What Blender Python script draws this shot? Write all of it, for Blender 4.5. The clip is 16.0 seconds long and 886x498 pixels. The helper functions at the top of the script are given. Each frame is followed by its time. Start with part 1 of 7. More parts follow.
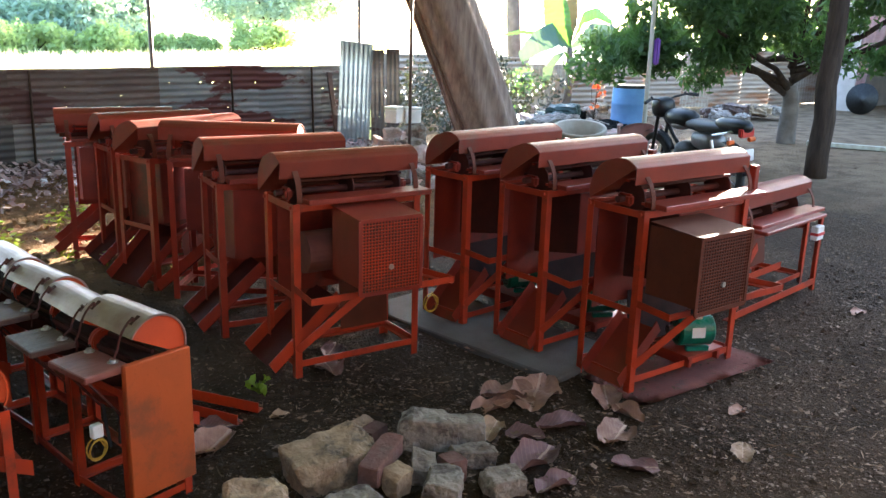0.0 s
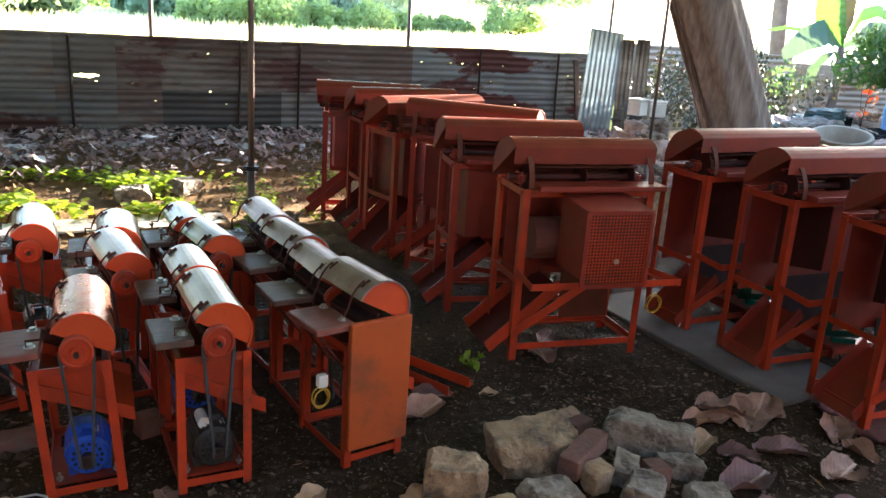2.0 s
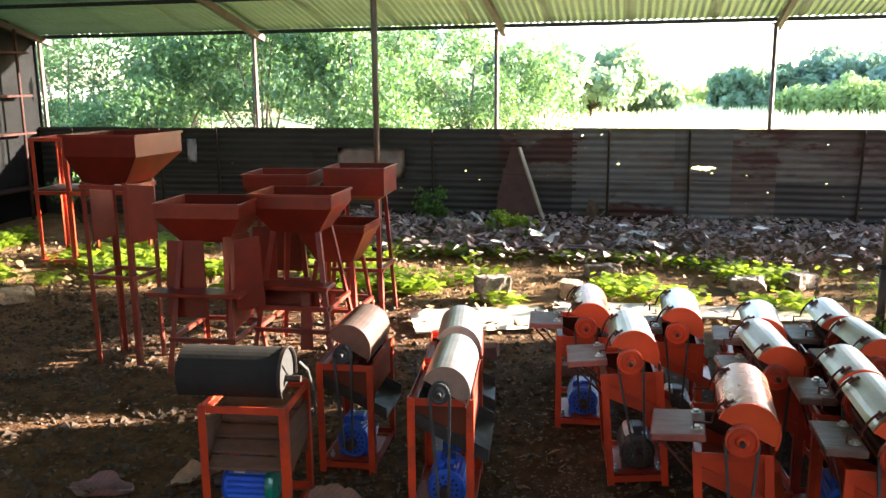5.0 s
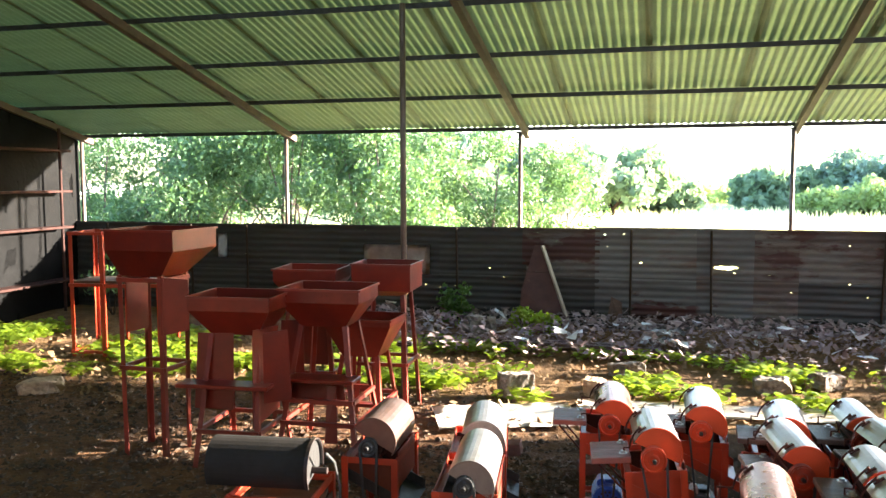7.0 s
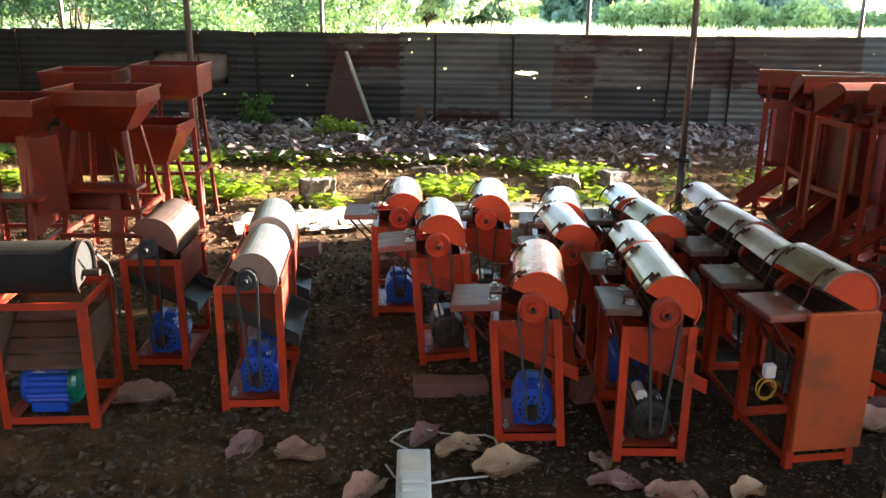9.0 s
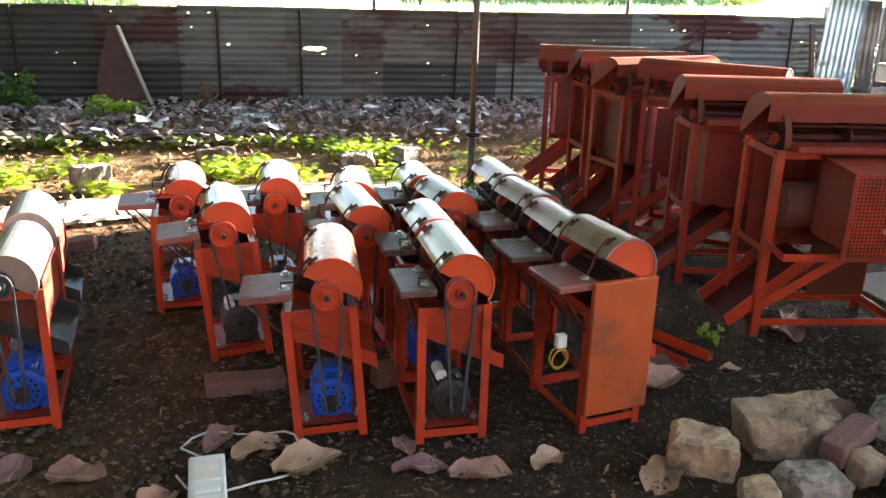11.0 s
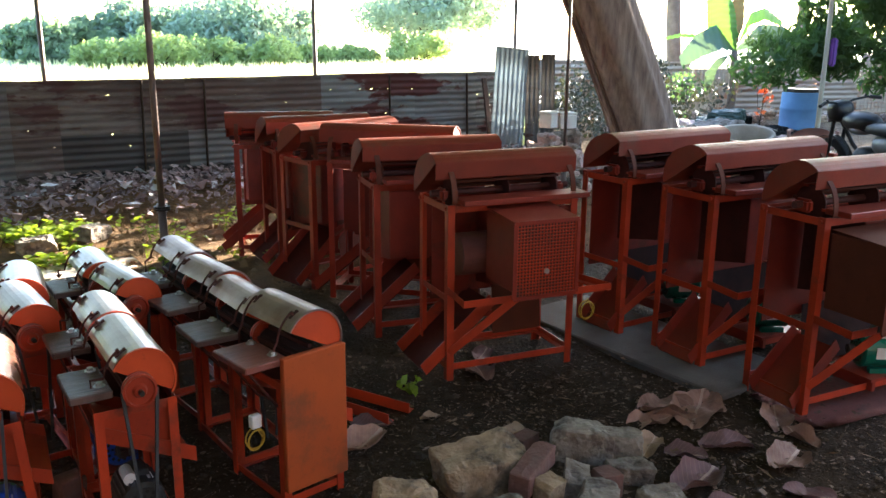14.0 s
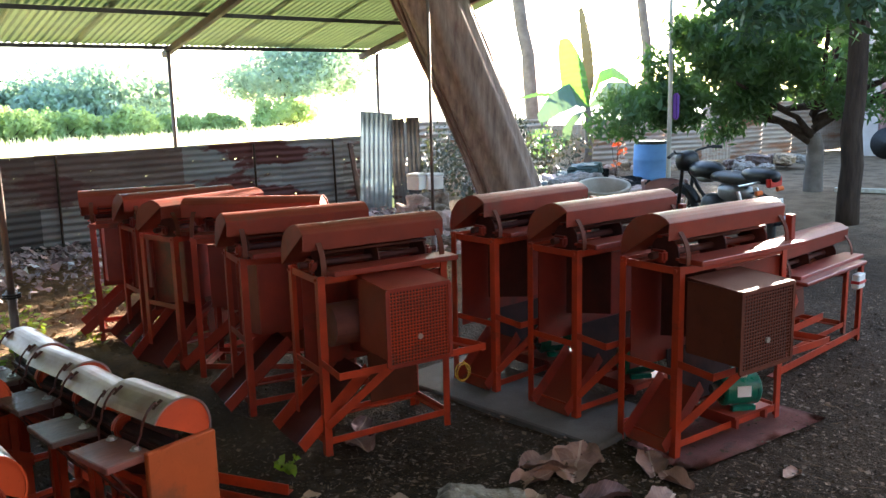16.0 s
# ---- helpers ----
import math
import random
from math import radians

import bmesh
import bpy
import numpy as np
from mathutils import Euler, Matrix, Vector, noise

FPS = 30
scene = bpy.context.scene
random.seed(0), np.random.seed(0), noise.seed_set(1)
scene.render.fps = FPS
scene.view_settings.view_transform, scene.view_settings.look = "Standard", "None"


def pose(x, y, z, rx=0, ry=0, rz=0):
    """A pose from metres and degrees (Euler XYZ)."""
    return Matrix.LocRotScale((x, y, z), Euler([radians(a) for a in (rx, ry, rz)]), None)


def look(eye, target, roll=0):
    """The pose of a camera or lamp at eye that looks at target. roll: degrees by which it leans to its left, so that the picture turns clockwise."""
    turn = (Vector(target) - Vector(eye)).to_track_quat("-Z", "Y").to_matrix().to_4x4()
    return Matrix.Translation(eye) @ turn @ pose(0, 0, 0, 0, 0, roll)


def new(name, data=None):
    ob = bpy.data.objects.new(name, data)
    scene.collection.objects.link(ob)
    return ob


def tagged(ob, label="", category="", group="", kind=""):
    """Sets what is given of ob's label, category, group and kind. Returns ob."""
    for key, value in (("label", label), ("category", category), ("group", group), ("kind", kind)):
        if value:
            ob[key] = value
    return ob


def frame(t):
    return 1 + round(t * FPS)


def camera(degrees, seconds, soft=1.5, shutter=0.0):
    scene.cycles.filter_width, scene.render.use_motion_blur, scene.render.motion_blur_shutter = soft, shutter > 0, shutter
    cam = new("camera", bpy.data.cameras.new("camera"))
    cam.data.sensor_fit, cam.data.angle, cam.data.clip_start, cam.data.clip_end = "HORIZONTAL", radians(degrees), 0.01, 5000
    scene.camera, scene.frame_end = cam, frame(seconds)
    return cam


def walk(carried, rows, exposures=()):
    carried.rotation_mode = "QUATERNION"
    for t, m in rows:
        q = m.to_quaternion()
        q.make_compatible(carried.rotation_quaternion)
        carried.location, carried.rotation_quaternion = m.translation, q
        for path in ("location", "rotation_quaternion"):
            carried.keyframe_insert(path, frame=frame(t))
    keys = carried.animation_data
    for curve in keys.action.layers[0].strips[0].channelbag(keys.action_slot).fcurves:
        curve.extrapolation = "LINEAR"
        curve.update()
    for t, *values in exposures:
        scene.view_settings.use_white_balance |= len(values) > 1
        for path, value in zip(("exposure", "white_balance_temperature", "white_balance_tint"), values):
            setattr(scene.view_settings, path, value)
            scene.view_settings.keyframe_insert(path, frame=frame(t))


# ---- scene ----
cam = camera(55.6, 16.0)
PATH = [
    (0, (0.28, 0.373, 1.772), (1.566, 1.817, 1.261), 1.6),
    (0.5, (0.363, 0.353, 1.787), (1.6, 1.845, 1.293), 2.6),
    (1, (0.374, 0.353, 1.781), (1.522, 1.912, 1.28), 3.6),
    (1.5, (0.328, 0.368, 1.779), (1.352, 2.004, 1.256), 4.5),
    (2, (0.283, 0.367, 1.775), (1.119, 2.095, 1.211), 3.8),
    (2.5, (0.22, 0.404, 1.753), (0.839, 2.214, 1.17), 2.6),
    (3, (0.17, 0.423, 1.755), (0.589, 2.288, 1.167), 1.4),
    (3.5, (0.113, 0.423, 1.747), (0.336, 2.323, 1.163), 0.8),
    (4, (0.047, 0.429, 1.749), (0.028, 2.349, 1.19), 0.7),
    (4.5, (-0.047, 0.455, 1.759), (-0.314, 2.379, 1.279), 0.3),
    (5, (-0.061, 0.427, 1.769), (-0.498, 2.339, 1.376), -0.6),
    (5.2, (-0.07, 0.416, 1.776), (-0.536, 2.326, 1.409), -0.7),
    (6.25, (-0.065, 0.36, 1.782), (-0.595, 2.27, 1.53), -0.4),
    (7.3, (-0.047, 0.305, 1.783), (-0.511, 2.244, 1.632), -0.1),
    (7.5, (-0.054, 0.347, 1.778), (-0.49, 2.293, 1.625), -0.1),
    (8, (-0.018, 0.354, 1.765), (-0.307, 2.314, 1.491), -0.2),
    (8.5, (0.05, 0.389, 1.687), (-0.08, 2.329, 1.22), 0.3),
    (8.7, (0.072, 0.383, 1.653), (-0.032, 2.305, 1.11), 0.4),
    (10.8, (0.141, 0.511, 1.636), (0.484, 2.373, 0.991), 1.4),
    (11, (0.149, 0.51, 1.64), (0.546, 2.367, 1.012), 1.6),
    (11.5, (0.163, 0.515, 1.646), (0.664, 2.357, 1.048), 2.1),
    (12, (0.195, 0.492, 1.671), (0.793, 2.313, 1.101), 1.7),
    (12.5, (0.238, 0.483, 1.682), (0.955, 2.271, 1.147), 0.9),
    (13, (0.269, 0.47, 1.712), (1.126, 2.212, 1.232), 0.5),
    (13.5, (0.291, 0.463, 1.721), (1.248, 2.156, 1.255), 0.5),
    (14, (0.305, 0.459, 1.721), (1.31, 2.115, 1.224), 0.4),
    (14.5, (0.328, 0.477, 1.724), (1.374, 2.109, 1.234), -0.3),
    (15, (0.347, 0.44, 1.754), (1.456, 2.046, 1.315), -0.8),
    (15.5, (0.333, 0.44, 1.753), (1.539, 1.986, 1.363), -0.9),
    (16, (0.344, 0.461, 1.755), (1.605, 1.971, 1.394), -1.4),
]
walk(cam, [(t, look(e, g, r)) for t, e, g, r in PATH], exposures=[(0, 4.56, 6050, 12), (2.5, 4.27, 6050, 12), (4, 4.32, 6050, 12), (5, 4.18, 6050, 12), (7.5, 4.27, 6050, 12), (8.6, 4.2, 6050, 12), (10.8, 4.8, 6050, 12), (11.5, 4.65, 6050, 12), (12.5, 4.23, 6050, 12), (13.5, 4.05, 6050, 12), (16, 4.18, 6050, 12)])

# world and light
SUN_AZ, SUN_EL = 70.0, 12.3      # azimuth from +y towards +x, elevation
world = bpy.data.worlds.new("sky")
scene.world = world
world.use_nodes = True
_n = world.node_tree.nodes
_sky = _n.new("ShaderNodeTexSky")
_sky.sky_type, _sky.sun_disc = "NISHITA", False
_sky.sun_elevation, _sky.sun_rotation = radians(SUN_EL), radians(SUN_AZ)
_sky.dust_density, _sky.air_density, _sky.ozone_density = 1.3, 1.0, 1.5
world.node_tree.links.new(_sky.outputs[0], _n["Background"].inputs[0])
_n["Background"].inputs[1].default_value = 0.105
_s = bpy.data.lights.new("sun", "SUN")
_s.energy, _s.angle, _s.color = 5.0, radians(1.0), (1.0, 0.86, 0.66)
sun = new("sun", _s)
_d = Vector((math.sin(radians(SUN_AZ)) * math.cos(radians(SUN_EL)), math.cos(radians(SUN_AZ)) * math.cos(radians(SUN_EL)), math.sin(radians(SUN_EL))))
sun.matrix_world = Matrix.Translation(_d * 40) @ _d.to_track_quat("Z", "Y").to_matrix().to_4x4()


# ---- materials ----
def mat(name, c1, c2=None, rough=0.6, metal=0.0, scale=6.0, bump=0.15, dirt=None, dirt_at=0.6, fine=60.0, rough2=None, random=0.0, stretch=None, dirt_scale=2.2, spec=None, dust=0.0):
    m = bpy.data.materials.new(name)
    m.use_nodes = True
    nt = m.node_tree
    n, l = nt.nodes, nt.links.new
    b = n["Principled BSDF"]
    c2 = c2 or tuple(v * 0.75 for v in c1)
    tc = n.new("ShaderNodeTexCoord")
    src = tc.outputs["Object"]
    info = n.new("ShaderNodeObjectInfo")
    add = n.new("ShaderNodeVectorMath")
    add.operation = "ADD"
    mul = n.new("ShaderNodeVectorMath")
    mul.operation = "SCALE"
    l(info.outputs["Random"], mul.inputs["Scale"])
    mul.inputs[0].default_value = (17.0, 31.0, 23.0)
    l(src, add.inputs[0])
    l(mul.outputs[0], add.inputs[1])
    vec = add.outputs[0]
    if stretch:
        mp = n.new("ShaderNodeMapping")
        mp.inputs["Scale"].default_value = stretch
        l(vec, mp.inputs[0])
        vec = mp.outputs[0]

    def noise_tex(s, d=4.0, r=0.6):
        t = n.new("ShaderNodeTexNoise")
        t.inputs["Scale"].default_value, t.inputs["Detail"].default_value, t.inputs["Roughness"].default_value = s, d, r
        l(vec, t.inputs["Vector"])
        return t.outputs["Fac"]

    def ramp(src_, a, z):
        r = n.new("ShaderNodeMapRange")
        r.inputs["From Min"].default_value, r.inputs["From Max"].default_value = a, z
        l(src_, r.inputs["Value"])
        return r.outputs[0]

    def mix(f, a, z):
        x = n.new("ShaderNodeMix")
        x.data_type = "RGBA"
        l(f, x.inputs["Factor"])
        for s, v in ((6, a), (7, z)):
            if isinstance(v, tuple):
                x.inputs[s].default_value = (*v, 1)
            else:
                l(v, x.inputs[s])
        return x.outputs[2]

    coarse = noise_tex(scale)
    grain = noise_tex(fine, 3.0)
    col = mix(ramp(coarse, 0.32, 0.68), c1, c2)
    col = mix(ramp(grain, 0.62, 0.9), col, tuple(v * 0.6 for v in c2))
    if dirt:
        col = mix(ramp(noise_tex(dirt_scale, 6.0, 0.7), dirt_at, dirt_at + 0.12), col, dirt)
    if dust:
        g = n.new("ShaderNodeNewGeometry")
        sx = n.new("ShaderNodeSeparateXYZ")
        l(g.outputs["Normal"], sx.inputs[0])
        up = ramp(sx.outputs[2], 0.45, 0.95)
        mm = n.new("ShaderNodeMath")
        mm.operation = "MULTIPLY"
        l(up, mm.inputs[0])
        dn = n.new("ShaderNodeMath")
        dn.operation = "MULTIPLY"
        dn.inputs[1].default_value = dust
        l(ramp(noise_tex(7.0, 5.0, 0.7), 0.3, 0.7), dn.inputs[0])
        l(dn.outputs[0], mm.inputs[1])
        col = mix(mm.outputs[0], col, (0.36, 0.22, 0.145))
    if random:
        hs = n.new("ShaderNodeHueSaturation")
        mr = n.new("ShaderNodeMapRange")
        mr.inputs["To Min"].default_value, mr.inputs["To Max"].default_value = 1 - random, 1 + random
        l(info.outputs["Random"], mr.inputs["Value"])
        l(mr.outputs[0], hs.inputs["Value"])
        l(col, hs.inputs["Color"])
        col = hs.outputs[0]
    l(col, b.inputs["Base Color"])
    rr = n.new("ShaderNodeMapRange")
    rr.inputs["To Min"].default_value, rr.inputs["To Max"].default_value = rough, rough2 or min(1.0, rough + 0.2)
    l(coarse, rr.inputs["Value"])
    l(rr.outputs[0], b.inputs["Roughness"])
    b.inputs["Metallic"].default_value = metal
    if spec is not None:
        b.inputs["Specular IOR Level"].default_value = spec
    if bump:
        bp = n.new("ShaderNodeBump")
        bp.inputs["Strength"].default_value, bp.inputs["Distance"].default_value = bump, 0.01
        l(grain, bp.inputs["Height"])
        l(bp.outputs[0], b.inputs["Normal"])
    return m


def leaf_mat(name, c1, c2, glow=0.5):
    m = mat(name, c1, c2, 0.45, scale=1.3, bump=0.0, fine=9.0)
    nt = m.node_tree
    b = nt.nodes["Principled BSDF"]
    tr = nt.nodes.new("ShaderNodeBsdfTranslucent")
    tr.inputs[0].default_value = (c1[0] * 1.5 + 0.02, c1[1] * 1.5 + 0.03, c1[2] * 1.0, 1)
    mx = nt.nodes.new("ShaderNodeMixShader")
    mx.inputs[0].default_value = glow
    nt.links.new(b.outputs[0], mx.inputs[1])
    nt.links.new(tr.outputs[0], mx.inputs[2])
    nt.links.new(mx.outputs[0], nt.nodes["Material Output"].inputs[0])
    return m


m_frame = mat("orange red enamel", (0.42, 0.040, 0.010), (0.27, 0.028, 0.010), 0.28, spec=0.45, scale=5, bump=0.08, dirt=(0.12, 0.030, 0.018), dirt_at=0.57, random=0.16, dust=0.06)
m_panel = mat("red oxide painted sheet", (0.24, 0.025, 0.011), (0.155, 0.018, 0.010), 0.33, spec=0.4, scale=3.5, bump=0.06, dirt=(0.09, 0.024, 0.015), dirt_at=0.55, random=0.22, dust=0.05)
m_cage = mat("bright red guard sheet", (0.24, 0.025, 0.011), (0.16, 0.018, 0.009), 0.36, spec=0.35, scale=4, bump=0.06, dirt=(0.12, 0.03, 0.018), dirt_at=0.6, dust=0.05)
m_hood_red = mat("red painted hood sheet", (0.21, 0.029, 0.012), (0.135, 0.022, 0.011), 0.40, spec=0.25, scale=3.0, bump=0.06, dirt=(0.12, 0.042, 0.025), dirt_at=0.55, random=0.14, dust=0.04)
# Darker copy of m_frame: shade of the rear tall threshers put into colour.
m_frame_dim = mat("dimmed red enamel", (0.32, 0.031, 0.012), (0.21, 0.022, 0.010), 0.30, spec=0.42, scale=5, bump=0.08, dirt=(0.11, 0.032, 0.02), dirt_at=0.56, random=0.2, dust=0.12)
m_guard_orange = mat("stained orange sheet guard", (0.39, 0.068, 0.012), (0.29, 0.055, 0.013), 0.4, spec=0.35, scale=2.5, bump=0.06, dirt=(0.20, 0.05, 0.018), dirt_at=0.5, dirt_scale=3.5)
m_cap = mat("bright orange end plate enamel", (0.50, 0.058, 0.011), (0.40, 0.046, 0.011), 0.36, spec=0.4, scale=5, bump=0.05, dirt=(0.24, 0.055, 0.025), dirt_at=0.68)
m_steel = mat("galvanised hood sheet", (0.60, 0.53, 0.52), (0.43, 0.35, 0.34), 0.23, metal=0.95, scale=4, bump=0.04, dirt=(0.27, 0.13, 0.10), dirt_at=0.64, rough2=0.4)
m_steel_dull = mat("dull worn steel sheet", (0.50, 0.45, 0.435), (0.32, 0.265, 0.25), 0.24, metal=0.88, scale=5, bump=0.08, dirt=(0.19, 0.10, 0.08), dirt_at=0.6, rough2=0.4)
m_steel_umber = mat("dull brown steel sheet", (0.26, 0.165, 0.135), (0.16, 0.095, 0.078), 0.26, metal=0.8, scale=5, bump=0.08, dirt=(0.12, 0.06, 0.045), dirt_at=0.58, rough2=0.45)
m_steel_red = mat("red stained steel hood sheet", (0.42, 0.22, 0.165), (0.33, 0.14, 0.095), 0.19, metal=0.88, scale=4, bump=0.04, dirt=(0.27, 0.09, 0.055), dirt_at=0.57, rough2=0.36)
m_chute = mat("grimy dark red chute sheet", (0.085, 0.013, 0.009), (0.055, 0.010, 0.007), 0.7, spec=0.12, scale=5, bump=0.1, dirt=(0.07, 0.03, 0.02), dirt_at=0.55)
m_blower = mat("dusty brown red blower sheet", (0.20, 0.05, 0.027), (0.12, 0.03, 0.018), 0.6, scale=5, bump=0.1, dirt=(0.15, 0.05, 0.03), dirt_at=0.58)
m_steel_brown = mat("brown lacquered hood sheet", (0.55, 0.41, 0.395), (0.31, 0.18, 0.165), 0.28, metal=0.85, spec=0.6, scale=4, bump=0.04, rough2=0.42, dirt=(0.17, 0.065, 0.055), dirt_at=0.6)
m_steel_dark = mat("dark oiled drum sheet", (0.022, 0.02, 0.019), (0.014, 0.013, 0.012), 0.65, metal=0.0, spec=0.12, scale=5, bump=0.1)
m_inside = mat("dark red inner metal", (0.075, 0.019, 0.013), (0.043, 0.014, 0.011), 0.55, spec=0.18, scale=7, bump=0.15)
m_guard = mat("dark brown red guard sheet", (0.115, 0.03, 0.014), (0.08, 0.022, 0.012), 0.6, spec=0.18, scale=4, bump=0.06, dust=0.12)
# Near-black tone that puts shade into drums, a lower sheet and wall shelves.
m_void = mat("near-black shade-toned sheet", (0.038, 0.016, 0.013), (0.02, 0.011, 0.01), 0.7, spec=0.1, scale=9, bump=0.1)
m_iron = mat("greasy black iron", (0.035, 0.033, 0.032), (0.02, 0.02, 0.02), 0.45, metal=0.5, scale=20, bump=0.2)
m_rod = mat("dark rod steel", (0.07, 0.05, 0.045), (0.04, 0.03, 0.03), 0.35, metal=0.7, scale=20, bump=0.1)
m_bolt = mat("zinc bolt", (0.55, 0.54, 0.52), (0.4, 0.39, 0.37), 0.3, metal=0.9, scale=30, bump=0.05)
m_belt = mat("black rubber belt", (0.025, 0.025, 0.026), (0.04, 0.04, 0.04), 0.7, scale=30, bump=0.1)
m_blue = mat("blue motor enamel", (0.016, 0.085, 0.50), (0.012, 0.06, 0.38), 0.28, scale=8, bump=0.05, dirt=(0.10, 0.09, 0.08), dirt_at=0.7)
m_green = mat("teal green motor enamel", (0.004, 0.15, 0.10), (0.004, 0.10, 0.07), 0.2, scale=8, bump=0.05, dirt=(0.07, 0.07, 0.06), dirt_at=0.72)
m_black = mat("black motor enamel", (0.02, 0.02, 0.021), (0.035, 0.034, 0.033), 0.4, scale=8, bump=0.1)
m_plate = mat("white plastic", (0.72, 0.72, 0.70), (0.6, 0.6, 0.58), 0.5, scale=9, bump=0.03)
m_wood = mat("weathered grey board", (0.125, 0.07, 0.054), (0.048, 0.026, 0.021), 0.33, rough2=0.6, spec=0.4, scale=9, bump=0.35, fine=45, stretch=(1, 7, 1), dirt=(0.2, 0.13, 0.105), dirt_at=0.62, random=0.25)
m_wood_red = mat("red stained board", (0.24, 0.075, 0.055), (0.14, 0.042, 0.032), 0.38, rough2=0.6, spec=0.35, scale=6, bump=0.2, fine=45, stretch=(1, 5, 1), dirt=(0.19, 0.10, 0.078), dirt_at=0.64)
m_slat = mat("brown slat wood", (0.105, 0.052, 0.028), (0.06, 0.03, 0.018), 0.6, scale=8, bump=0.3, stretch=(1, 1, 6))
m_yellow = mat("yellow cable", (0.5, 0.30, 0.03), (0.4, 0.23, 0.02), 0.45, bump=0.0)
m_cable = mat("grey white cable", (0.55, 0.53, 0.5), (0.4, 0.38, 0.36), 0.5, bump=0.0)
m_pole = mat("rusty pipe", (0.16, 0.115, 0.095), (0.10, 0.075, 0.065), 0.45, metal=0.35, scale=9, bump=0.25, dirt=(0.22, 0.1, 0.06), dirt_at=0.62, stretch=(3, 3, 0.7))
m_rafter = mat("brown painted rafter", (0.06, 0.028, 0.018), (0.04, 0.02, 0.014), 0.6, scale=7, bump=0.25)
m_concrete = mat("grey concrete slab", (0.125, 0.108, 0.094), (0.075, 0.063, 0.054), 0.85, scale=3, bump=0.4, fine=80, dirt=(0.07, 0.06, 0.05), dirt_at=0.55)
m_mat = mat("faded red mat", (0.25, 0.09, 0.075), (0.17, 0.06, 0.05), 0.9, scale=6, bump=0.4, fine=90, dirt=(0.1, 0.07, 0.06), dirt_at=0.58)
m_rock = mat("pale quarry stone", (0.43, 0.305, 0.195), (0.225, 0.15, 0.095), 0.9, scale=11, bump=1.0, fine=42, dirt=(0.11, 0.08, 0.06), dirt_at=0.52, dirt_scale=7.0, random=0.2)
m_rock_dark = mat("grey brown stone", (0.31, 0.265, 0.22), (0.13, 0.098, 0.078), 0.9, scale=12, bump=1.0, fine=42, dirt=(0.08, 0.06, 0.05), dirt_at=0.52, dirt_scale=8.0, random=0.25)
m_brick = mat("dusty red brick", (0.17, 0.08, 0.064), (0.11, 0.058, 0.048), 0.9, scale=7, bump=0.6, fine=40, dirt=(0.13, 0.1, 0.08), dirt_at=0.55, random=0.2)
m_deadleaf = mat("dry mauve brown leaf", (0.27, 0.145, 0.10), (0.155, 0.075, 0.058), 0.6, scale=14, bump=0.4, fine=45, dirt=(0.17, 0.1, 0.07), dirt_at=0.6, random=0.3)
def vein(m):
    """A pale midrib and side veins along the leaf."""
    nt = m.node_tree
    n, l = nt.nodes, nt.links.new
    tc = n.new("ShaderNodeTexCoord")
    sp = n.new("ShaderNodeSeparateXYZ")
    l(tc.outputs["Generated"], sp.inputs[0])

    def op(kind, a, z):
        x = n.new("ShaderNodeMath")
        x.operation = kind
        for k, v in ((0, a), (1, z)):
            if isinstance(v, float):
                x.inputs[k].default_value = v
            else:
                l(v, x.inputs[k])
        return x.outputs[0]

    off = n.new("ShaderNodeMath")
    off.operation = "ABSOLUTE"
    l(op("SUBTRACT", sp.outputs[1], 0.5), off.inputs[0])
    side = op("GREATER_THAN", op("SINE", op("MULTIPLY", op("SUBTRACT", sp.outputs[0], op("MULTIPLY", off.outputs[0], 0.7)), 62.0), 0.0), 0.88)
    f = op("MULTIPLY", op("MAXIMUM", op("LESS_THAN", off.outputs[0], 0.025), op("MULTIPLY", side, 0.22)), 0.6)
    b = n["Principled BSDF"]
    old = b.inputs["Base Color"].links[0].from_socket
    x = n.new("ShaderNodeMix")
    x.data_type = "RGBA"
    l(f, x.inputs["Factor"])
    l(old, x.inputs[6])
    x.inputs[7].default_value = (0.42, 0.29, 0.22, 1)
    l(x.outputs[2], b.inputs["Base Color"])


vein(m_deadleaf)
m_deadleaf_tan = mat("dry tan leaf", (0.34, 0.22, 0.135), (0.22, 0.13, 0.08), 0.6, scale=14, bump=0.4, fine=45, dirt=(0.2, 0.12, 0.08), dirt_at=0.62, random=0.2)
m_deadleaf_purple = mat("dull purple brown leaf", (0.19, 0.095, 0.095), (0.12, 0.06, 0.062), 0.65, scale=14, bump=0.4, fine=45, dirt=(0.12, 0.07, 0.06), dirt_at=0.6, random=0.2)
vein(m_deadleaf_tan)
vein(m_deadleaf_purple)
m_hopper = mat("maroon enamelled hopper sheet", (0.17, 0.015, 0.006), (0.09, 0.0095, 0.005), 0.22, spec=0.4, scale=3.5, bump=0.06, dirt=(0.085, 0.028, 0.017), dirt_at=0.62, random=0.2)
m_hopper_leg = mat("dark red angle iron", (0.22, 0.026, 0.012), (0.13, 0.018, 0.011), 0.3, spec=0.45, scale=5, bump=0.08, dirt=(0.09, 0.035, 0.024), dirt_at=0.57, random=0.2)
m_litter = mat("leaf litter and paper scraps", (0.17, 0.10, 0.058), (0.07, 0.042, 0.026), 0.65, scale=3, bump=0.2, dirt=(0.36, 0.25, 0.165), dirt_at=0.61, dirt_scale=7)
m_twig = mat("dry twigs", (0.20, 0.125, 0.075), (0.09, 0.055, 0.034), 0.8, scale=4, bump=0.1)
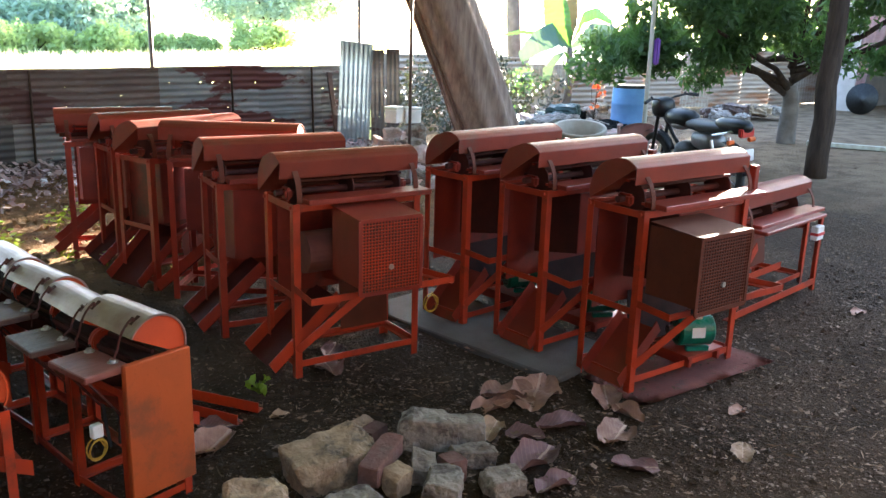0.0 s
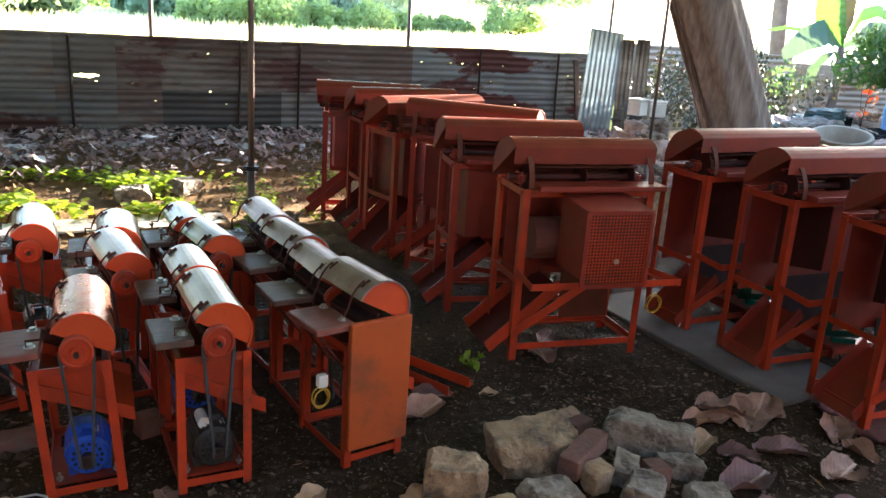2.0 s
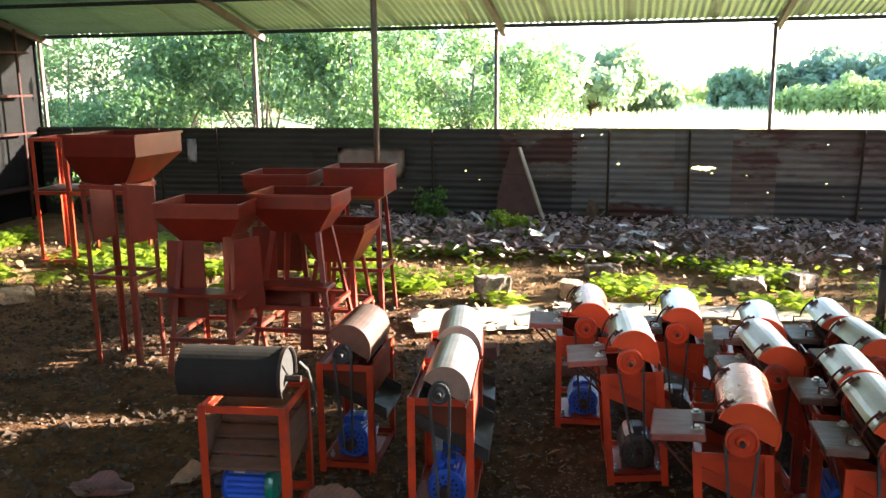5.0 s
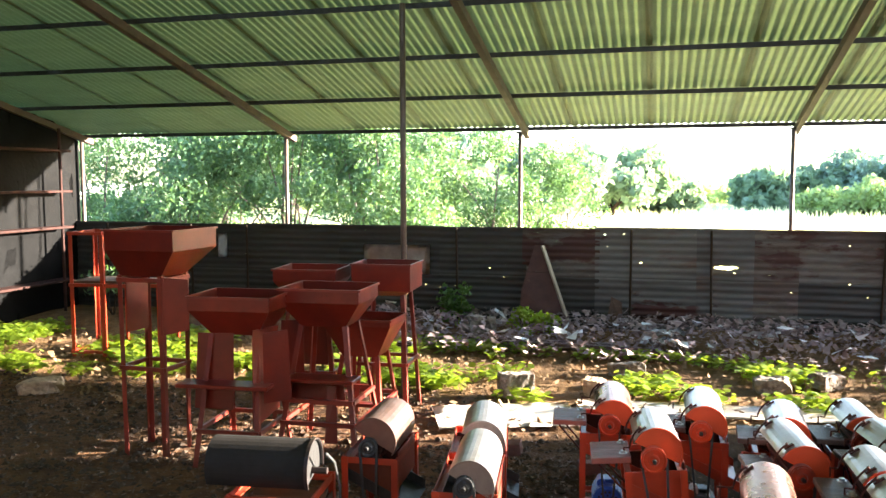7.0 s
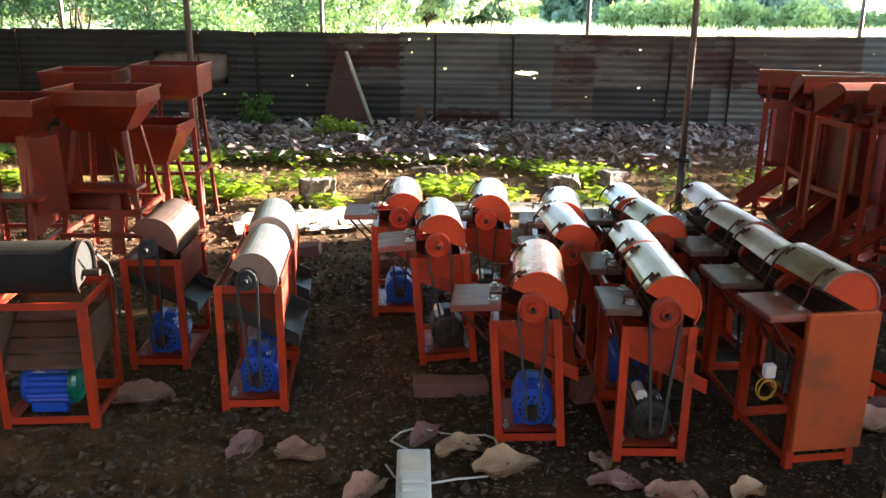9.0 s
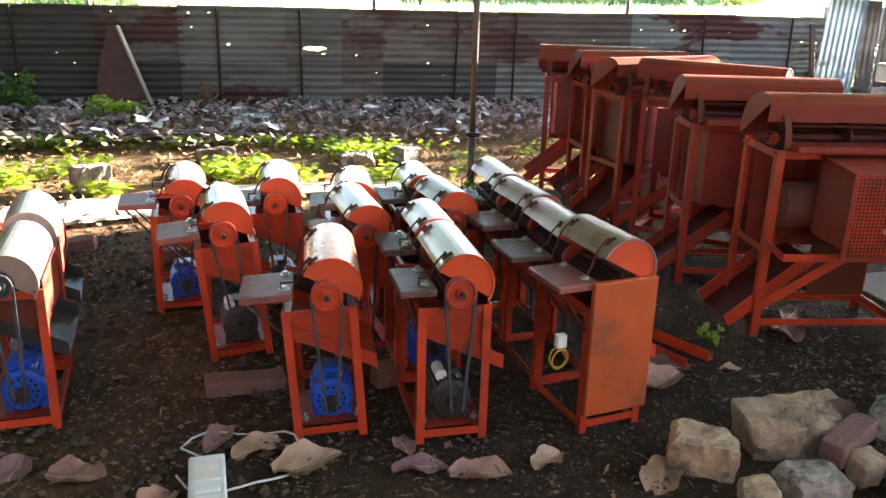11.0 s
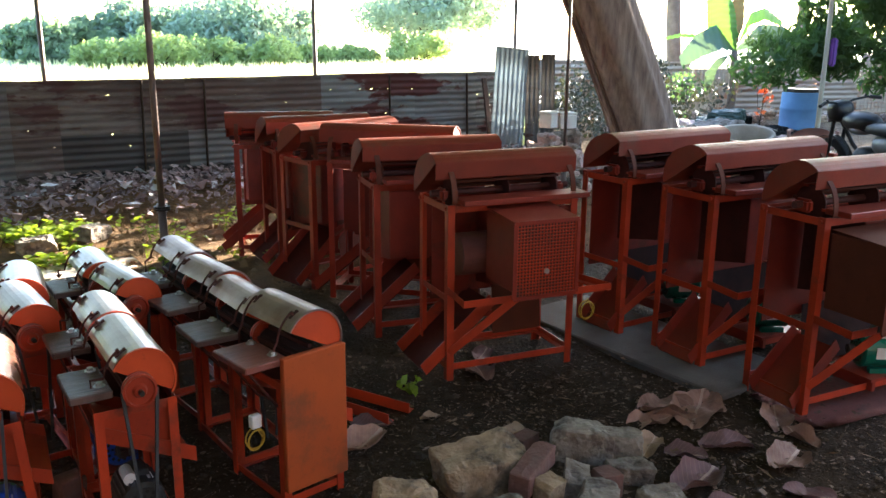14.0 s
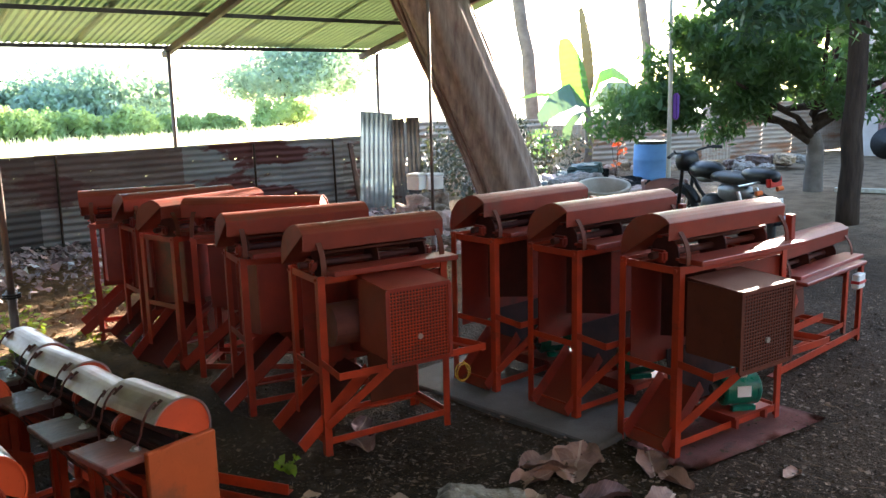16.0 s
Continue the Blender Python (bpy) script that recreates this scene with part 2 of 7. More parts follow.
m_trash = mat("bleached trash scraps", (0.34, 0.26, 0.25), (0.17, 0.11, 0.105), 0.7, scale=5, bump=0.2, dirt=(0.6, 0.58, 0.56), dirt_at=0.62, dirt_scale=8)
m_film = mat("white plastic film", (0.68, 0.68, 0.68), (0.5, 0.5, 0.5), 0.35, scale=9, bump=0.3)
m_tin = mat("pale tin sheet", (0.74, 0.69, 0.62), (0.60, 0.54, 0.46), 0.3, rough2=0.5, metal=0.3, scale=3, bump=0.08, dirt=(0.35, 0.27, 0.2), dirt_at=0.66)
m_weed = leaf_mat("bright weed leaf", (0.19, 0.26, 0.02), (0.12, 0.19, 0.015), 0.5)
m_weed_dark = leaf_mat("green weed bush leaf", (0.075, 0.15, 0.03), (0.045, 0.10, 0.02), 0.35)
m_shrub = leaf_mat("pale green shrub leaf", (0.085, 0.155, 0.062), (0.05, 0.10, 0.042), 0.3)
# Distance haze is put into these leaf colours, paler and greyer than near leaves.
m_far = leaf_mat("haze-tinted green far leaf", (0.19, 0.265, 0.18), (0.135, 0.20, 0.13), 0.38)
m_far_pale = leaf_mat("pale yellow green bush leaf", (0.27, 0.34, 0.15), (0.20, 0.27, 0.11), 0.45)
m_far_dark = leaf_mat("haze-tinted grey green far leaf", (0.22, 0.30, 0.25), (0.16, 0.23, 0.19), 0.35)
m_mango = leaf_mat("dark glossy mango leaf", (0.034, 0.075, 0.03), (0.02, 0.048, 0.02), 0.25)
# Lighter copy of m_mango: backlight in the crown put into the leaf colour.
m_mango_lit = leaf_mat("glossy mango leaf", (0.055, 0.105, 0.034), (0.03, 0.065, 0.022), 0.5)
m_banana = leaf_mat("bright banana leaf", (0.06, 0.145, 0.03), (0.045, 0.105, 0.024), 0.25)
m_banana_pale = leaf_mat("dull blue green banana leaf", (0.075, 0.12, 0.085), (0.055, 0.09, 0.065), 0.2)
m_dusty = leaf_mat("dusty hedge leaf", (0.055, 0.055, 0.034), (0.04, 0.038, 0.026), 0.08)
m_banana_dry = leaf_mat("yellowing banana leaf", (0.12, 0.085, 0.025), (0.08, 0.055, 0.02), 0.06)
m_straw = leaf_mat("pale field grass", (0.62, 0.60, 0.42), (0.50, 0.52, 0.32), 0.5)
m_bark = mat("dark brown bark", (0.06, 0.041, 0.03), (0.03, 0.021, 0.016), 0.95, spec=0.08, scale=5, bump=0.9, fine=22, stretch=(3, 3, 0.5))
m_lean_dark = mat("dark grooved trunk bark", (0.15, 0.08, 0.052), (0.085, 0.045, 0.032), 0.8, scale=4, bump=0.6, fine=18, stretch=(5, 5, 0.5))
m_bark_pale = mat("pale mango bark", (0.15, 0.12, 0.098), (0.085, 0.066, 0.054), 0.9, scale=5, bump=0.7, fine=25)
m_lean = mat("tan weathered trunk wood", (0.275, 0.19, 0.14), (0.135, 0.088, 0.066), 0.75, scale=3.5, bump=0.6, fine=14, stretch=(6, 6, 0.35), dirt=(0.15, 0.075, 0.055), dirt_at=0.6)
m_barrel = mat("faded blue plastic drum", (0.09, 0.22, 0.42), (0.07, 0.17, 0.34), 0.5, scale=4, bump=0.05, dirt=(0.2, 0.24, 0.28), dirt_at=0.62)
m_tub = mat("grey cement ring", (0.40, 0.345, 0.27), (0.28, 0.235, 0.18), 0.85, scale=5, bump=0.4)
m_chair = mat("faded pinkish plastic", (0.42, 0.25, 0.22), (0.33, 0.19, 0.165), 0.45, scale=4, bump=0.05)
m_tyre = mat("black tyre rubber", (0.02, 0.02, 0.02), (0.035, 0.033, 0.03), 0.8, scale=20, bump=0.2)
m_bike = mat("black bike enamel", (0.010, 0.010, 0.011), (0.018, 0.018, 0.019), 0.27, spec=0.3, scale=5, bump=0.0)
m_bike_grey = mat("silver grey bike fairing", (0.26, 0.26, 0.265), (0.17, 0.17, 0.175), 0.3, metal=0.4, scale=5, bump=0.0)
m_seat = mat("black vinyl seat", (0.02, 0.02, 0.022), (0.03, 0.03, 0.03), 0.4, scale=20, bump=0.1)
m_chrome = mat("dull chrome", (0.6, 0.6, 0.6), (0.45, 0.45, 0.45), 0.2, metal=1.0, scale=8, bump=0.05)
m_pole_pale = mat("pale weathered pole wood", (0.40, 0.37, 0.29), (0.29, 0.26, 0.2), 0.8, scale=6, bump=0.3, stretch=(3, 3, 0.5))
m_lamp_red = mat("red lamp lens", (0.5, 0.02, 0.015), (0.4, 0.015, 0.012), 0.2, bump=0.0)
m_foam = mat("white foam box", (0.72, 0.68, 0.60), (0.55, 0.50, 0.44), 0.7, scale=6, bump=0.1)
m_sack = mat("dusty pale sack", (0.50, 0.38, 0.33), (0.33, 0.23, 0.2), 0.9, scale=5, bump=0.5, fine=90)
m_tarp = mat("dark green tarpaulin", (0.02, 0.05, 0.042), (0.012, 0.028, 0.024), 0.4, scale=4, bump=0.3, dirt=(0.2, 0.2, 0.185), dirt_at=0.66)
# Toned near black so the sunlit end wall reads as shaded.
m_grey_tarp = mat("near-black plastic tarpaulin", (0.005, 0.005, 0.0052), (0.003, 0.003, 0.0031), 0.75, spec=0.08, scale=3, bump=0.4, fine=18, dirt=(0.02, 0.02, 0.019), dirt_at=0.66)
m_dark_wall = mat("dark plaster", (0.16, 0.13, 0.11), (0.1, 0.085, 0.075), 0.9, scale=2, bump=0.2)
m_sand = mat("pale dusty plaster", (0.42, 0.35, 0.31), (0.30, 0.245, 0.215), 0.85, scale=2, bump=0.2)
m_curtain = mat("faded pink cloth", (0.42, 0.24, 0.22), (0.32, 0.18, 0.165), 0.9, scale=5, bump=0.2)
m_cloth = mat("purple cloth", (0.14, 0.05, 0.25), (0.1, 0.04, 0.18), 0.85, bump=0.2)
m_flower = mat("orange flower petals", (0.75, 0.16, 0.02), (0.6, 0.1, 0.02), 0.6, bump=0.0)


def corrugated_mat(name, base, base2, rust, rust_at, holes=False, metal=0.35, rough=0.5, band=(0.4, 1, 2.4), patch=None, patch_at=0.52):
    m = mat(name, base, base2, rough, metal=metal, scale=2.5, bump=0.15, dirt=rust, dirt_at=rust_at, random=0.2, stretch=band, dirt_scale=1.7)
    if patch:
        nt = m.node_tree
        n, l = nt.nodes, nt.links.new
        g = n.new("ShaderNodeNewGeometry")
        mp = n.new("ShaderNodeMapping")
        mp.inputs["Scale"].default_value = (0.75, 1.0, 2.1)
        l(g.outputs["Position"], mp.inputs[0])
        tx = n.new("ShaderNodeTexNoise")
        tx.inputs["Scale"].default_value, tx.inputs["Detail"].default_value, tx.inputs["Roughness"].default_value = 1.15, 7.0, 0.62
        l(mp.outputs[0], tx.inputs["Vector"])
        rr = n.new("ShaderNodeMapRange")
        rr.inputs["From Min"].default_value, rr.inputs["From Max"].default_value = patch_at, patch_at + 0.035
        l(tx.outputs["Fac"], rr.inputs["Value"])
        b = n["Principled BSDF"]
        x = n.new("ShaderNodeMix")
        x.data_type = "RGBA"
        l(rr.outputs[0], x.inputs["Factor"])
        l(b.inputs["Base Color"].links[0].from_socket, x.inputs[6])
        x.inputs[7].default_value = (*patch, 1)
        l(x.outputs[2], b.inputs["Base Color"])
    if holes:
        # nail holes and small tears right through the sheet
        nt = m.node_tree
        n, l = nt.nodes, nt.links.new

        def op(kind, a, z):
            x = n.new("ShaderNodeMath")
            x.operation = kind
            for k, v in ((0, a), (1, z)):
                if isinstance(v, float):
                    x.inputs[k].default_value = v
                else:
                    l(v, x.inputs[k])
            return x.outputs[0]

        g = n.new("ShaderNodeNewGeometry")
        sp = n.new("ShaderNodeSeparateXYZ")
        l(g.outputs["Position"], sp.inputs[0])
        nz = n.new("ShaderNodeTexNoise")
        nz.inputs["Scale"].default_value = 26.0
        l(g.outputs["Position"], nz.inputs["Vector"])
        wob = op("MULTIPLY", op("SUBTRACT", nz.outputs["Fac"], 0.5), 0.05)
        cb = n.new("ShaderNodeCombineXYZ")
        l(op("ADD", sp.outputs[0], wob), cb.inputs[0])
        l(op("ADD", op("MULTIPLY", sp.outputs[2], 1.9), wob), cb.inputs[1])
        v = n.new("ShaderNodeTexVoronoi")
        v.voronoi_dimensions = "2D"
        v.inputs["Scale"].default_value = 5.0
        l(cb.outputs[0], v.inputs["Vector"])
        sep = n.new("ShaderNodeSeparateColor")
        l(v.outputs["Color"], sep.inputs[0])
        size = op("MULTIPLY", op("MULTIPLY", sep.outputs[1], sep.outputs[2]), 0.09)
        hole = op("MULTIPLY", op("LESS_THAN", v.outputs["Distance"], size), op("GREATER_THAN", sep.outputs[0], 0.74))
        ex = op("DIVIDE", op("SUBTRACT", sp.outputs[0], 0.70), 0.13)
        ez = op("DIVIDE", op("ADD", op("SUBTRACT", sp.outputs[2], 0.775), wob), 0.022)
        tear = op("LESS_THAN", op("ADD", op("MULTIPLY", ex, ex), op("MULTIPLY", ez, ez)), 1.0)
        tr = n.new("ShaderNodeBsdfTransparent")
        mx = n.new("ShaderNodeMixShader")
        l(op("MAXIMUM", hole, tear), mx.inputs[0])
        l(n["Principled BSDF"].outputs[0], mx.inputs[1])
        l(tr.outputs[0], mx.inputs[2])
        l(mx.outputs[0], n["Material Output"].inputs[0])
    return m


m_fence = corrugated_mat("weathered grey corrugated sheet", (0.14, 0.132, 0.122), (0.075, 0.068, 0.062), (0.10, 0.06, 0.045), 0.55, holes=True, patch=(0.055, 0.018, 0.014), patch_at=0.58)
m_fence_dark = corrugated_mat("dark grey brown corrugated sheet", (0.055, 0.05, 0.045), (0.033, 0.029, 0.027), (0.05, 0.034, 0.026), 0.57, holes=True)
m_fence_rust = corrugated_mat("rusted corrugated sheet", (0.085, 0.054, 0.043), (0.056, 0.038, 0.031), (0.125, 0.105, 0.09), 0.5, holes=True, metal=0.15, patch=(0.052, 0.017, 0.013), patch_at=0.53)
m_fence_blue = corrugated_mat("blue grey corrugated sheet", (0.165, 0.168, 0.162), (0.092, 0.092, 0.09), (0.11, 0.085, 0.075), 0.55, holes=True, patch=(0.062, 0.014, 0.011), patch_at=0.5)
m_fence_pale = corrugated_mat("pale galvanised corrugated sheet", (0.36, 0.42, 0.455), (0.29, 0.335, 0.36), (0.3, 0.27, 0.25), 0.7)
m_fence_far = corrugated_mat("far pale corrugated sheet", (0.42, 0.335, 0.265), (0.28, 0.21, 0.16), (0.27, 0.125, 0.065), 0.52)
m_roof = corrugated_mat("olive green translucent roof sheet", (0.075, 0.098, 0.045), (0.058, 0.078, 0.037), (0.05, 0.058, 0.033), 0.68, metal=0.0)
_b = m_roof.node_tree
_t = _b.nodes.new("ShaderNodeBsdfTranslucent")
_t.inputs[0].default_value = (0.30, 0.42, 0.14, 1)
_x = _b.nodes.new("ShaderNodeMixShader")
_x.inputs[0].default_value = 0.045
_b.links.new(_b.nodes["Principled BSDF"].outputs[0], _x.inputs[1])
_b.links.new(_t.outputs[0], _x.inputs[2])
_b.links.new(_x.outputs[0], _b.nodes["Material Output"].inputs[0])


def ground_mat():
    m = bpy.data.materials.new("dark trodden soil and field")
    m.use_nodes = True
    nt = m.node_tree
    n, l = nt.nodes, nt.links.new
    b = n["Principled BSDF"]
    g = n.new("ShaderNodeNewGeometry")
    pos = g.outputs["Position"]

    def nz(s, d=5.0, r=0.62):
        t = n.new("ShaderNodeTexNoise")
        t.inputs["Scale"].default_value, t.inputs["Detail"].default_value, t.inputs["Roughness"].default_value = s, d, r
        l(pos, t.inputs["Vector"])
        return t.outputs["Fac"]

    def rng(src_, a, z, lo=0.0, hi=1.0):
        r = n.new("ShaderNodeMapRange")
        for k, v in (("From Min", a), ("From Max", z), ("To Min", lo), ("To Max", hi)):
            r.inputs[k].default_value = v
        l(src_, r.inputs["Value"])
        return r.outputs[0]

    def mix(f, a, z):
        x = n.new("ShaderNodeMix")
        x.data_type = "RGBA"
        l(f, x.inputs["Factor"])
        for s, v in ((6, a), (7, z)):
            if isinstance(v, tuple):
                x.inputs[s].default_value = (*v, 1)
            else:
                l(v, x.inputs[s])
        return x.outputs[2]

    def math_(op, a, z):
        x = n.new("ShaderNodeMath")
        x.operation = op
        for s, v in ((0, a), (1, z)):
            if isinstance(v, float):
                x.inputs[s].default_value = v
            else:
                l(v, x.inputs[s])
        return x.outputs[0]

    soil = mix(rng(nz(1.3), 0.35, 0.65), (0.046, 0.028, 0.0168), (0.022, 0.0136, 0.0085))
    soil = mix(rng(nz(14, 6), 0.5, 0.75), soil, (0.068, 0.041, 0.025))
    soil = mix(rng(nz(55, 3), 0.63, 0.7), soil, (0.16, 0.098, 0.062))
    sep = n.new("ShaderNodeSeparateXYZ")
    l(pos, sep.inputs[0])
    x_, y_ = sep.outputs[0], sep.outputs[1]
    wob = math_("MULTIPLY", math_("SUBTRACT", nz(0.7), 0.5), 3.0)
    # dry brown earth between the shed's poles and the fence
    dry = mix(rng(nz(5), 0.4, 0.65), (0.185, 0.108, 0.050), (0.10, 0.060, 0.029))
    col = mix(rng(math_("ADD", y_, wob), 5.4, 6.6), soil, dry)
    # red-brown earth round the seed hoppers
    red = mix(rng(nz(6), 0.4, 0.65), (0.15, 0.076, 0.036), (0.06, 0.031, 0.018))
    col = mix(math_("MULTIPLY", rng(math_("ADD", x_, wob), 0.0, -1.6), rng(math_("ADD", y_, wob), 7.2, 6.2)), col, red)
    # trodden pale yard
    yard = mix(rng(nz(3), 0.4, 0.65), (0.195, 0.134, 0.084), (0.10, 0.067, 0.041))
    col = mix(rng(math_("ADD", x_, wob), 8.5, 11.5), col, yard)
    field = mix(rng(nz(0.6), 0.4, 0.65), (0.62, 0.59, 0.42), (0.48, 0.49, 0.3))
    col = mix(math_("MULTIPLY", rng(y_, 10.4, 10.9), math_("MAXIMUM", rng(x_, 9.0, 8.2), rng(y_, 15.0, 16.5))), col, field)
    l(col, b.inputs["Base Color"])
    b.inputs["Roughness"].default_value = 0.95
    b.inputs["Specular IOR Level"].default_value = 0.12
    bp = n.new("ShaderNodeBump")
    bp.inputs["Strength"].default_value, bp.inputs["Distance"].default_value = 1.0, 0.035
    l(math_("ADD", nz(24, 6), math_("MULTIPLY", nz(80, 3), 0.4)), bp.inputs["Height"])
    l(bp.outputs[0], b.inputs["Normal"])
    return m


m_ground = ground_mat()


# ---- mesh helpers ----
def obj(name, bm, material, parent=None, label="", smooth=False):
    me = bpy.data.meshes.new(name)
    bm.normal_update()
    bm.to_mesh(me)
    bm.free()
    if smooth:
        for p in me.polygons:
            p.use_smooth = True
    me.materials.append(material)
    ob = new(name, me)
    if parent:
        ob.parent = parent
    if label:
        tagged(ob, label)
    return ob


def part(name, bm, material, parent, label="", smooth=False):
    return obj(name, bm, material, parent, label, smooth)


def thing(name, x, y, z=0.0, yaw=0.0, label="", category="", group="", scale=(1, 1, 1), lean=(0.0, 0.0)):
    e = new(name)
    e.empty_display_size = 0.1
    e.matrix_world = pose(x, y, z, lean[0], lean[1], yaw) @ Matrix.Diagonal((*scale, 1))
    return tagged(e, label, category, group)


def BM():
    return bmesh.new()


def hexa(bm, o, a, b, c):
    """A block from corner o with edge vectors a, b, c."""
    o, a, b, c = Vector(o), Vector(a), Vector(b), Vector(c)
    v = [bm.verts.new(p) for p in (o, o + a, o + a + b, o + b, o + c, o + a + c, o + a + b + c, o + b + c)]
    flip = a.cross(b).dot(c) < 0
    for q in ((0, 3, 2, 1), (4, 5, 6, 7), (0, 1, 5, 4), (1, 2, 6, 5), (2, 3, 7, 6), (3, 0, 4, 7)):
        bm.faces.new([v[i] for i in (reversed(q) if flip else q)])
    return v


def box(bm, x0, x1, y0, y1, z0, z1):
    return hexa(bm, (x0, y0, z0), (x1 - x0, 0, 0), (0, y1 - y0, 0), (0, 0, z1 - z0))


def softbox(x0, x1, y0, y1, z0, z1, r=0.006, seg=1):
    bm = BM()
    box(bm, x0, x1, y0, y1, z0, z1)
    bmesh.ops.bevel(bm, geom=bm.edges[:], offset=r, segments=seg, affect="EDGES")
    return bm


def bar(bm, p, q, w, h, up=(0, 0, 1)):
    p, q = Vector(p), Vector(q)
    d = (q - p).normalized()
    u = Vector(up)
    if abs(d.dot(u)) > 0.95:
        u = Vector((0, 1, 0))
    s = d.cross(u).normalized() * w
    t = s.normalized().cross(d).normalized() * h
    hexa(bm, p - s / 2 - t / 2, q - p, s, t)


def angle(bm, p, q, a, b, w=0.035, t=0.005):
    """An L section from p to q whose flanges run along a and b."""
    p, q = Vector(p), Vector(q)
    d = (q - p).normalized()
    a, b = Vector(a), Vector(b)
    a = (a - d * a.dot(d)).normalized()
    b = (b - d * b.dot(d)).normalized()
    hexa(bm, p, q - p, a * w, b * t)
    hexa(bm, p + b * t, q - p, a * t, b * (w - t))


def cyl(bm, p, q, r, r2=None, n=14, caps=True):
    p, q = Vector(p), Vector(q)
    d = (q - p).normalized()
    u = d.orthogonal().normalized()
    w = d.cross(u)
    r2 = r if r2 is None else r2
    ring = []
    for c, rr in ((p, r), (q, r2)):
        ring.append([bm.verts.new(c + (u * math.cos(k * 2 * math.pi / n) + w * math.sin(k * 2 * math.pi / n)) * rr) for k in range(n)])
    for k in range(n):
        bm.faces.new((ring[0][k], ring[0][(k + 1) % n], ring[1][(k + 1) % n], ring[1][k]))
    if caps:
        bm.faces.new(ring[0][::-1])
        bm.faces.new(ring[1])


def tube(bm, pts, r, n=6):
    """A round rod along points."""
    pts = [Vector(p) for p in pts]
    rings = []
    for i, p in enumerate(pts):
        d = (pts[min(i + 1, len(pts) - 1)] - pts[max(i - 1, 0)]).normalized()
        u = d.cross(Vector((0.13, 0.21, 0.97)))
        u = (u if u.length > 0.05 else d.orthogonal()).normalized()
        w = d.cross(u)
        rr = r[i] if isinstance(r, (list, tuple)) else r
        rings.append([bm.verts.new(p + (u * math.cos(k * 2 * math.pi / n) + w * math.sin(k * 2 * math.pi / n)) * rr) for k in range(n)])
    for a, b in zip(rings, rings[1:]):
        for k in range(n):
            bm.faces.new((a[k], a[(k + 1) % n], b[(k + 1) % n], b[k]))
    bm.faces.new(rings[0][::-1])
    bm.faces.new(rings[-1])


def loft(bm, loops, close=False, ends=False):
    """Faces between equal loops of points."""
    vs = [[bm.verts.new(p) for p in lp] for lp in loops]
    for a, b in zip(vs, vs[1:]):
        n = len(a)
        for k in range(n if close else n - 1):
            bm.faces.new((a[k], a[(k + 1) % n], b[(k + 1) % n], b[k]))
    if ends:
        bm.faces.new(vs[0][::-1])
        bm.faces.new(vs[-1])
    return vs


def plate(bm, pts, t):
    """A flat polygon with thickness t along its normal."""
    pts = [Vector(p) for p in pts]
    nrm = (pts[1] - pts[0]).cross(pts[2] - pts[0]).normalized() * t
    a = [bm.verts.new(p) for p in pts]
    b = [bm.verts.new(p + nrm) for p in pts]
    bm.faces.new(a[::-1])
    bm.faces.new(b)
    n = len(a)
    for k in range(n):
        bm.faces.new((a[k], a[(k + 1) % n], b[(k + 1) % n], b[k]))


def shell(bm, prof, p0, p1, t, at):
    """A bent sheet: the profile [(u, v)] carried from p0 to p1, with thickness t; at(s, u, v) gives the place."""
    n = len(prof)
    off = []
    for i, (u, v) in enumerate(prof):
        a, b = prof[max(i - 1, 0)], prof[min(i + 1, n - 1)]
        d = Vector((b[0] - a[0], b[1] - a[1])).normalized()
        off.append((u + d.y * t, v - d.x * t))
    ring = list(prof) + off[::-1]
    loft(bm, [[at(p0, u, v) for u, v in ring], [at(p1, u, v) for u, v in ring]], close=True, ends=True)


def R(a, b):
    return random.uniform(a, b)


# ---- the setting ----
FY = 10.23                      # the fence's line
RISE = 0.229                    # the roof's slope
def roof_z(y):
    return 2.40 + RISE * (10.35 - y)


def ground():
    bm = BM()
    xs = [-400, -150, -60, -30, -16] + [-12 + 0.25 * i for i in range(97)] + [16, 24, 40, 80, 160, 400]
    ys = [-300, -60, -12, -4, -1] + [0.5 + 0.2 * i for i in range(52)] + [12, 14, 18, 26, 40, 80, 160, 400]
    def h(x, y):
        if -12 < x < 14 and 0 < y < 10.9:
            z = 0.018 * noise.noise((x * 2.1, y * 2.1, 0)) + 0.012 * noise.noise((x * 6, y * 6, 3))
            z += 0.09 * (x < 7.6) * max(0.0, min(1.0, (y - 8.3) / 1.2)) * (0.7 + 0.6 * noise.noise((x * 1.1, y, 8)))
            return z
        return 0.0
    grid = [[bm.verts.new((x, y, h(x, y))) for x in xs] for y in ys]
    for a, b in zip(grid, grid[1:]):
        for i in range(len(xs) - 1):
            bm.faces.new((a[i], a[i + 1], b[i + 1], b[i]))
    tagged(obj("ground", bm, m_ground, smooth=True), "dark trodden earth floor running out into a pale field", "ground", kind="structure")


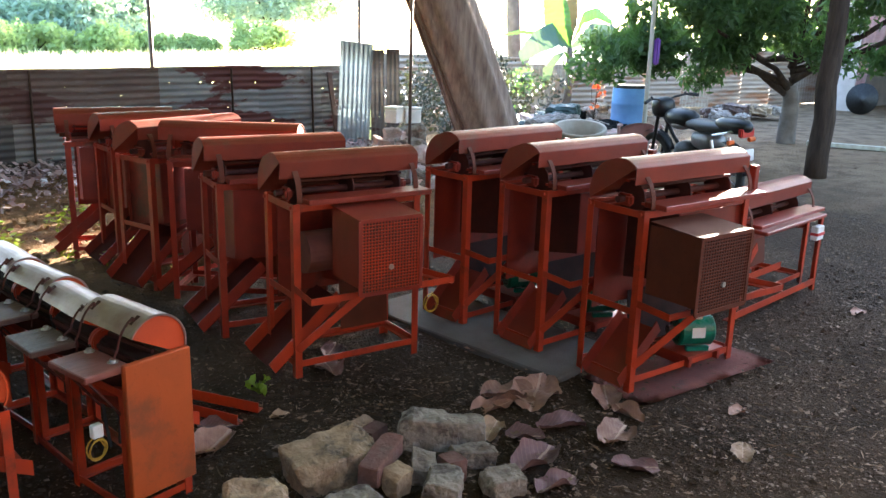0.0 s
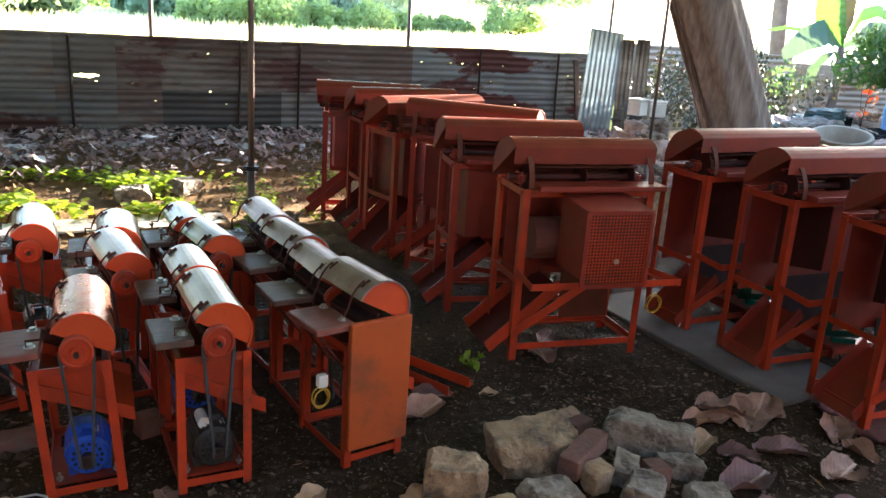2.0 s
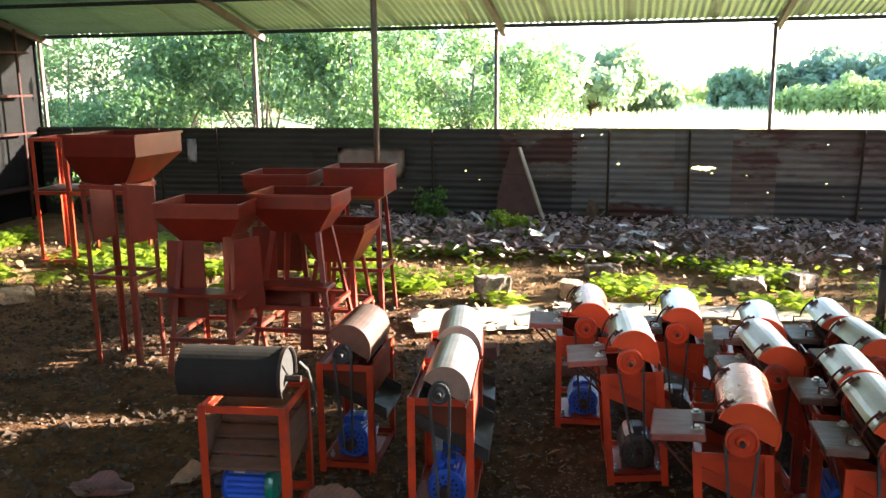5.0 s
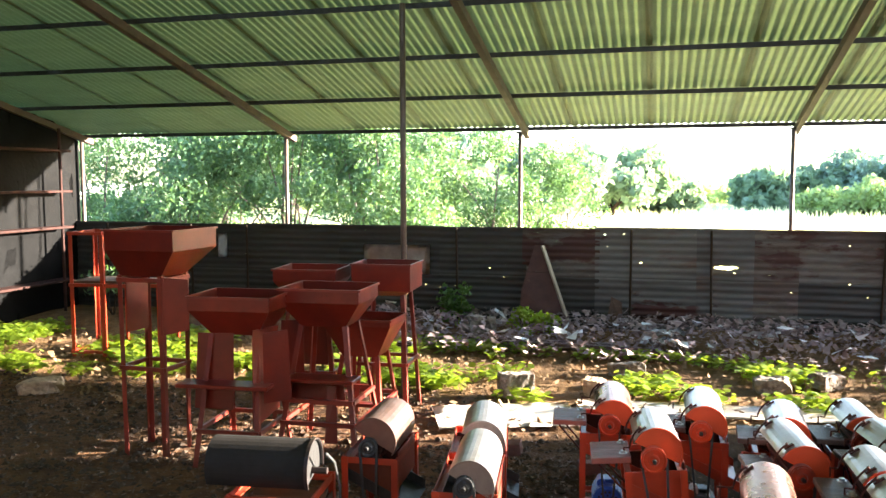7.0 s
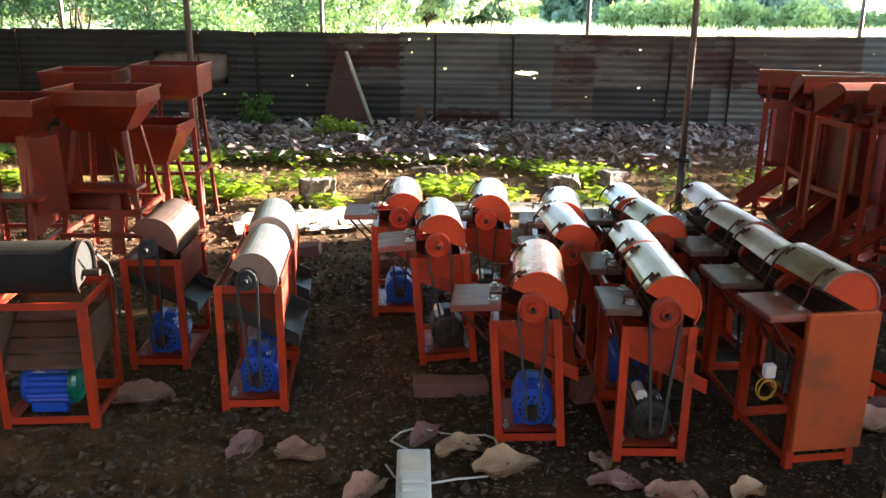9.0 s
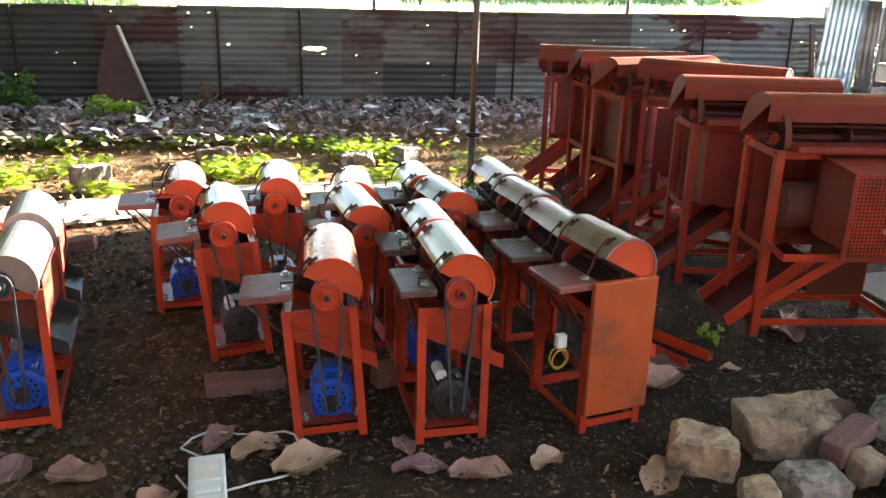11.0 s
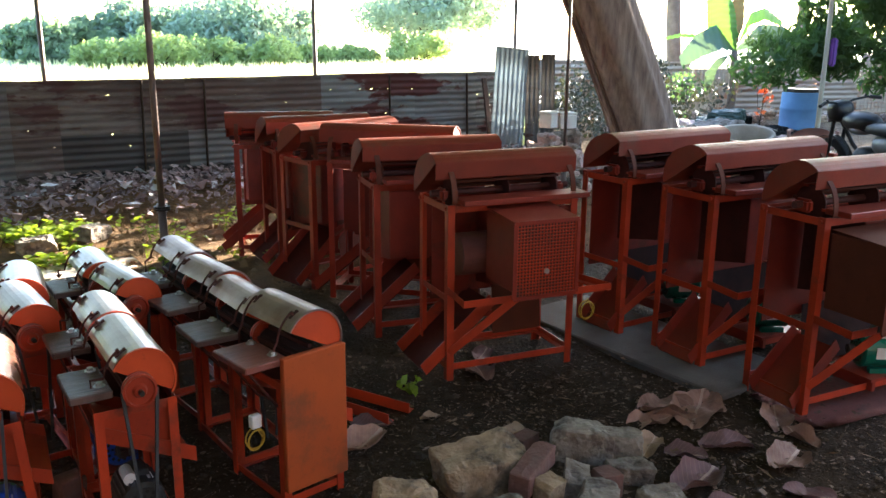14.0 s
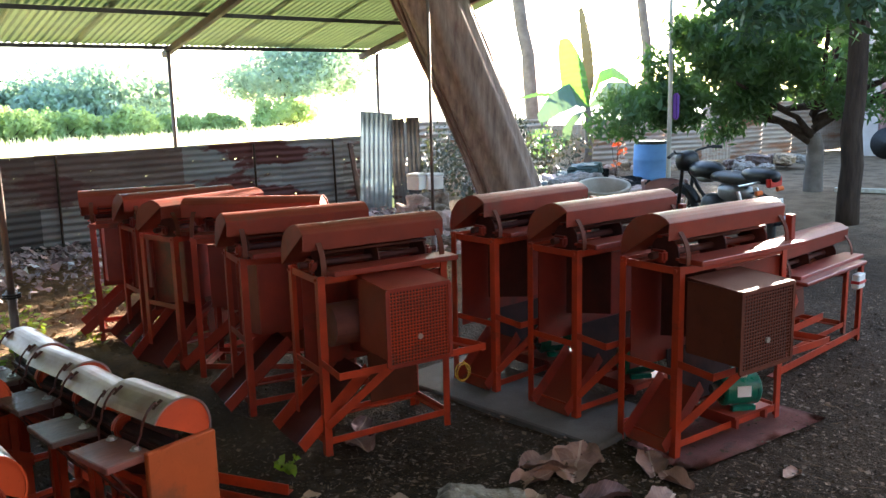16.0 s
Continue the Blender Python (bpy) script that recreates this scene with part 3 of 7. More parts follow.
def corrugated(bm, w, h, pitch, depth, n=4, along="x", dent=0.012, seed=0):
    """A sheet w wide and h high in the xz plane; waves run along x (ridges lie along x) or along z."""
    k = max(2, int((h if along == "x" else w) / pitch))
    m = k * 6
    rows = []
    for j in range(m + 1):
        s = j / m
        d = depth * math.sin(s * k * 2 * math.pi)
        row = []
        for i in range(n + 1):
            r = i / n
            x, z = (r * w, s * h) if along == "x" else (s * w, r * h)
            row.append(bm.verts.new((x, d + dent * noise.noise((x * 2 + seed, z * 2.3, seed * 1.7)), z + 0.006 * noise.noise((x * 3, seed, 1)))))
        rows.append(row)
    for a, b in zip(rows, rows[1:]):
        for i in range(n):
            bm.faces.new((a[i], a[i + 1], b[i + 1], b[i]) if along == "x" else (b[i], b[i + 1], a[i + 1], a[i]))


def fence():
    f = tagged(new("fence"), "low fence of weathered, rust-streaked corrugated sheets", "fence", kind="structure")
    G, K, U, B = m_fence, m_fence_dark, m_fence_rust, m_fence_blue
    cuts = [-7.9, -6.5, -5.26, -4.0, -2.64, -1.62, -0.76, 0.33, 1.0, 1.42, 2.81, 4.42, 5.79, 6.7, 7.4]
    mats = [(K, K), (K, K), (K, K), (K, K), (K, K), (U, K), (G, G), (G, G), (U, U), (U, K), (U, G), (B, B), (B, B), (B, B)]
    for k, (x, x1) in enumerate(zip(cuts, cuts[1:])):
        w = x1 - x
        top = 1.215 + R(-0.012, 0.012)
        for row, (z0, z1) in enumerate(((0.0, 0.63), (0.58, top))):
            bm = BM()
            corrugated(bm, w + 0.05, z1 - z0, 0.075, 0.0085, seed=k * 2.1 + row)
            o = part("corrugated_sheet", bm, mats[k][1 - row], f, smooth=True)
            o.matrix_basis = pose(x, FY + 0.012 * row + 0.006 * (k % 2), z0, 0, R(-0.35, 0.35), 0)
    for px in [-7.3, -6.0, -5.2, -3.1, -2.4, -0.35, 0.55, 2.3, 3.0, 5.4, 6.6]:
        bm = BM()
        cyl(bm, (px, FY - 0.035, 0), (px + R(-0.03, 0.03), FY - 0.03, 1.2), 0.014, n=8)
        part("fence_stake", bm, m_bark, f)
    # rails
    for z in (0.28, 0.95):
        bm = BM()
        bar(bm, (-7.8, FY + 0.06, z), (7.3, FY + 0.06, z), 0.04, 0.04)
        part("rail", bm, m_bark, f)


def shed():
    s = tagged(new("shed_roof"), "open lean-to roof of olive corrugated sheets on pipe rafters", "roof", kind="structure")
    # Runs on unseen below about y=6, lengthened to darken the floor.
    y0, y1 = 10.45, -1.9
    x, k = -8.2, 0
    while x < 7.2:
        w = 0.95
        bm = BM()
        L = math.hypot(y0 - y1, (y0 - y1) * RISE)
        corrugated(bm, w, L, 0.076, 0.009, n=9, along="z", dent=0.006, seed=k)
        o = part("roof_sheet", bm, m_roof, s, smooth=True)
        o.matrix_basis = Matrix.Translation((x, y0, roof_z(y0) + 0.035 + 0.004 * (k % 2))) @ Matrix.Rotation(math.pi / 2 - math.atan(RISE), 4, "X")
        x += w - 0.06
        k += 1
    for d in (0.0, 1.2, 2.35, 3.45, 4.55, 5.65, 6.75, 7.85, 8.95, 10.05, 11.15, 12.1):
        bm = BM()
        y = 10.38 - d
        angle(bm, (-8.2, y, roof_z(y) + 0.012), (7.35, y, roof_z(y) + 0.012), (0, 1, 0), (0, 0, -1), 0.045, 0.006)
        part("purlin", bm, m_iron, s)
    for x in (-7.7, -4.65, -1.6, 1.42, 4.45, 7.3):
        bm = BM()
        bar(bm, (x, 10.5, roof_z(10.5) - 0.06), (x, -1.8, roof_z(-1.8) - 0.06), 0.06, 0.075)
        part("rafter", bm, m_rafter, s)
    for x in (-7.73, -4.69, -1.66, 1.38, 4.43, 7.45):
        p = tagged(new("shed_post"), "thin rusty pipe post at the eave", "post", kind="structure")
        bm = BM()
        cyl(bm, (x, FY + 0.09, 0), (x, FY + 0.09, roof_z(FY) - 0.08), 0.026, n=10)
        part("pipe", bm, m_pole, p, smooth=True)
        bm = BM()
        box(bm, x - 0.05, x + 0.05, FY + 0.03, FY + 0.15, roof_z(FY) - 0.1, roof_z(FY) - 0.085)
        part("cap_plate", bm, m_iron, p)
    for x in (-2.03, 1.69, 5.49):
        p = tagged(new("pipe_column"), "slender rusty pipe column bolted to a short stub", "post", kind="structure")
        thin = 0.016 if x > 5 else 0.024
        bm = BM()
        cyl(bm, (x, 6.76, 0.44), (x, 6.76, roof_z(6.76) - 0.06), thin, n=10)
        part("pipe", bm, m_pole, p, smooth=True)
        bm = BM()
        cyl(bm, (x, 6.76, -0.05), (x, 6.76, 0.44), 0.03, n=12)
        part("stub", bm, m_pole, p, smooth=True)
        bm = BM()
        cyl(bm, (x, 6.76, 0.44), (x, 6.76, 0.452), 0.062, n=14)
        cyl(bm, (x, 6.76, 0.456), (x, 6.76, 0.468), 0.06, n=14)
        part("flange", bm, m_iron, p)
        for a in range(4):
            bm = BM()
            c = Vector((x + 0.045 * math.cos(a * 1.57 + 0.5), 6.76 + 0.045 * math.sin(a * 1.57 + 0.5), 0.43))
            cyl(bm, c, c + Vector((0, 0, 0.055)), 0.006, n=6)
            part("bolt", bm, m_bolt, p)


ground()
fence()
shed()


# ---- machines ----
def motor(parent, c, r, length, axis, paint, fan=None, fins=True, cap_side=-1):
    """An electric motor: shell with fins, end bell with slots, shaft, terminal box, capacitor and feet."""
    c, ax = Vector(c), Vector(axis).normalized()
    side = ax.cross(Vector((0, 0, 1))).normalized()
    up = Vector((0, 0, 1))
    e = Matrix.Translation(c) @ Matrix((side, ax, up)).transposed().to_4x4()
    def place(bm, name, m, label="", smooth=False, par=None):
        bmesh.ops.transform(bm, matrix=e, verts=bm.verts[:])
        return part(name, bm, m, par or parent, label, smooth)
    bm = BM()
    prof = []
    for k in range(72):
        rr = r * 1.09 if fins and k % 3 == 0 and abs(math.sin(k * math.pi / 36 + 0.2)) < 0.97 else r
        prof.append((math.cos(k * math.pi / 36) * rr, math.sin(k * math.pi / 36) * rr))
    loft(bm, [[(u, yy, v) for u, v in prof] for yy in (-length * 0.36, length * 0.36)], close=True, ends=True)
    body = place(bm, "motor_body", paint, "electric motor with a finned shell")
    for sgn, m_, nm in ((-1, paint, "end_bell"), (1, fan or paint, "fan_cover")):
        bm = BM()
        loft(bm, [[(math.cos(k * math.pi / 12) * rr, sgn * yy, math.sin(k * math.pi / 12) * rr) for k in range(24)] for rr, yy in ((r * 1.03, length * 0.35), (r * 1.03, length * 0.43), (r * 0.86, length * 0.49), (r * 0.3, length * 0.5))][::sgn], close=True, ends=True)
        bell = place(bm, nm, m_, smooth=False, par=body)
    for ring, cnt, sz in ((0.66, 14, 0.15), (0.42, 8, 0.12)):
        for k in range(cnt):
            a = k * 2 * math.pi / cnt
            bm = BM()
            cyl(bm, (math.cos(a) * r * ring, -length * 0.501, math.sin(a) * r * ring), (math.cos(a) * r * ring, -length * 0.46, math.sin(a) * r * ring), r * sz * 0.62, n=6)
            place(bm, "vent", m_iron, par=body)
    bm = BM()
    cyl(bm, (0, -length * 0.5, 0), (0, -length * 0.5 - 0.05, 0), 0.012, n=10)
    cyl(bm, (0, -length * 0.5 - 0.012, 0), (0, -length * 0.5 - 0.042, 0), 0.026, n=16)
    place(bm, "shaft_pulley", m_rod, par=body)
    bm = BM()
    cyl(bm, (cap_side * r * 0.45, -length * 0.28, r * 1.1), (cap_side * r * 0.45, length * 0.1, r * 1.1), r * 0.3, n=14)
    place(bm, "capacitor", m_plate if paint is m_black or not fins else paint, par=body, smooth=False)
    bm = softbox(-r * 0.1 - 0.02, r * 0.5, -length * 0.15, length * 0.15, r * 0.9, r * 1.25, 0.004)
    place(bm, "terminal_box", paint, par=body)
    bm = BM()
    box(bm, r * 0.3, r * 0.62, -length * 0.26, -length * 0.05, r * 0.88, r * 0.9 + 0.002)
    place(bm, "rating_plate", m_plate, "white rating plate", par=body)
    if not fins:
        bm = BM()
        box(bm, r * 0.97, r * 1.02, -length * 0.2, length * 0.16, -r * 0.25, r * 0.42)
        place(bm, "side_label", m_plate, "white paper label", par=body)
    for sx in (-1, 1):
        bm = BM()
        box(bm, sx * r * 0.8 - 0.014, sx * r * 0.8 + 0.014, -length * 0.3, length * 0.3, -r * 1.14, -r * (0.62 if fins else 0.85))
        place(bm, "foot", paint, par=body)


def belt(parent, y, top, rt, bot, rb):
    for sx in (-1, 1):
        bm = BM()
        bar(bm, (top[0] + sx * rt, y, top[1]), (bot[0] + sx * rb, y, bot[1]), 0.010, 0.012, up=(0, 1, 0))
        part("belt", bm, m_belt, parent)


def arc(c, r, a0, a1, n=14):
    return [(c[0] + r * math.cos(radians(a0 + (a1 - a0) * k / n)), c[1] + r * math.sin(radians(a0 + (a1 - a0) * k / n))) for k in range(n + 1)]


def small_thresher(x, y, yaw, L=0.42, hood=None, cap=None, board="wood", mot=None, cover=False, zs=1.0, straps=True, label="", hz=0.0, bx=(-0.20, -0.068), tilt=28, r=0.105, pulley=None, fan=None, frame=None, lean=0.0, hx=0.0, bz=0.02):
    """A small motor thresher: angle-iron stand, half-round hood, pulley, belts, chute, motor, feed board."""
    hood, cap, frame = hood or m_steel, cap or m_cap, frame or m_frame
    t = thing("small_thresher", x, y, 0, yaw, label, "thresher", "small threshers on the shed floor", (1, 1, zs), (0, lean))
    W, D, H = 0.132, L + 0.05, 0.50
    for sx in (-1, 1):
        for yy, s in ((0, 1), (D, -1)):
            bm = BM()
            angle(bm, (sx * W, yy, 0), (sx * W, yy, H), (-sx, 0, 0), (0, s, 0), 0.03, 0.004)
            part("leg", bm, frame, t)
    for yy, s in ((0, 1), (D, -1)):
        for z in (0.022, H - 0.03):
            bm = BM()
            angle(bm, (-W + 0.004, yy + s * 0.004, z), (W - 0.004, yy + s * 0.004, z), (0, 0, 1), (0, s, 0), 0.028, 0.004)
            part("cross_rail", bm, frame, t)
    for sx in (-1, 1):
        for z in (0.022, H - 0.03):
            bm = BM()
            angle(bm, (sx * (W - 0.004), 0.03, z), (sx * (W - 0.004), D - 0.03, z), (0, 0, 1), (-sx, 0, 0), 0.028, 0.004)
            part("side_rail", bm, frame, t)
    # hood: a half round shell that opens to the feed side
    cx, cz = 0.02 + hx, 0.572 + hz
    bm = BM()
    prof = arc((cx, cz), r, 180 - tilt, -tilt - 6, 18)
    shell(bm, prof, 0.0, L, 0.004, lambda s, u, v: (u, s, v))
    part("hood", bm, hood, t, smooth=False)
    for yy, nm in ((0.004, "hood_end"), (L - 0.008, "hood_end")):
        bm = BM()
        plate(bm, [(u, yy, v) for u, v in arc((cx, cz), r - 0.002, 180 - tilt, -tilt, 18)], 0.004)
        part(nm, bm, cap, t, "painted half-disc end plate")
    bm = BM()
    rim = arc((cx, cz), r + 0.001, 180 - tilt, -tilt - 4, 18)
    shell(bm, rim, -0.002, 0.008, 0.007, lambda s, u, v: (u, s, v))
    part("hood_rim", bm, cap if hood in (m_steel, m_steel_red) else hood, t)
    # drum
    bm = BM()
    cyl(bm, (cx - 0.005, 0.02, 0.545), (cx - 0.005, L - 0.02, 0.545), 0.045, n=12)
    # near black for the shade under the hood
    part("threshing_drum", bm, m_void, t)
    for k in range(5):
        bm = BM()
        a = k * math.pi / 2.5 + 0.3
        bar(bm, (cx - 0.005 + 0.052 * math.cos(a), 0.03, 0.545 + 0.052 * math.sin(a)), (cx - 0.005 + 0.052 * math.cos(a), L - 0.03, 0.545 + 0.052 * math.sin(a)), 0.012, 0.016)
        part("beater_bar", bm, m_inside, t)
    # side cheeks of the drum box
    for yy in (0.03, L - 0.03):
        bm = BM()
        plate(bm, [(-W + 0.01, yy, H - 0.01), (-W + 0.01, yy, 0.40), (W - 0.01, yy, 0.34), (W - 0.01, yy, H - 0.01)], 0.004)
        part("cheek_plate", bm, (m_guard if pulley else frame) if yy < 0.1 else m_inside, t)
    bm = BM()
    plate(bm, [(W - 0.008, 0.03, 0.36), (W - 0.008, L - 0.02, 0.36), (W - 0.008, L - 0.02, 0.52), (W - 0.008, 0.03, 0.52)], 0.004)
    part("back_plate", bm, m_panel, t)
    # chute, falling to the right
    cmat = m_iron if pulley else frame
    for yy in (0.012, L - 0.05):
        bm = BM()
        hexa(bm, (-W + 0.01, yy, 0.452), (0.31, 0, -0.145), (0, 0.004, 0), (0, 0, -0.052))
        part("chute_side", bm, cmat, t)
    bm = BM()
    hexa(bm, (-W + 0.01, 0.016, 0.41), (0.31, 0, -0.145), (0, L - 0.066, 0), (0, 0, -0.004))
    part("chute_floor", bm, m_iron if pulley else frame, t)
    if cover:
        bm = softbox(-0.135, W + 0.002, -0.03, -0.004, 0.085, 0.60, 0.004)
        part("belt_guard", bm, m_guard_orange, t, "plain orange sheet guard over the belts")
    else:
        pc, pr = (0.0 + hx, 0.552 + hz * 0.5), 0.04 if pulley else 0.055
        bm = BM()
        loft(bm, [[(pc[0] + math.cos(k * math.pi / 12) * rr, yy, pc[1] + math.sin(k * math.pi / 12) * rr) for k in range(24)] for rr, yy in ((pr, 0.0), (pr, -0.01), (pr - 0.008, -0.014), (pr, -0.02), (pr, -0.028), (pr - 0.007, -0.029), (pr - 0.011, -0.022), (0.024, -0.022), (0.018, -0.034))], close=True, ends=True)
        part("pulley", bm, pulley or frame, t)
        bm = BM()
        cyl(bm, (pc[0], -0.055, pc[1]), (pc[0], -0.03, pc[1]), 0.009, n=10)
        part("pulley_shaft", bm, m_iron, t)
        belt(t, -0.018, pc, pr, (0.012, 0.125), 0.02)
    if mot:
        motor(t, (0.012, 0.16, 0.125), 0.073, 0.21, (0, 1, 0), mot, fan or mot)
        bm = BM()
        box(bm, -W + 0.004, W - 0.02, 0.05, 0.32, 0.034, 0.042)
        part("motor_base", bm, m_panel, t, "dark red slotted motor plate")
        for sx in (-0.09, 0.1):
            bm = BM()
            cyl(bm, (sx, 0.07, 0.03), (sx, 0.07, 0.075), 0.006, n=6)
            cyl(bm, (sx, 0.07, 0.05), (sx, 0.07, 0.058), 0.012, n=6)
            part("bolt", bm, m_bolt, t)
    # feed board on its own stand
    if board:
        bmat = m_wood if board == "wood" else m_wood_red
        bm = softbox(bx[0], bx[1], -0.01, 0.23, 0.52 + bz, 0.545 + bz, 0.004)
        part("feed_board", bm, bmat, t, "worn wooden feed board" if board == "wood" else "dark red feed board")
        for yy in (0.03, 0.17):
            bm = BM()
            bar(bm, (bx[0] + 0.03, yy, 0.512 + bz), (-0.125, yy, 0.40), 0.02, 0.006)
            part("board_brace", bm, m_inside, t)
        bx_ = bx[1] - 0.03
        for yy in (0.05, 0.2):
            bm = BM()
            cyl(bm, (bx_, yy, 0.543 + bz), (bx_, yy, 0.557 + bz), 0.011, n=8)
            cyl(bm, (bx_, yy, 0.543 + bz), (bx_, yy, 0.5475 + bz), 0.019, n=14)
            part("bolt", bm, m_bolt, t)
    if straps:
        for yy in (0.045, L - 0.045):
            bm = BM()
            pts = [(-0.125, yy, 0.555), (-0.125, yy, 0.59 + hz * 0.5)] + [(u, yy, v) for u, v in arc((cx, cz), r + 0.012, 172, 122, 6)]
            tube(bm, pts, 0.0045)
            part("hold_down_rod", bm, m_inside, t)
            bm = BM()
            bar(bm, (cx - 0.075, yy, cz + r * 0.74), (cx - 0.04, yy, cz + r * 0.95), 0.016, 0.007)
            cyl(bm, (cx - 0.06, yy, cz + r * 0.84), (cx - 0.068, yy, cz + r * 0.84 + 0.014), 0.006, n=6)
            part("clamp", bm, m_inside, t)
    return t


def cable_coil(parent, c, r, m, turns=4, plug=True, name="cable_coil"):
    bm = BM()
    c = Vector(c)
    pts = []
    for k in range(turns * 16 + 1):
        a = k / 16 * 2 * math.pi
        rr = r * (1 + 0.12 * math.sin(k * 0.37))
        pts.append(c + Vector((math.cos(a) * rr, 0.012 * math.sin(k * 0.21), math.sin(a) * rr * 1.15)))
    pts.append(c + Vector((0, 0, r * 1.6)))
    tube(bm, pts, 0.0027, 5)
    part(name, bm, m, parent, "coiled power cable", smooth=True)
    if plug:
        bm = softbox(c.x - 0.02, c.x + 0.02, c.y - 0.015, c.y + 0.015, c.z + r * 1.4, c.z + r * 1.4 + 0.05, 0.004)
        part("plug", bm, m_plate, parent, "white plug")


def tall_thresher(x, y, yaw, L=0.80, cage=True, mot=None, zs=1.0, z=0.0, label="", lean=(0.0, 0.0), coil=False, cage_mat=None, panel_side=False, H=0.945, D=0.37, front=0.10, blower=True, end_mat=None, mx=0.575, cage_x=(0.21, 0.55), fm=None, small_chute=False):
    """A tall thresher: local x runs along the hood, y away from the feed side."""
    t = thing("tall_thresher", x, y, z, yaw, label, "thresher", "tall threshers in two rows", (1, 1, zs), lean)
    fm = fm or m_frame
    w = 0.038
    for lx, sx in ((0, 1), (L, -1)):
        for ly, sy in ((0, 1), (D, -1)):
            bm = BM()
            angle(bm, (lx, ly, 0), (lx, ly, H), (sx, 0, 0), (0, sy, 0), w, 0.005)
            part("leg", bm, fm, t)
            bm = BM()
            cyl(bm, (lx - sx * 0.002, ly + sy * 0.02, H - 0.02), (lx - sx * 0.012, ly + sy * 0.02, H - 0.02), 0.009, n=6)
            part("bolt", bm, fm, t)
    for ly, sy in ((0, 1), (D, -1)):
        for z in (0.06, H - 0.04):
            bm = BM()
            angle(bm, (0.005, ly + sy * 0.005, z), (L - 0.005, ly + sy * 0.005, z), (0, 0, 1), (0, sy, 0), w - 0.004, 0.005)
            part("long_rail", bm, fm, t)
    for lx, sx in ((0, 1), (L, -1)):
        for z in (0.06, H - 0.04):
            bm = BM()
            angle(bm, (lx + sx * 0.005, 0.04, z), (lx + sx * 0.005, D - 0.04, z), (0, 0, 1), (sx, 0, 0), w - 0.004, 0.005)
            part("end_rail", bm, fm, t)
    # hood: short lip on the feed side, curved over and down at the back
    prof = [(0.03, H + 0.125), (0.026, H + 0.205)] + arc((0.115, H + 0.11), 0.13, 132, 62, 6) + arc((0.14, H + 0.06), 0.17, 60, -12, 10)
    bm = BM()
    shell(bm, prof, -0.055, L - 0.005, -0.004, lambda s, u, v: (s, u, v))
    part("hood", bm, m_hood_red, t, "curved red hood sheet dusty along the top")
    for lx in (-0.053, L - 0.012):
        bm = BM()
        plate(bm, [(lx, u, v) for u, v in prof[1:]] , 0.004)
        part("hood_end", bm, m_hood_red, t)
    for lx in (0.025, L - 0.045):
        bm = BM()
        shell(bm, arc((0.15, H + 0.035), 0.178, 189, 130, 8), lx - 0.014, lx + 0.014, 0.005, lambda s, u, v: (s, u, v))
        part("hood_strap", bm, m_guard, t)
        bm = softbox(lx - 0.015, lx + 0.025, 0.105, 0.195, H, H + 0.06, 0.012, 2)
        part("bearing_block", bm, m_panel, t)
    # drum with bars
    dc = (0.15, H + 0.035)
    bm = BM()
    cyl(bm, (-0.03, dc[0], dc[1]), (L + 0.02, dc[0], dc[1]), 0.017, n=10)
    part("shaft", bm, m_inside, t)
    for lx in (0.07, L * 0.5, L - 0.09):
        bm = BM()
        cyl(bm, (lx, dc[0], dc[1]), (lx + 0.008, dc[0], dc[1]), 0.085, n=20)
        part("drum_disc", bm, m_inside, t)
    for k in range(6):
        a = k * math.pi / 3 + 0.2
        bm = BM()
        bar(bm, (0.06, dc[0] + 0.085 * math.cos(a), dc[1] + 0.085 * math.sin(a)), (L - 0.07, dc[0] + 0.085 * math.cos(a), dc[1] + 0.085 * math.sin(a)), 0.02, 0.012)
        part("beater_bar", bm, fm if k % 2 else m_inside, t)
    # feed shelf
    bm = softbox(0.05, L + 0.02, -0.085, 0.05, H + 0.006, H + 0.032, 0.003)
    part("feed_shelf", bm, m_panel, t)
    if small_chute:
        bm = softbox(L - 0.004, L + 0.03, -0.02, 0.02, H + 0.02, H + 0.16, 0.003)
        part("shelf_stop", bm, m_panel, t)
    # inner sheet body
    bm = BM()
    plate(bm, [(0.06, D - 0.02, 0.36), (L - 0.02, D - 0.02, 0.36), (L - 0.02, D - 0.02, H - 0.02), (0.06, D - 0.02, H - 0.02)], 0.004)
    part("back_sheet", bm, m_panel, t)
    bm = BM()
    zb = 0.55 if small_chute else 0.46
    plate(bm, [(front, 0.03, zb), (L - 0.02, 0.03, zb), (L - 0.02, 0.03, H - 0.05), (front, 0.03, H - 0.05)], 0.004)
    part("front_sheet", bm, m_panel, t)
    bm = BM()
    plate(bm, [(front, 0.03, zb), (front, 0.03, H - 0.05), (front - 0.02, D - 0.03, H - 0.05), (front - 0.02, D - 0.03, zb - 0.05)], 0.004)
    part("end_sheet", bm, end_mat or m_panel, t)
    if panel_side:
        bm = BM()
        plate(bm, [(-0.008, 0.02, 0.52), (-0.008, 0.02, H - 0.06), (-0.008, D - 0.03, H - 0.06), (-0.008, D - 0.03, 0.46)], 0.004)
        part("side_panel", bm, m_panel, t)
    # blower housing
    if blower:
        bm = BM()
        cyl(bm, (0.12, 0.17, 0.62), (0.40, 0.17, 0.62), 0.11, n=24)
        part("blower_housing", bm, m_blower, t)
    # outlet chute at the left end
    cx0, cdx, cdz, cy0, cy1 = (-0.035, 0.27, 0.25, 0.03, 0.27) if small_chute else (-0.10, 0.38, 0.33, 0.03, D)
    bm = BM()
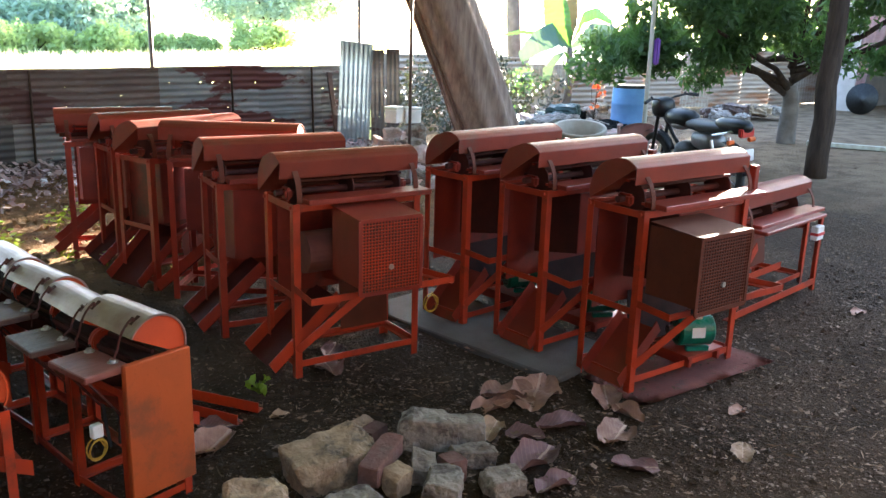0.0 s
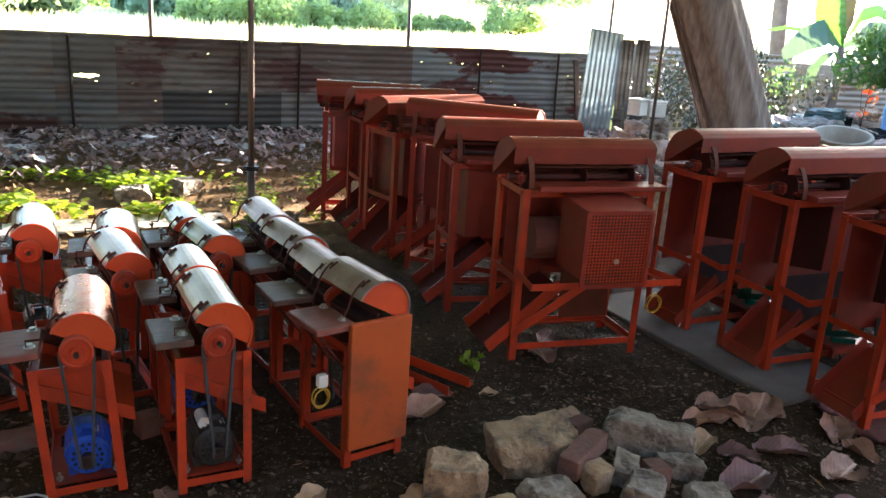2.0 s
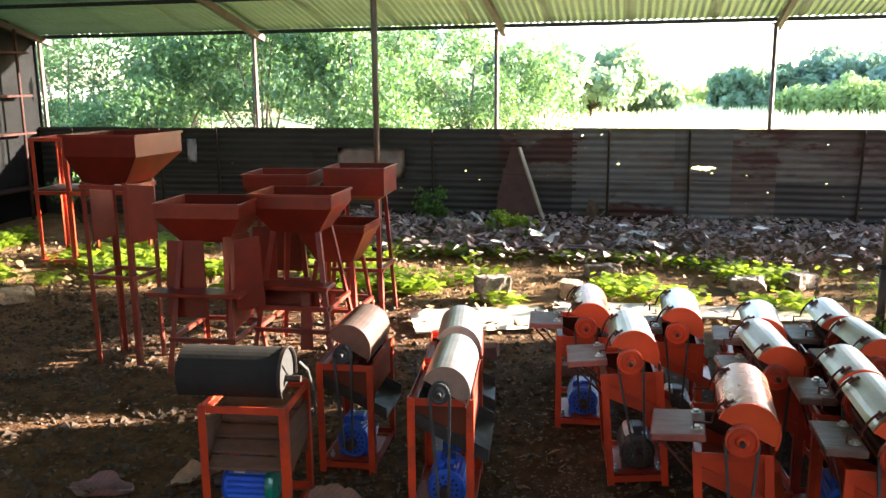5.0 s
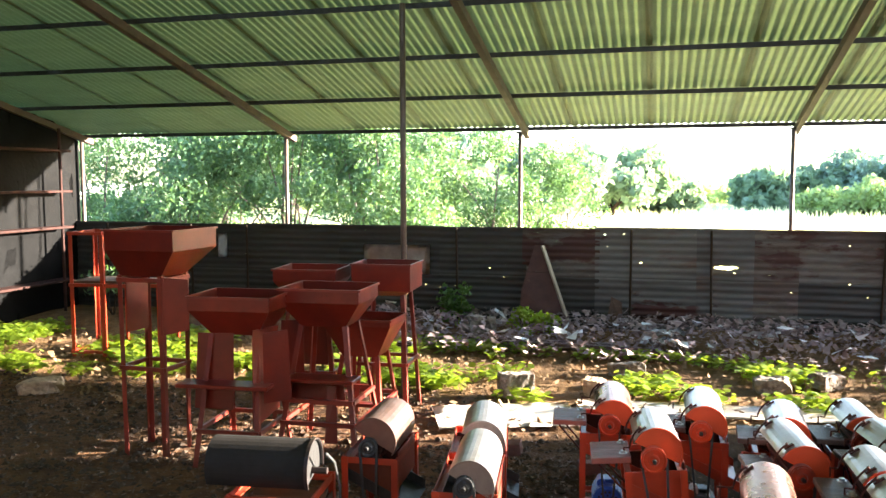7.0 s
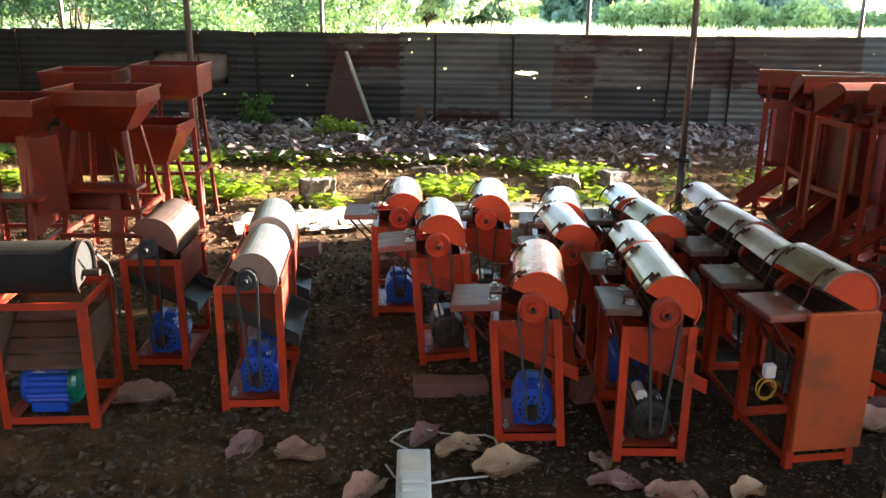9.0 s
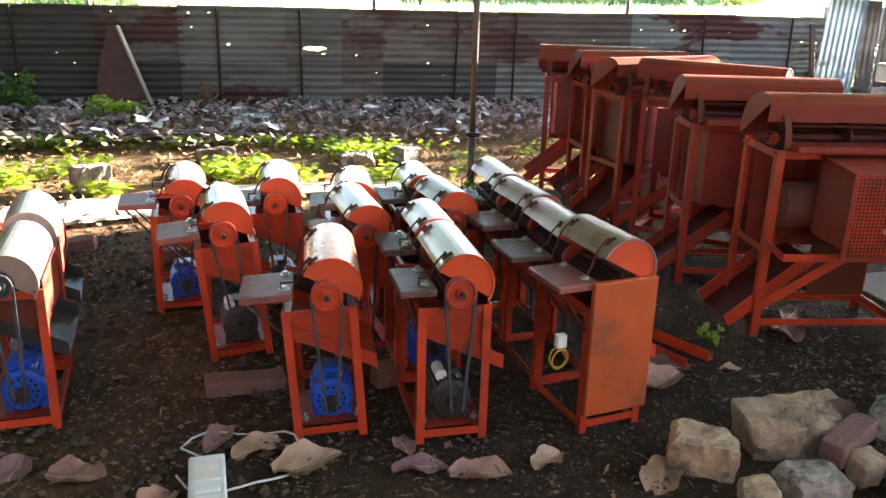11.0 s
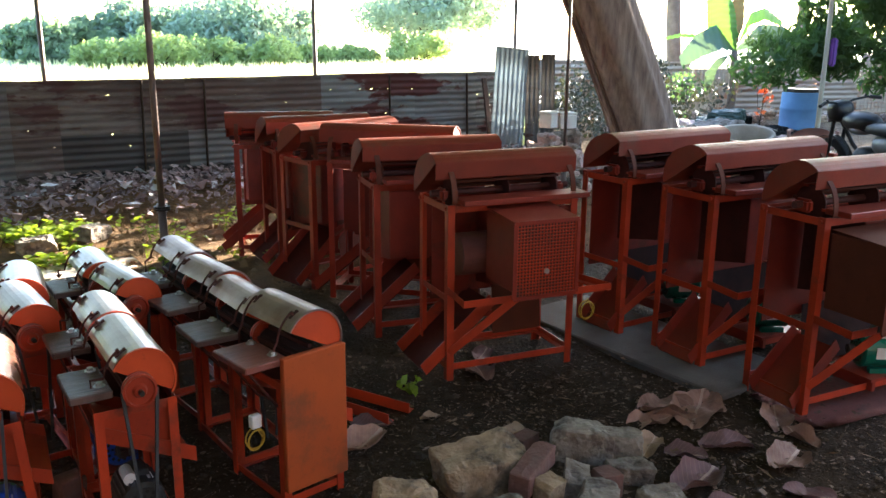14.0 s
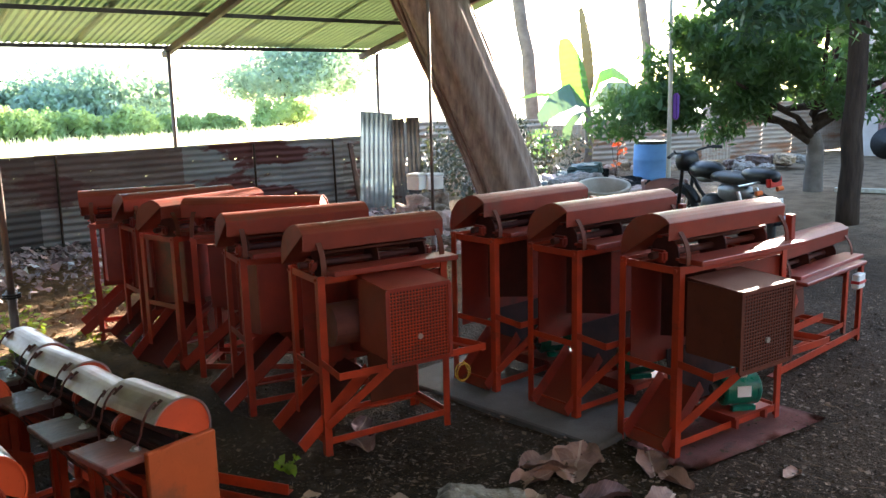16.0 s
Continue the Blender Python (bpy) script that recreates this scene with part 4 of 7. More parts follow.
    hexa(bm, (cx0, cy0, 0.045), (cdx, 0, cdz), (0, cy1 - cy0, 0), (0.003, 0, -0.005))
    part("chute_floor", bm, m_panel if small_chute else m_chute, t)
    for yy in (cy0 - 0.006, cy1):
        bm = BM()
        hexa(bm, (cx0, yy, 0.045), (cdx, 0, cdz), (0, 0.005, 0), (-0.035, 0, 0.055))
        part("chute_side", bm, m_panel if small_chute else fm, t)
    # lower back sheet behind the motor
    bm = BM()
    # With small_chute: a wider near-black sheet put in for shade behind the motor.
    lx = 0.3 if small_chute else L * 0.55
    plate(bm, [(lx, D - 0.08, 0.11), (L - 0.03, D - 0.08, 0.11), (L - 0.03, D - 0.05, 0.42), (lx, D - 0.05, 0.42)], 0.004)
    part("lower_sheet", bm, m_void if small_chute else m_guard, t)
    # mid rails
    for lx, sx in ((0, 1), (L, -1)):
        bm = BM()
        angle(bm, (lx + sx * 0.006, 0.03, 0.42), (lx + sx * 0.006, D - 0.03, 0.42), (0, 0, 1), (sx, 0, 0), 0.032, 0.004)
        part("mid_rail", bm, fm, t)
    if cage:
        (x0, x1), y0, y1, z0, z1 = cage_x, -0.30, -0.004, 0.505, 0.90
        cm = cage_mat or m_panel
        bm = BM()
        box(bm, x0, x0 + 0.004, y0, y1, z0 + 0.03, z1 - 0.02)
        part("guard_side", bm, cm, t)
        bm = BM()
        box(bm, x1 - 0.004, x1, y0, y1, z0 + 0.03, z1 - 0.02)
        part("guard_side", bm, cm, t)
        bm = BM()
        hexa(bm, (x0 - 0.006, y0 - 0.006, z1 - 0.026), (x1 - x0 + 0.012, 0, 0), (0, y1 - y0 + 0.006, 0.02), (0, 0, 0.004))
        part("guard_top", bm, cm, t, "sheet metal belt guard top")
        bm = BM()
        n, k = 18, 22
        for i in range(n + 1):
            xx = x0 + 0.012 + (x1 - x0 - 0.028) * i / n
            box(bm, xx, xx + 0.006, y0 - 0.001, y0 + 0.003, z0, z1 - 0.03)
        for j in range(k + 1):
            zz = z0 + 0.004 + (z1 - z0 - 0.045) * j / k
            box(bm, x0 + 0.01, x1 - 0.01, y0 - 0.004, y0 - 0.001, zz, zz + 0.0058)
        part("guard_mesh", bm, m_frame if cm is m_cage else cm, t, "perforated front screen")
        bm = BM()
        box(bm, x0 + 0.006, x1 - 0.006, y0 + 0.02, y0 + 0.024, z0, z1 - 0.03)
        part("guard_backing", bm, m_iron, t)
        bm = BM()
        for a, b in (((x0, y0 - 0.004, z0), (x1, y0 - 0.004, z0)), ((x0, y0 - 0.004, z1 - 0.03), (x1, y0 - 0.004, z1 - 0.03)), ((x0, y0 - 0.004, z0), (x0, y0 - 0.004, z1 - 0.03)), ((x1, y0 - 0.004, z0), (x1, y0 - 0.004, z1 - 0.03))):
            bar(bm, a, b, 0.02, 0.008, up=(0, 1, 0.01))
        part("guard_frame", bm, cm, t)
        bm = BM()
        cyl(bm, ((x0 + x1) / 2, y0 - 0.004, 0.63), ((x0 + x1) / 2, y0 - 0.012, 0.63), 0.014, n=8)
        part("guard_nut", bm, m_bolt, t)
    if cage or small_chute:
        bm = BM()
        angle(bm, (0.0, -0.2, 0.455), (0.0, 0.0, 0.47), (0, 0, 1), (1, 0, 0), 0.035, 0.004)
        angle(bm, (0.0, -0.2, 0.455), (L + 0.1, -0.2, 0.455), (0, 0, 1), (0, 1, 0), 0.035, 0.004)
        angle(bm, (L + 0.1, -0.2, 0.455), (L, 0.0, 0.47), (0, 0, 1), (-1, 0, 0), 0.035, 0.004)
        part("guard_support", bm, fm, t)
        bm = BM()
        angle(bm, (0.02, -0.01, 0.14), (0.32, -0.19, 0.465), (0, 0, 1), (0, 1, 0), 0.038, 0.004)
        part("diagonal_brace", bm, fm, t)
    if mot:
        motor(t, (mx, 0.07, 0.225), 0.084, 0.205, (0.88, -0.45, 0), mot, mot, fins=False, cap_side=1)
        bm = BM()
        box(bm, mx - 0.15, mx + 0.15, -0.03, 0.2, 0.112, 0.126)
        for px in (mx - 0.13, mx + 0.11):
            box(bm, px, px + 0.02, -0.025, D - 0.01, 0.06, 0.112)
        part("motor_base", bm, m_panel, t)
    if coil:
        cable_coil(t, (L - 0.06, -0.23, 0.37), 0.04, m_yellow, plug=False)
    return t


NEW_HOOD = "small thresher with shiny half-round steel hood"
OLD_HOOD = "small thresher with dull worn steel hood and bare pulley"
RED_HOOD = "small thresher with brown lacquered half-round hood"
small = [
    small_thresher(0.335, 3.24, -3, 0.43, hood=m_steel_red, board="red", mot=m_blue, fan=m_green, bx=(-0.27, -0.085), lean=-4, hx=0.03, zs=1.03, label=NEW_HOOD + ", blue motor"),
    small_thresher(0.765, 3.15, 1.5, 0.42, mot=m_black, hx=0.012, zs=1.07, label=NEW_HOOD + ", black motor"),
    small_thresher(0.775, 3.63, 2, 0.32, mot=m_blue, zs=1.05, label=NEW_HOOD),
    small_thresher(0.955, 4.09, 9, 0.34, label=NEW_HOOD, zs=1.03),
    small_thresher(0.88, 4.46, 3, 0.34, label=NEW_HOOD, zs=1.02),
    small_thresher(0.535, 3.93, 7, 0.42, label=NEW_HOOD, zs=1.02),
    small_thresher(0.53, 4.40, -3, 0.36, label=NEW_HOOD, zs=1.0),
    small_thresher(1.38, 3.15, 11, 0.34, r=0.119, hood=m_steel_brown, board="red", cover=True, hz=0.05, bz=0.05, zs=1.02, bx=(-0.27, -0.1), label=RED_HOOD + ", plain orange belt guard"),
    small_thresher(1.325, 3.51, 5, 0.40, hood=m_steel_brown, hz=0.035, bz=0.045, bx=(-0.27, -0.1), label=RED_HOOD),
]
small += [
    small_thresher(1.315, 3.945, 9, 0.36, r=0.108, hood=m_steel_brown, hz=0.035, bz=0.045, bx=(-0.27, -0.1), label=RED_HOOD),
    small_thresher(1.275, 4.335, 3, 0.40, hood=m_steel_brown, hz=0.04, bz=0.045, bx=(-0.27, -0.1), label=RED_HOOD),
    small_thresher(0.005, 3.96, 6, 0.34, mot=m_black, board="red", bx=(-0.27, -0.1), lean=-5, hx=-0.005, label=NEW_HOOD + ", dusty black motor", zs=1.06),
    small_thresher(-0.285, 4.55, 5, 0.42, hood=m_steel_red, mot=m_blue, board="red", bx=(-0.27, -0.1), hx=0.015, label=NEW_HOOD, zs=0.99),
    small_thresher(0.17, 4.52, 0, 0.42, mot=m_black, board="wood", label=NEW_HOOD, zs=1.0),
    small_thresher(-0.77, 3.45, 6, 0.44, zs=1.1, hz=-0.05, r=0.098, hood=m_steel_dull, mot=m_blue, fan=m_green, board=None, straps=False, cap=m_steel_dull, pulley=m_belt, label=OLD_HOOD),
    small_thresher(-0.83, 3.98, 9, 0.36, zs=1.08, hz=-0.04, hood=m_steel_dull, mot=m_blue, board=None, straps=False, cap=m_steel_dull, pulley=m_belt, label=OLD_HOOD),
    small_thresher(-1.30, 3.83, 3, 0.37, zs=1.05, hood=m_steel_umber, mot=m_blue, fan=m_green, board=None, straps=False, cap=m_steel_umber, pulley=m_belt, label="small thresher with dull brown half-round hood and blue motor"),
]
cable_coil(small[7], (-0.205, 0.06, 0.29), 0.034, m_yellow)

TA = "tall red thresher with long curved hood and angle-iron legs"
tall = [
    tall_thresher(2.39, 3.85, -8, 0.73, H=0.915, coil=True, front=0.34, cage_mat=m_cage, label="tall red thresher with long curved hood and perforated guard"),
    tall_thresher(2.365, 4.60, -12, 0.78, H=0.905, cage=False, fm=m_frame_dim, label=TA),
    tall_thresher(2.45, 5.44, -44, 0.83, H=0.915, cage=False, fm=m_frame_dim, zs=1.0, label=TA),
    tall_thresher(2.43, 5.66, 13, 0.80, H=0.915, cage=False, fm=m_frame_dim, zs=0.98, label=TA),
    tall_thresher(2.42, 6.30, -2, 0.78, H=0.915, cage=False, fm=m_frame_dim, zs=0.97, label=TA),
    tall_thresher(2.26, 6.78, -18, 0.78, H=0.915, cage=False, fm=m_frame_dim, zs=0.97, label=TA),
    tall_thresher(3.58, 3.88, 1, 0.86, cage=False, mot=m_green, front=0.3, blower=False, small_chute=True, end_mat=m_inside, H=0.945, label=TA),
    tall_thresher(3.61, 3.29, -2, 0.86, cage=False, mot=m_green, front=0.3, blower=False, small_chute=True, end_mat=m_inside, H=0.945, label="tall red thresher with long curved hood and green motor"),
    tall_thresher(3.595, 2.66, -5, 0.84, H=0.95, mot=m_green, mx=0.565, cage_mat=m_guard, cage_x=(0.05, 0.43), front=0.3, blower=False, small_chute=True, end_mat=m_inside, label="tall red thresher with long hood, dark guard and green motor"),
]


# a low drum thresher lying across, with slatted tray
def drum_thresher(x, y, yaw):
    t = thing("drum_thresher", x, y, 0, yaw, "low thresher with black oiled drum hood and slatted tray", "thresher", "small threshers on the shed floor")
    W, D, H = 0.36, 0.34, 0.53
    for lx, sx in ((0, 1), (W, -1)):
        for ly, sy in ((0, 1), (D, -1)):
            bm = BM()
            angle(bm, (lx, ly, 0), (lx, ly, H), (sx, 0, 0), (0, sy, 0), 0.032, 0.004)
            part("leg", bm, m_frame, t)
        for z in (0.03, H - 0.03):
            bm = BM()
            angle(bm, (lx + sx * 0.005, 0.03, z), (lx + sx * 0.005, D - 0.03, z), (0, 0, 1), (sx, 0, 0), 0.03, 0.004)
            part("side_rail", bm, m_frame, t)
    for ly, sy in ((0, 1), (D, -1)):
        for z in (0.03, H - 0.03):
            bm = BM()
            angle(bm, (0.004, ly + sy * 0.005, z), (W - 0.004, ly + sy * 0.005, z), (0, 0, 1), (0, sy, 0), 0.03, 0.004)
            part("long_rail", bm, m_frame, t)
    bm = BM()
    shell(bm, arc((0.15, 0.615), 0.112, 215, -15, 22), -0.10, W - 0.035, 0.004, lambda s, u, v: (s, u, v))
    part("drum_hood", bm, m_steel_dark, t, "black oiled sheet drum hood")
    bm = BM()
    shell(bm, arc((0.15, 0.615), 0.116, 215, -15, 22), W - 0.045, W - 0.03, 0.005, lambda s, u, v: (s, u, v))
    part("hood_rim", bm, m_rod, t, "bare steel rim")
    for lx, m_ in ((-0.095, m_steel_dark), (W - 0.045, m_iron)):
        bm = BM()
        plate(bm, [(lx, u, v) for u, v in arc((0.15, 0.615), 0.108, 215, -15, 20)], 0.004)
        part("hood_end", bm, m_, t)
    bm = BM()
    cyl(bm, (-0.12, 0.15, 0.60), (W + 0.02, 0.15, 0.60), 0.014, n=10)
    part("shaft", bm, m_rod, t)
    bm = BM()
    tube(bm, [(W + 0.02, 0.13, 0.68), (W + 0.035, 0.2, 0.62), (W + 0.04, 0.26, 0.5), (W + 0.03, 0.3, 0.36)], 0.005, 6)
    part("hose", bm, m_belt, t)
    for k in range(5):
        bm = BM()
        z = 0.465 - k * 0.045
        hexa(bm, (0.02, 0.29 - k * 0.055, z), (W - 0.04, 0, 0), (0, -0.052, -0.03), (0, 0.0, 0.01))
        part("slat", bm, m_slat, t)
    bm = BM()
    plate(bm, [(0.016, D - 0.02, 0.21), (W - 0.016, D - 0.02, 0.21), (W - 0.016, D - 0.02, 0.44), (0.016, D - 0.02, 0.44)], 0.004)
    part("back_sheet", bm, m_slat, t)
    for lx in (0.008, W - 0.012):
        bm = BM()
        plate(bm, [(lx, 0.02, 0.22), (lx, D - 0.02, 0.3), (lx, D - 0.02, 0.45), (lx, 0.02, 0.45)], 0.004)
        part("tray_side", bm, m_slat, t)
    motor(t, (0.15, 0.15, 0.135), 0.078, 0.22, (1, 0, 0), m_blue, m_green)


drum_thresher(-1.70, 3.24, 6)

# the low wide thresher beyond the second row
low = tall_thresher(5.24, 3.02, 3, 1.02, cage=False, H=0.56, blower=False, label="low red thresher with long curved hood and wide shelf")
bm = softbox(0.0, 0.93, -0.15, -0.02, 0.545, 0.57, 0.005)
part("shelf", bm, m_panel, low)
bm = BM()
angle(bm, (0.93, -0.13, 0.0), (0.93, -0.13, 0.545), (-1, 0, 0), (0, 1, 0), 0.038, 0.004)
part("shelf_leg", bm, m_frame, low)
bm = BM()
angle(bm, (-0.35, -0.13, 0.05), (0.93, -0.13, 0.05), (0, 0, 1), (0, 1, 0), 0.045, 0.005)
part("bottom_rail", bm, m_frame, low)
bm = BM()
angle(bm, (-0.3, -0.13, 0.28), (0.3, -0.13, 0.28), (0, 0, 1), (0, 1, 0), 0.045, 0.005)
part("bottom_rail", bm, m_frame, low)
bm = softbox(0.75, 0.86, -0.17, -0.12, 0.40, 0.50, 0.006)
sw = part("switch_box", bm, m_plate, low, "white switch box with red band")
bm = BM()
box(bm, 0.748, 0.862, -0.174, -0.119, 0.435, 0.455)
part("band", bm, m_lamp_red, sw)


# ---- seed hoppers on splayed legs ----
def hopper_stand(x, y, yaw, top, zt, neck, zn, foot, lip=0.09, label="", shelf=None, panels=(), rails=(0.35,), z0=0.0, off=0.0):
    """top, neck, foot: (width, depth) at heights zt, zn and the ground."""
    t = thing("hopper_stand", x, y, z0, yaw, label, "hopper", "seed hoppers on legs")
    def ring(wd, z, k=0.0):
        w, d = wd[0] / 2 - k, wd[1] / 2 - k
        return [Vector(p) for p in ((-w, -d, z), (w, -d, z), (w, d, z), (-w, d, z))]
    for i in range(4):
        bm = BM()
        a, b, n = [[v + Vector((off, 0, 0)) for v in r] for r in (ring(top, zt), ring(top, zt - lip))] + [ring(neck, zn)]
        j = (i + 1) % 4
        loft_pts = [(a[i], a[j], b[j], b[i]), (b[i], b[j], n[j], n[i])]
        for q in loft_pts:
            plate(bm, [Vector(p) for p in q][::-1], -0.004)
        part("hopper_side", bm, m_hopper, t)
    for i in range(4):
        bm = BM()
        a = [v + Vector((off, 0, 0)) for v in ring((top[0] + 0.012, top[1] + 0.012), zt - 0.006)]
        bar(bm, a[i], a[(i + 1) % 4], 0.012, 0.014)
        part("hopper_rim", bm, m_hopper_leg, t)
    legs = list(zip(ring(foot, 0), ring((neck[0] + 0.03, neck[1] + 0.03), zn + 0.01)))
    for i, (f, h) in enumerate(legs):
        bm = BM()
        angle(bm, f, h, (-1 if i in (1, 2) else 1, 0, 0), (0, 1 if i < 2 else -1, 0), 0.032, 0.004)
        part("leg", bm, m_hopper_leg, t)
    for z in rails:
        for i in range(4):
            a, b = legs[i], legs[(i + 1) % 4]
            k = z / (zn + 0.01)
            bm = BM()
            bar(bm, a[0].lerp(a[1], k), b[0].lerp(b[1], k), 0.022, 0.026)
            part("rail", bm, m_hopper_leg, t)
    if shelf:
        bm = softbox(*shelf, 0.004)
        part("shelf", bm, m_hopper, t)
    for q in panels:
        bm = BM()
        plate(bm, [Vector(p) for p in q], 0.004)
        part("side_board", bm, m_hopper, t)
    return t


HL = "red oxide painted seed hopper on a tall angle-iron stand"
HS = "red oxide painted seed hopper on splayed legs"
hopper_stand(-3.22, 5.10, -3, (0.50, 0.48), 1.475, (0.30, 0.26), 1.17, (0.32, 0.27), lip=0.13, off=0.07, label=HL, rails=(0.58, 1.15),
             panels=[((0.14, -0.12, 0.82), (0.14, 0.14, 0.78), (0.14, 0.14, 1.15), (0.14, -0.12, 1.15)), ((-0.14, -0.1, 0.8), (-0.14, 0.12, 0.8), (-0.14, 0.12, 1.15), (-0.14, -0.1, 1.15)), ((0.15, -0.14, 0.8), (0.33, -0.10, 0.84), (0.33, -0.10, 1.16), (0.15, -0.14, 1.17))])
hopper_stand(-2.63, 5.17, 4, (0.54, 0.42), 1.06, (0.30, 0.24), 0.81, (0.44, 0.58), label=HS, rails=(0.22,), shelf=(-0.32, 0.28, -0.30, -0.14, 0.50, 0.525),
             panels=[((-0.26, -0.16, 0.34), (0.0, -0.16, 0.34), (0.0, -0.13, 0.82), (-0.24, -0.13, 0.82)), ((0.16, -0.24, 0.24), (0.20, 0.1, 0.3), (0.20, 0.1, 0.84), (0.16, -0.22, 0.86)), ((0.22, -0.2, 0.4), (0.38, -0.14, 0.42), (0.36, -0.14, 0.86), (0.22, -0.2, 0.84))])
hopper_stand(-2.15, 5.47, 2, (0.54, 0.42), 1.085, (0.30, 0.24), 0.83, (0.56, 0.58), label=HS, rails=(0.22, 0.36), shelf=(-0.36, 0.26, -0.32, -0.14, 0.50, 0.525),
             panels=[((-0.28, -0.16, 0.36), (0.16, -0.16, 0.36), (0.14, -0.15, 0.5), (-0.24, -0.15, 0.5)), ((-0.32, -0.1, 0.42), (-0.16, -0.06, 0.44), (-0.16, -0.06, 0.86), (-0.30, -0.1, 0.86)), ((0.05, -0.26, 0.1), (0.13, -0.24, 0.1), (0.11, -0.2, 0.46), (0.05, -0.2, 0.46))])
hopper_stand(-2.60, 6.25, 6, (0.48, 0.44), 1.12, (0.28, 0.24), 0.88, (0.5, 0.52), label=HS, panels=[((-0.1, -0.16, 0.4), (0.16, -0.16, 0.4), (0.14, -0.13, 0.86), (-0.1, -0.13, 0.86))])
hopper_stand(-2.05, 6.40, 3, (0.45, 0.40), 1.155, (0.30, 0.24), 0.91, (0.42, 0.46), lip=0.2, label=HS, rails=(0.4,))
hopper_stand(-2.10, 6.02, 0, (0.50, 0.38), 0.80, (0.26, 0.22), 0.52, (0.40, 0.46), lip=0.05, label="low red seed hopper on short splayed legs", rails=(0.2,))


def rack(x, y, yaw):
    t = thing("stand_frame", x, y, 0, yaw, "empty angle-iron stand with a board shelf", "stand", "seed hoppers on legs")
    for lx, ly in ((0, 0), (0.36, 0), (0, 0.5), (0.36, 0.5), (0.9, 0.1), (0.9, 0.55)):
        bm = BM()
        angle(bm, (lx, ly, 0), (lx, ly, 1.27 if lx < 0.5 else 0.75), (1 if lx < 0.1 else -1, 0, 0), (0, 1 if ly < 0.2 else -1, 0), 0.038, 0.005)
        part("leg", bm, m_frame, t)
    for z in (0.05, 0.73, 1.25):
        for a, b in (((0, 0), (0.36, 0)), ((0, 0.5), (0.36, 0.5)), ((0, 0), (0, 0.5)), ((0.36, 0), (0.36, 0.5))):
            bm = BM()
            bar(bm, (*a, z), (*b, z), 0.03, 0.03)
            part("rail", bm, m_frame, t)
    for a, b in (((0.36, 0.02), (0.9, 0.1)), ((0.36, 0.48), (0.9, 0.55))):
        for z in (0.05, 0.72):
            bm = BM()
            bar(bm, (*a, z), (*b, z), 0.03, 0.035)
            part("long_rail", bm, m_frame, t)
    bm = softbox(0.0, 0.88, 0.04, 0.46, 0.745, 0.77, 0.004)
    part("board", bm, m_slat, t)


rack(-5.78, 7.52, 8)


# ---- ground slabs, boards, stones ----
def on_ground(x, y):
    return 0.0


bm = softbox(0, 0.62, 0, 1.55, -0.03, 0.03, 0.008)
for v in bm.verts:
    v.co.z += 0.006 * noise.noise(v.co * 3)
s = tagged(obj("slab", bm, m_concrete), "thin grey concrete slab set in the earth", "slab")
s.matrix_world = pose(3.42, 2.98, 0.0, 0, 0, 4)
bm = BM()
loft(bm, [[(x, y, 0.012 + 0.01 * noise.noise((x * 5, y * 5, 2))) for x in [i * 0.09 for i in range(13)]] for y in [j * 0.07 for j in range(7)]])
bmesh.ops.solidify(bm, geom=bm.faces[:], thickness=0.008)
s = tagged(obj("floor_mat", bm, m_mat, smooth=True), "faded red mat under the end thresher", "mat")
s.matrix_world = pose(3.52, 2.52, 0.004, 0, 0, -6)


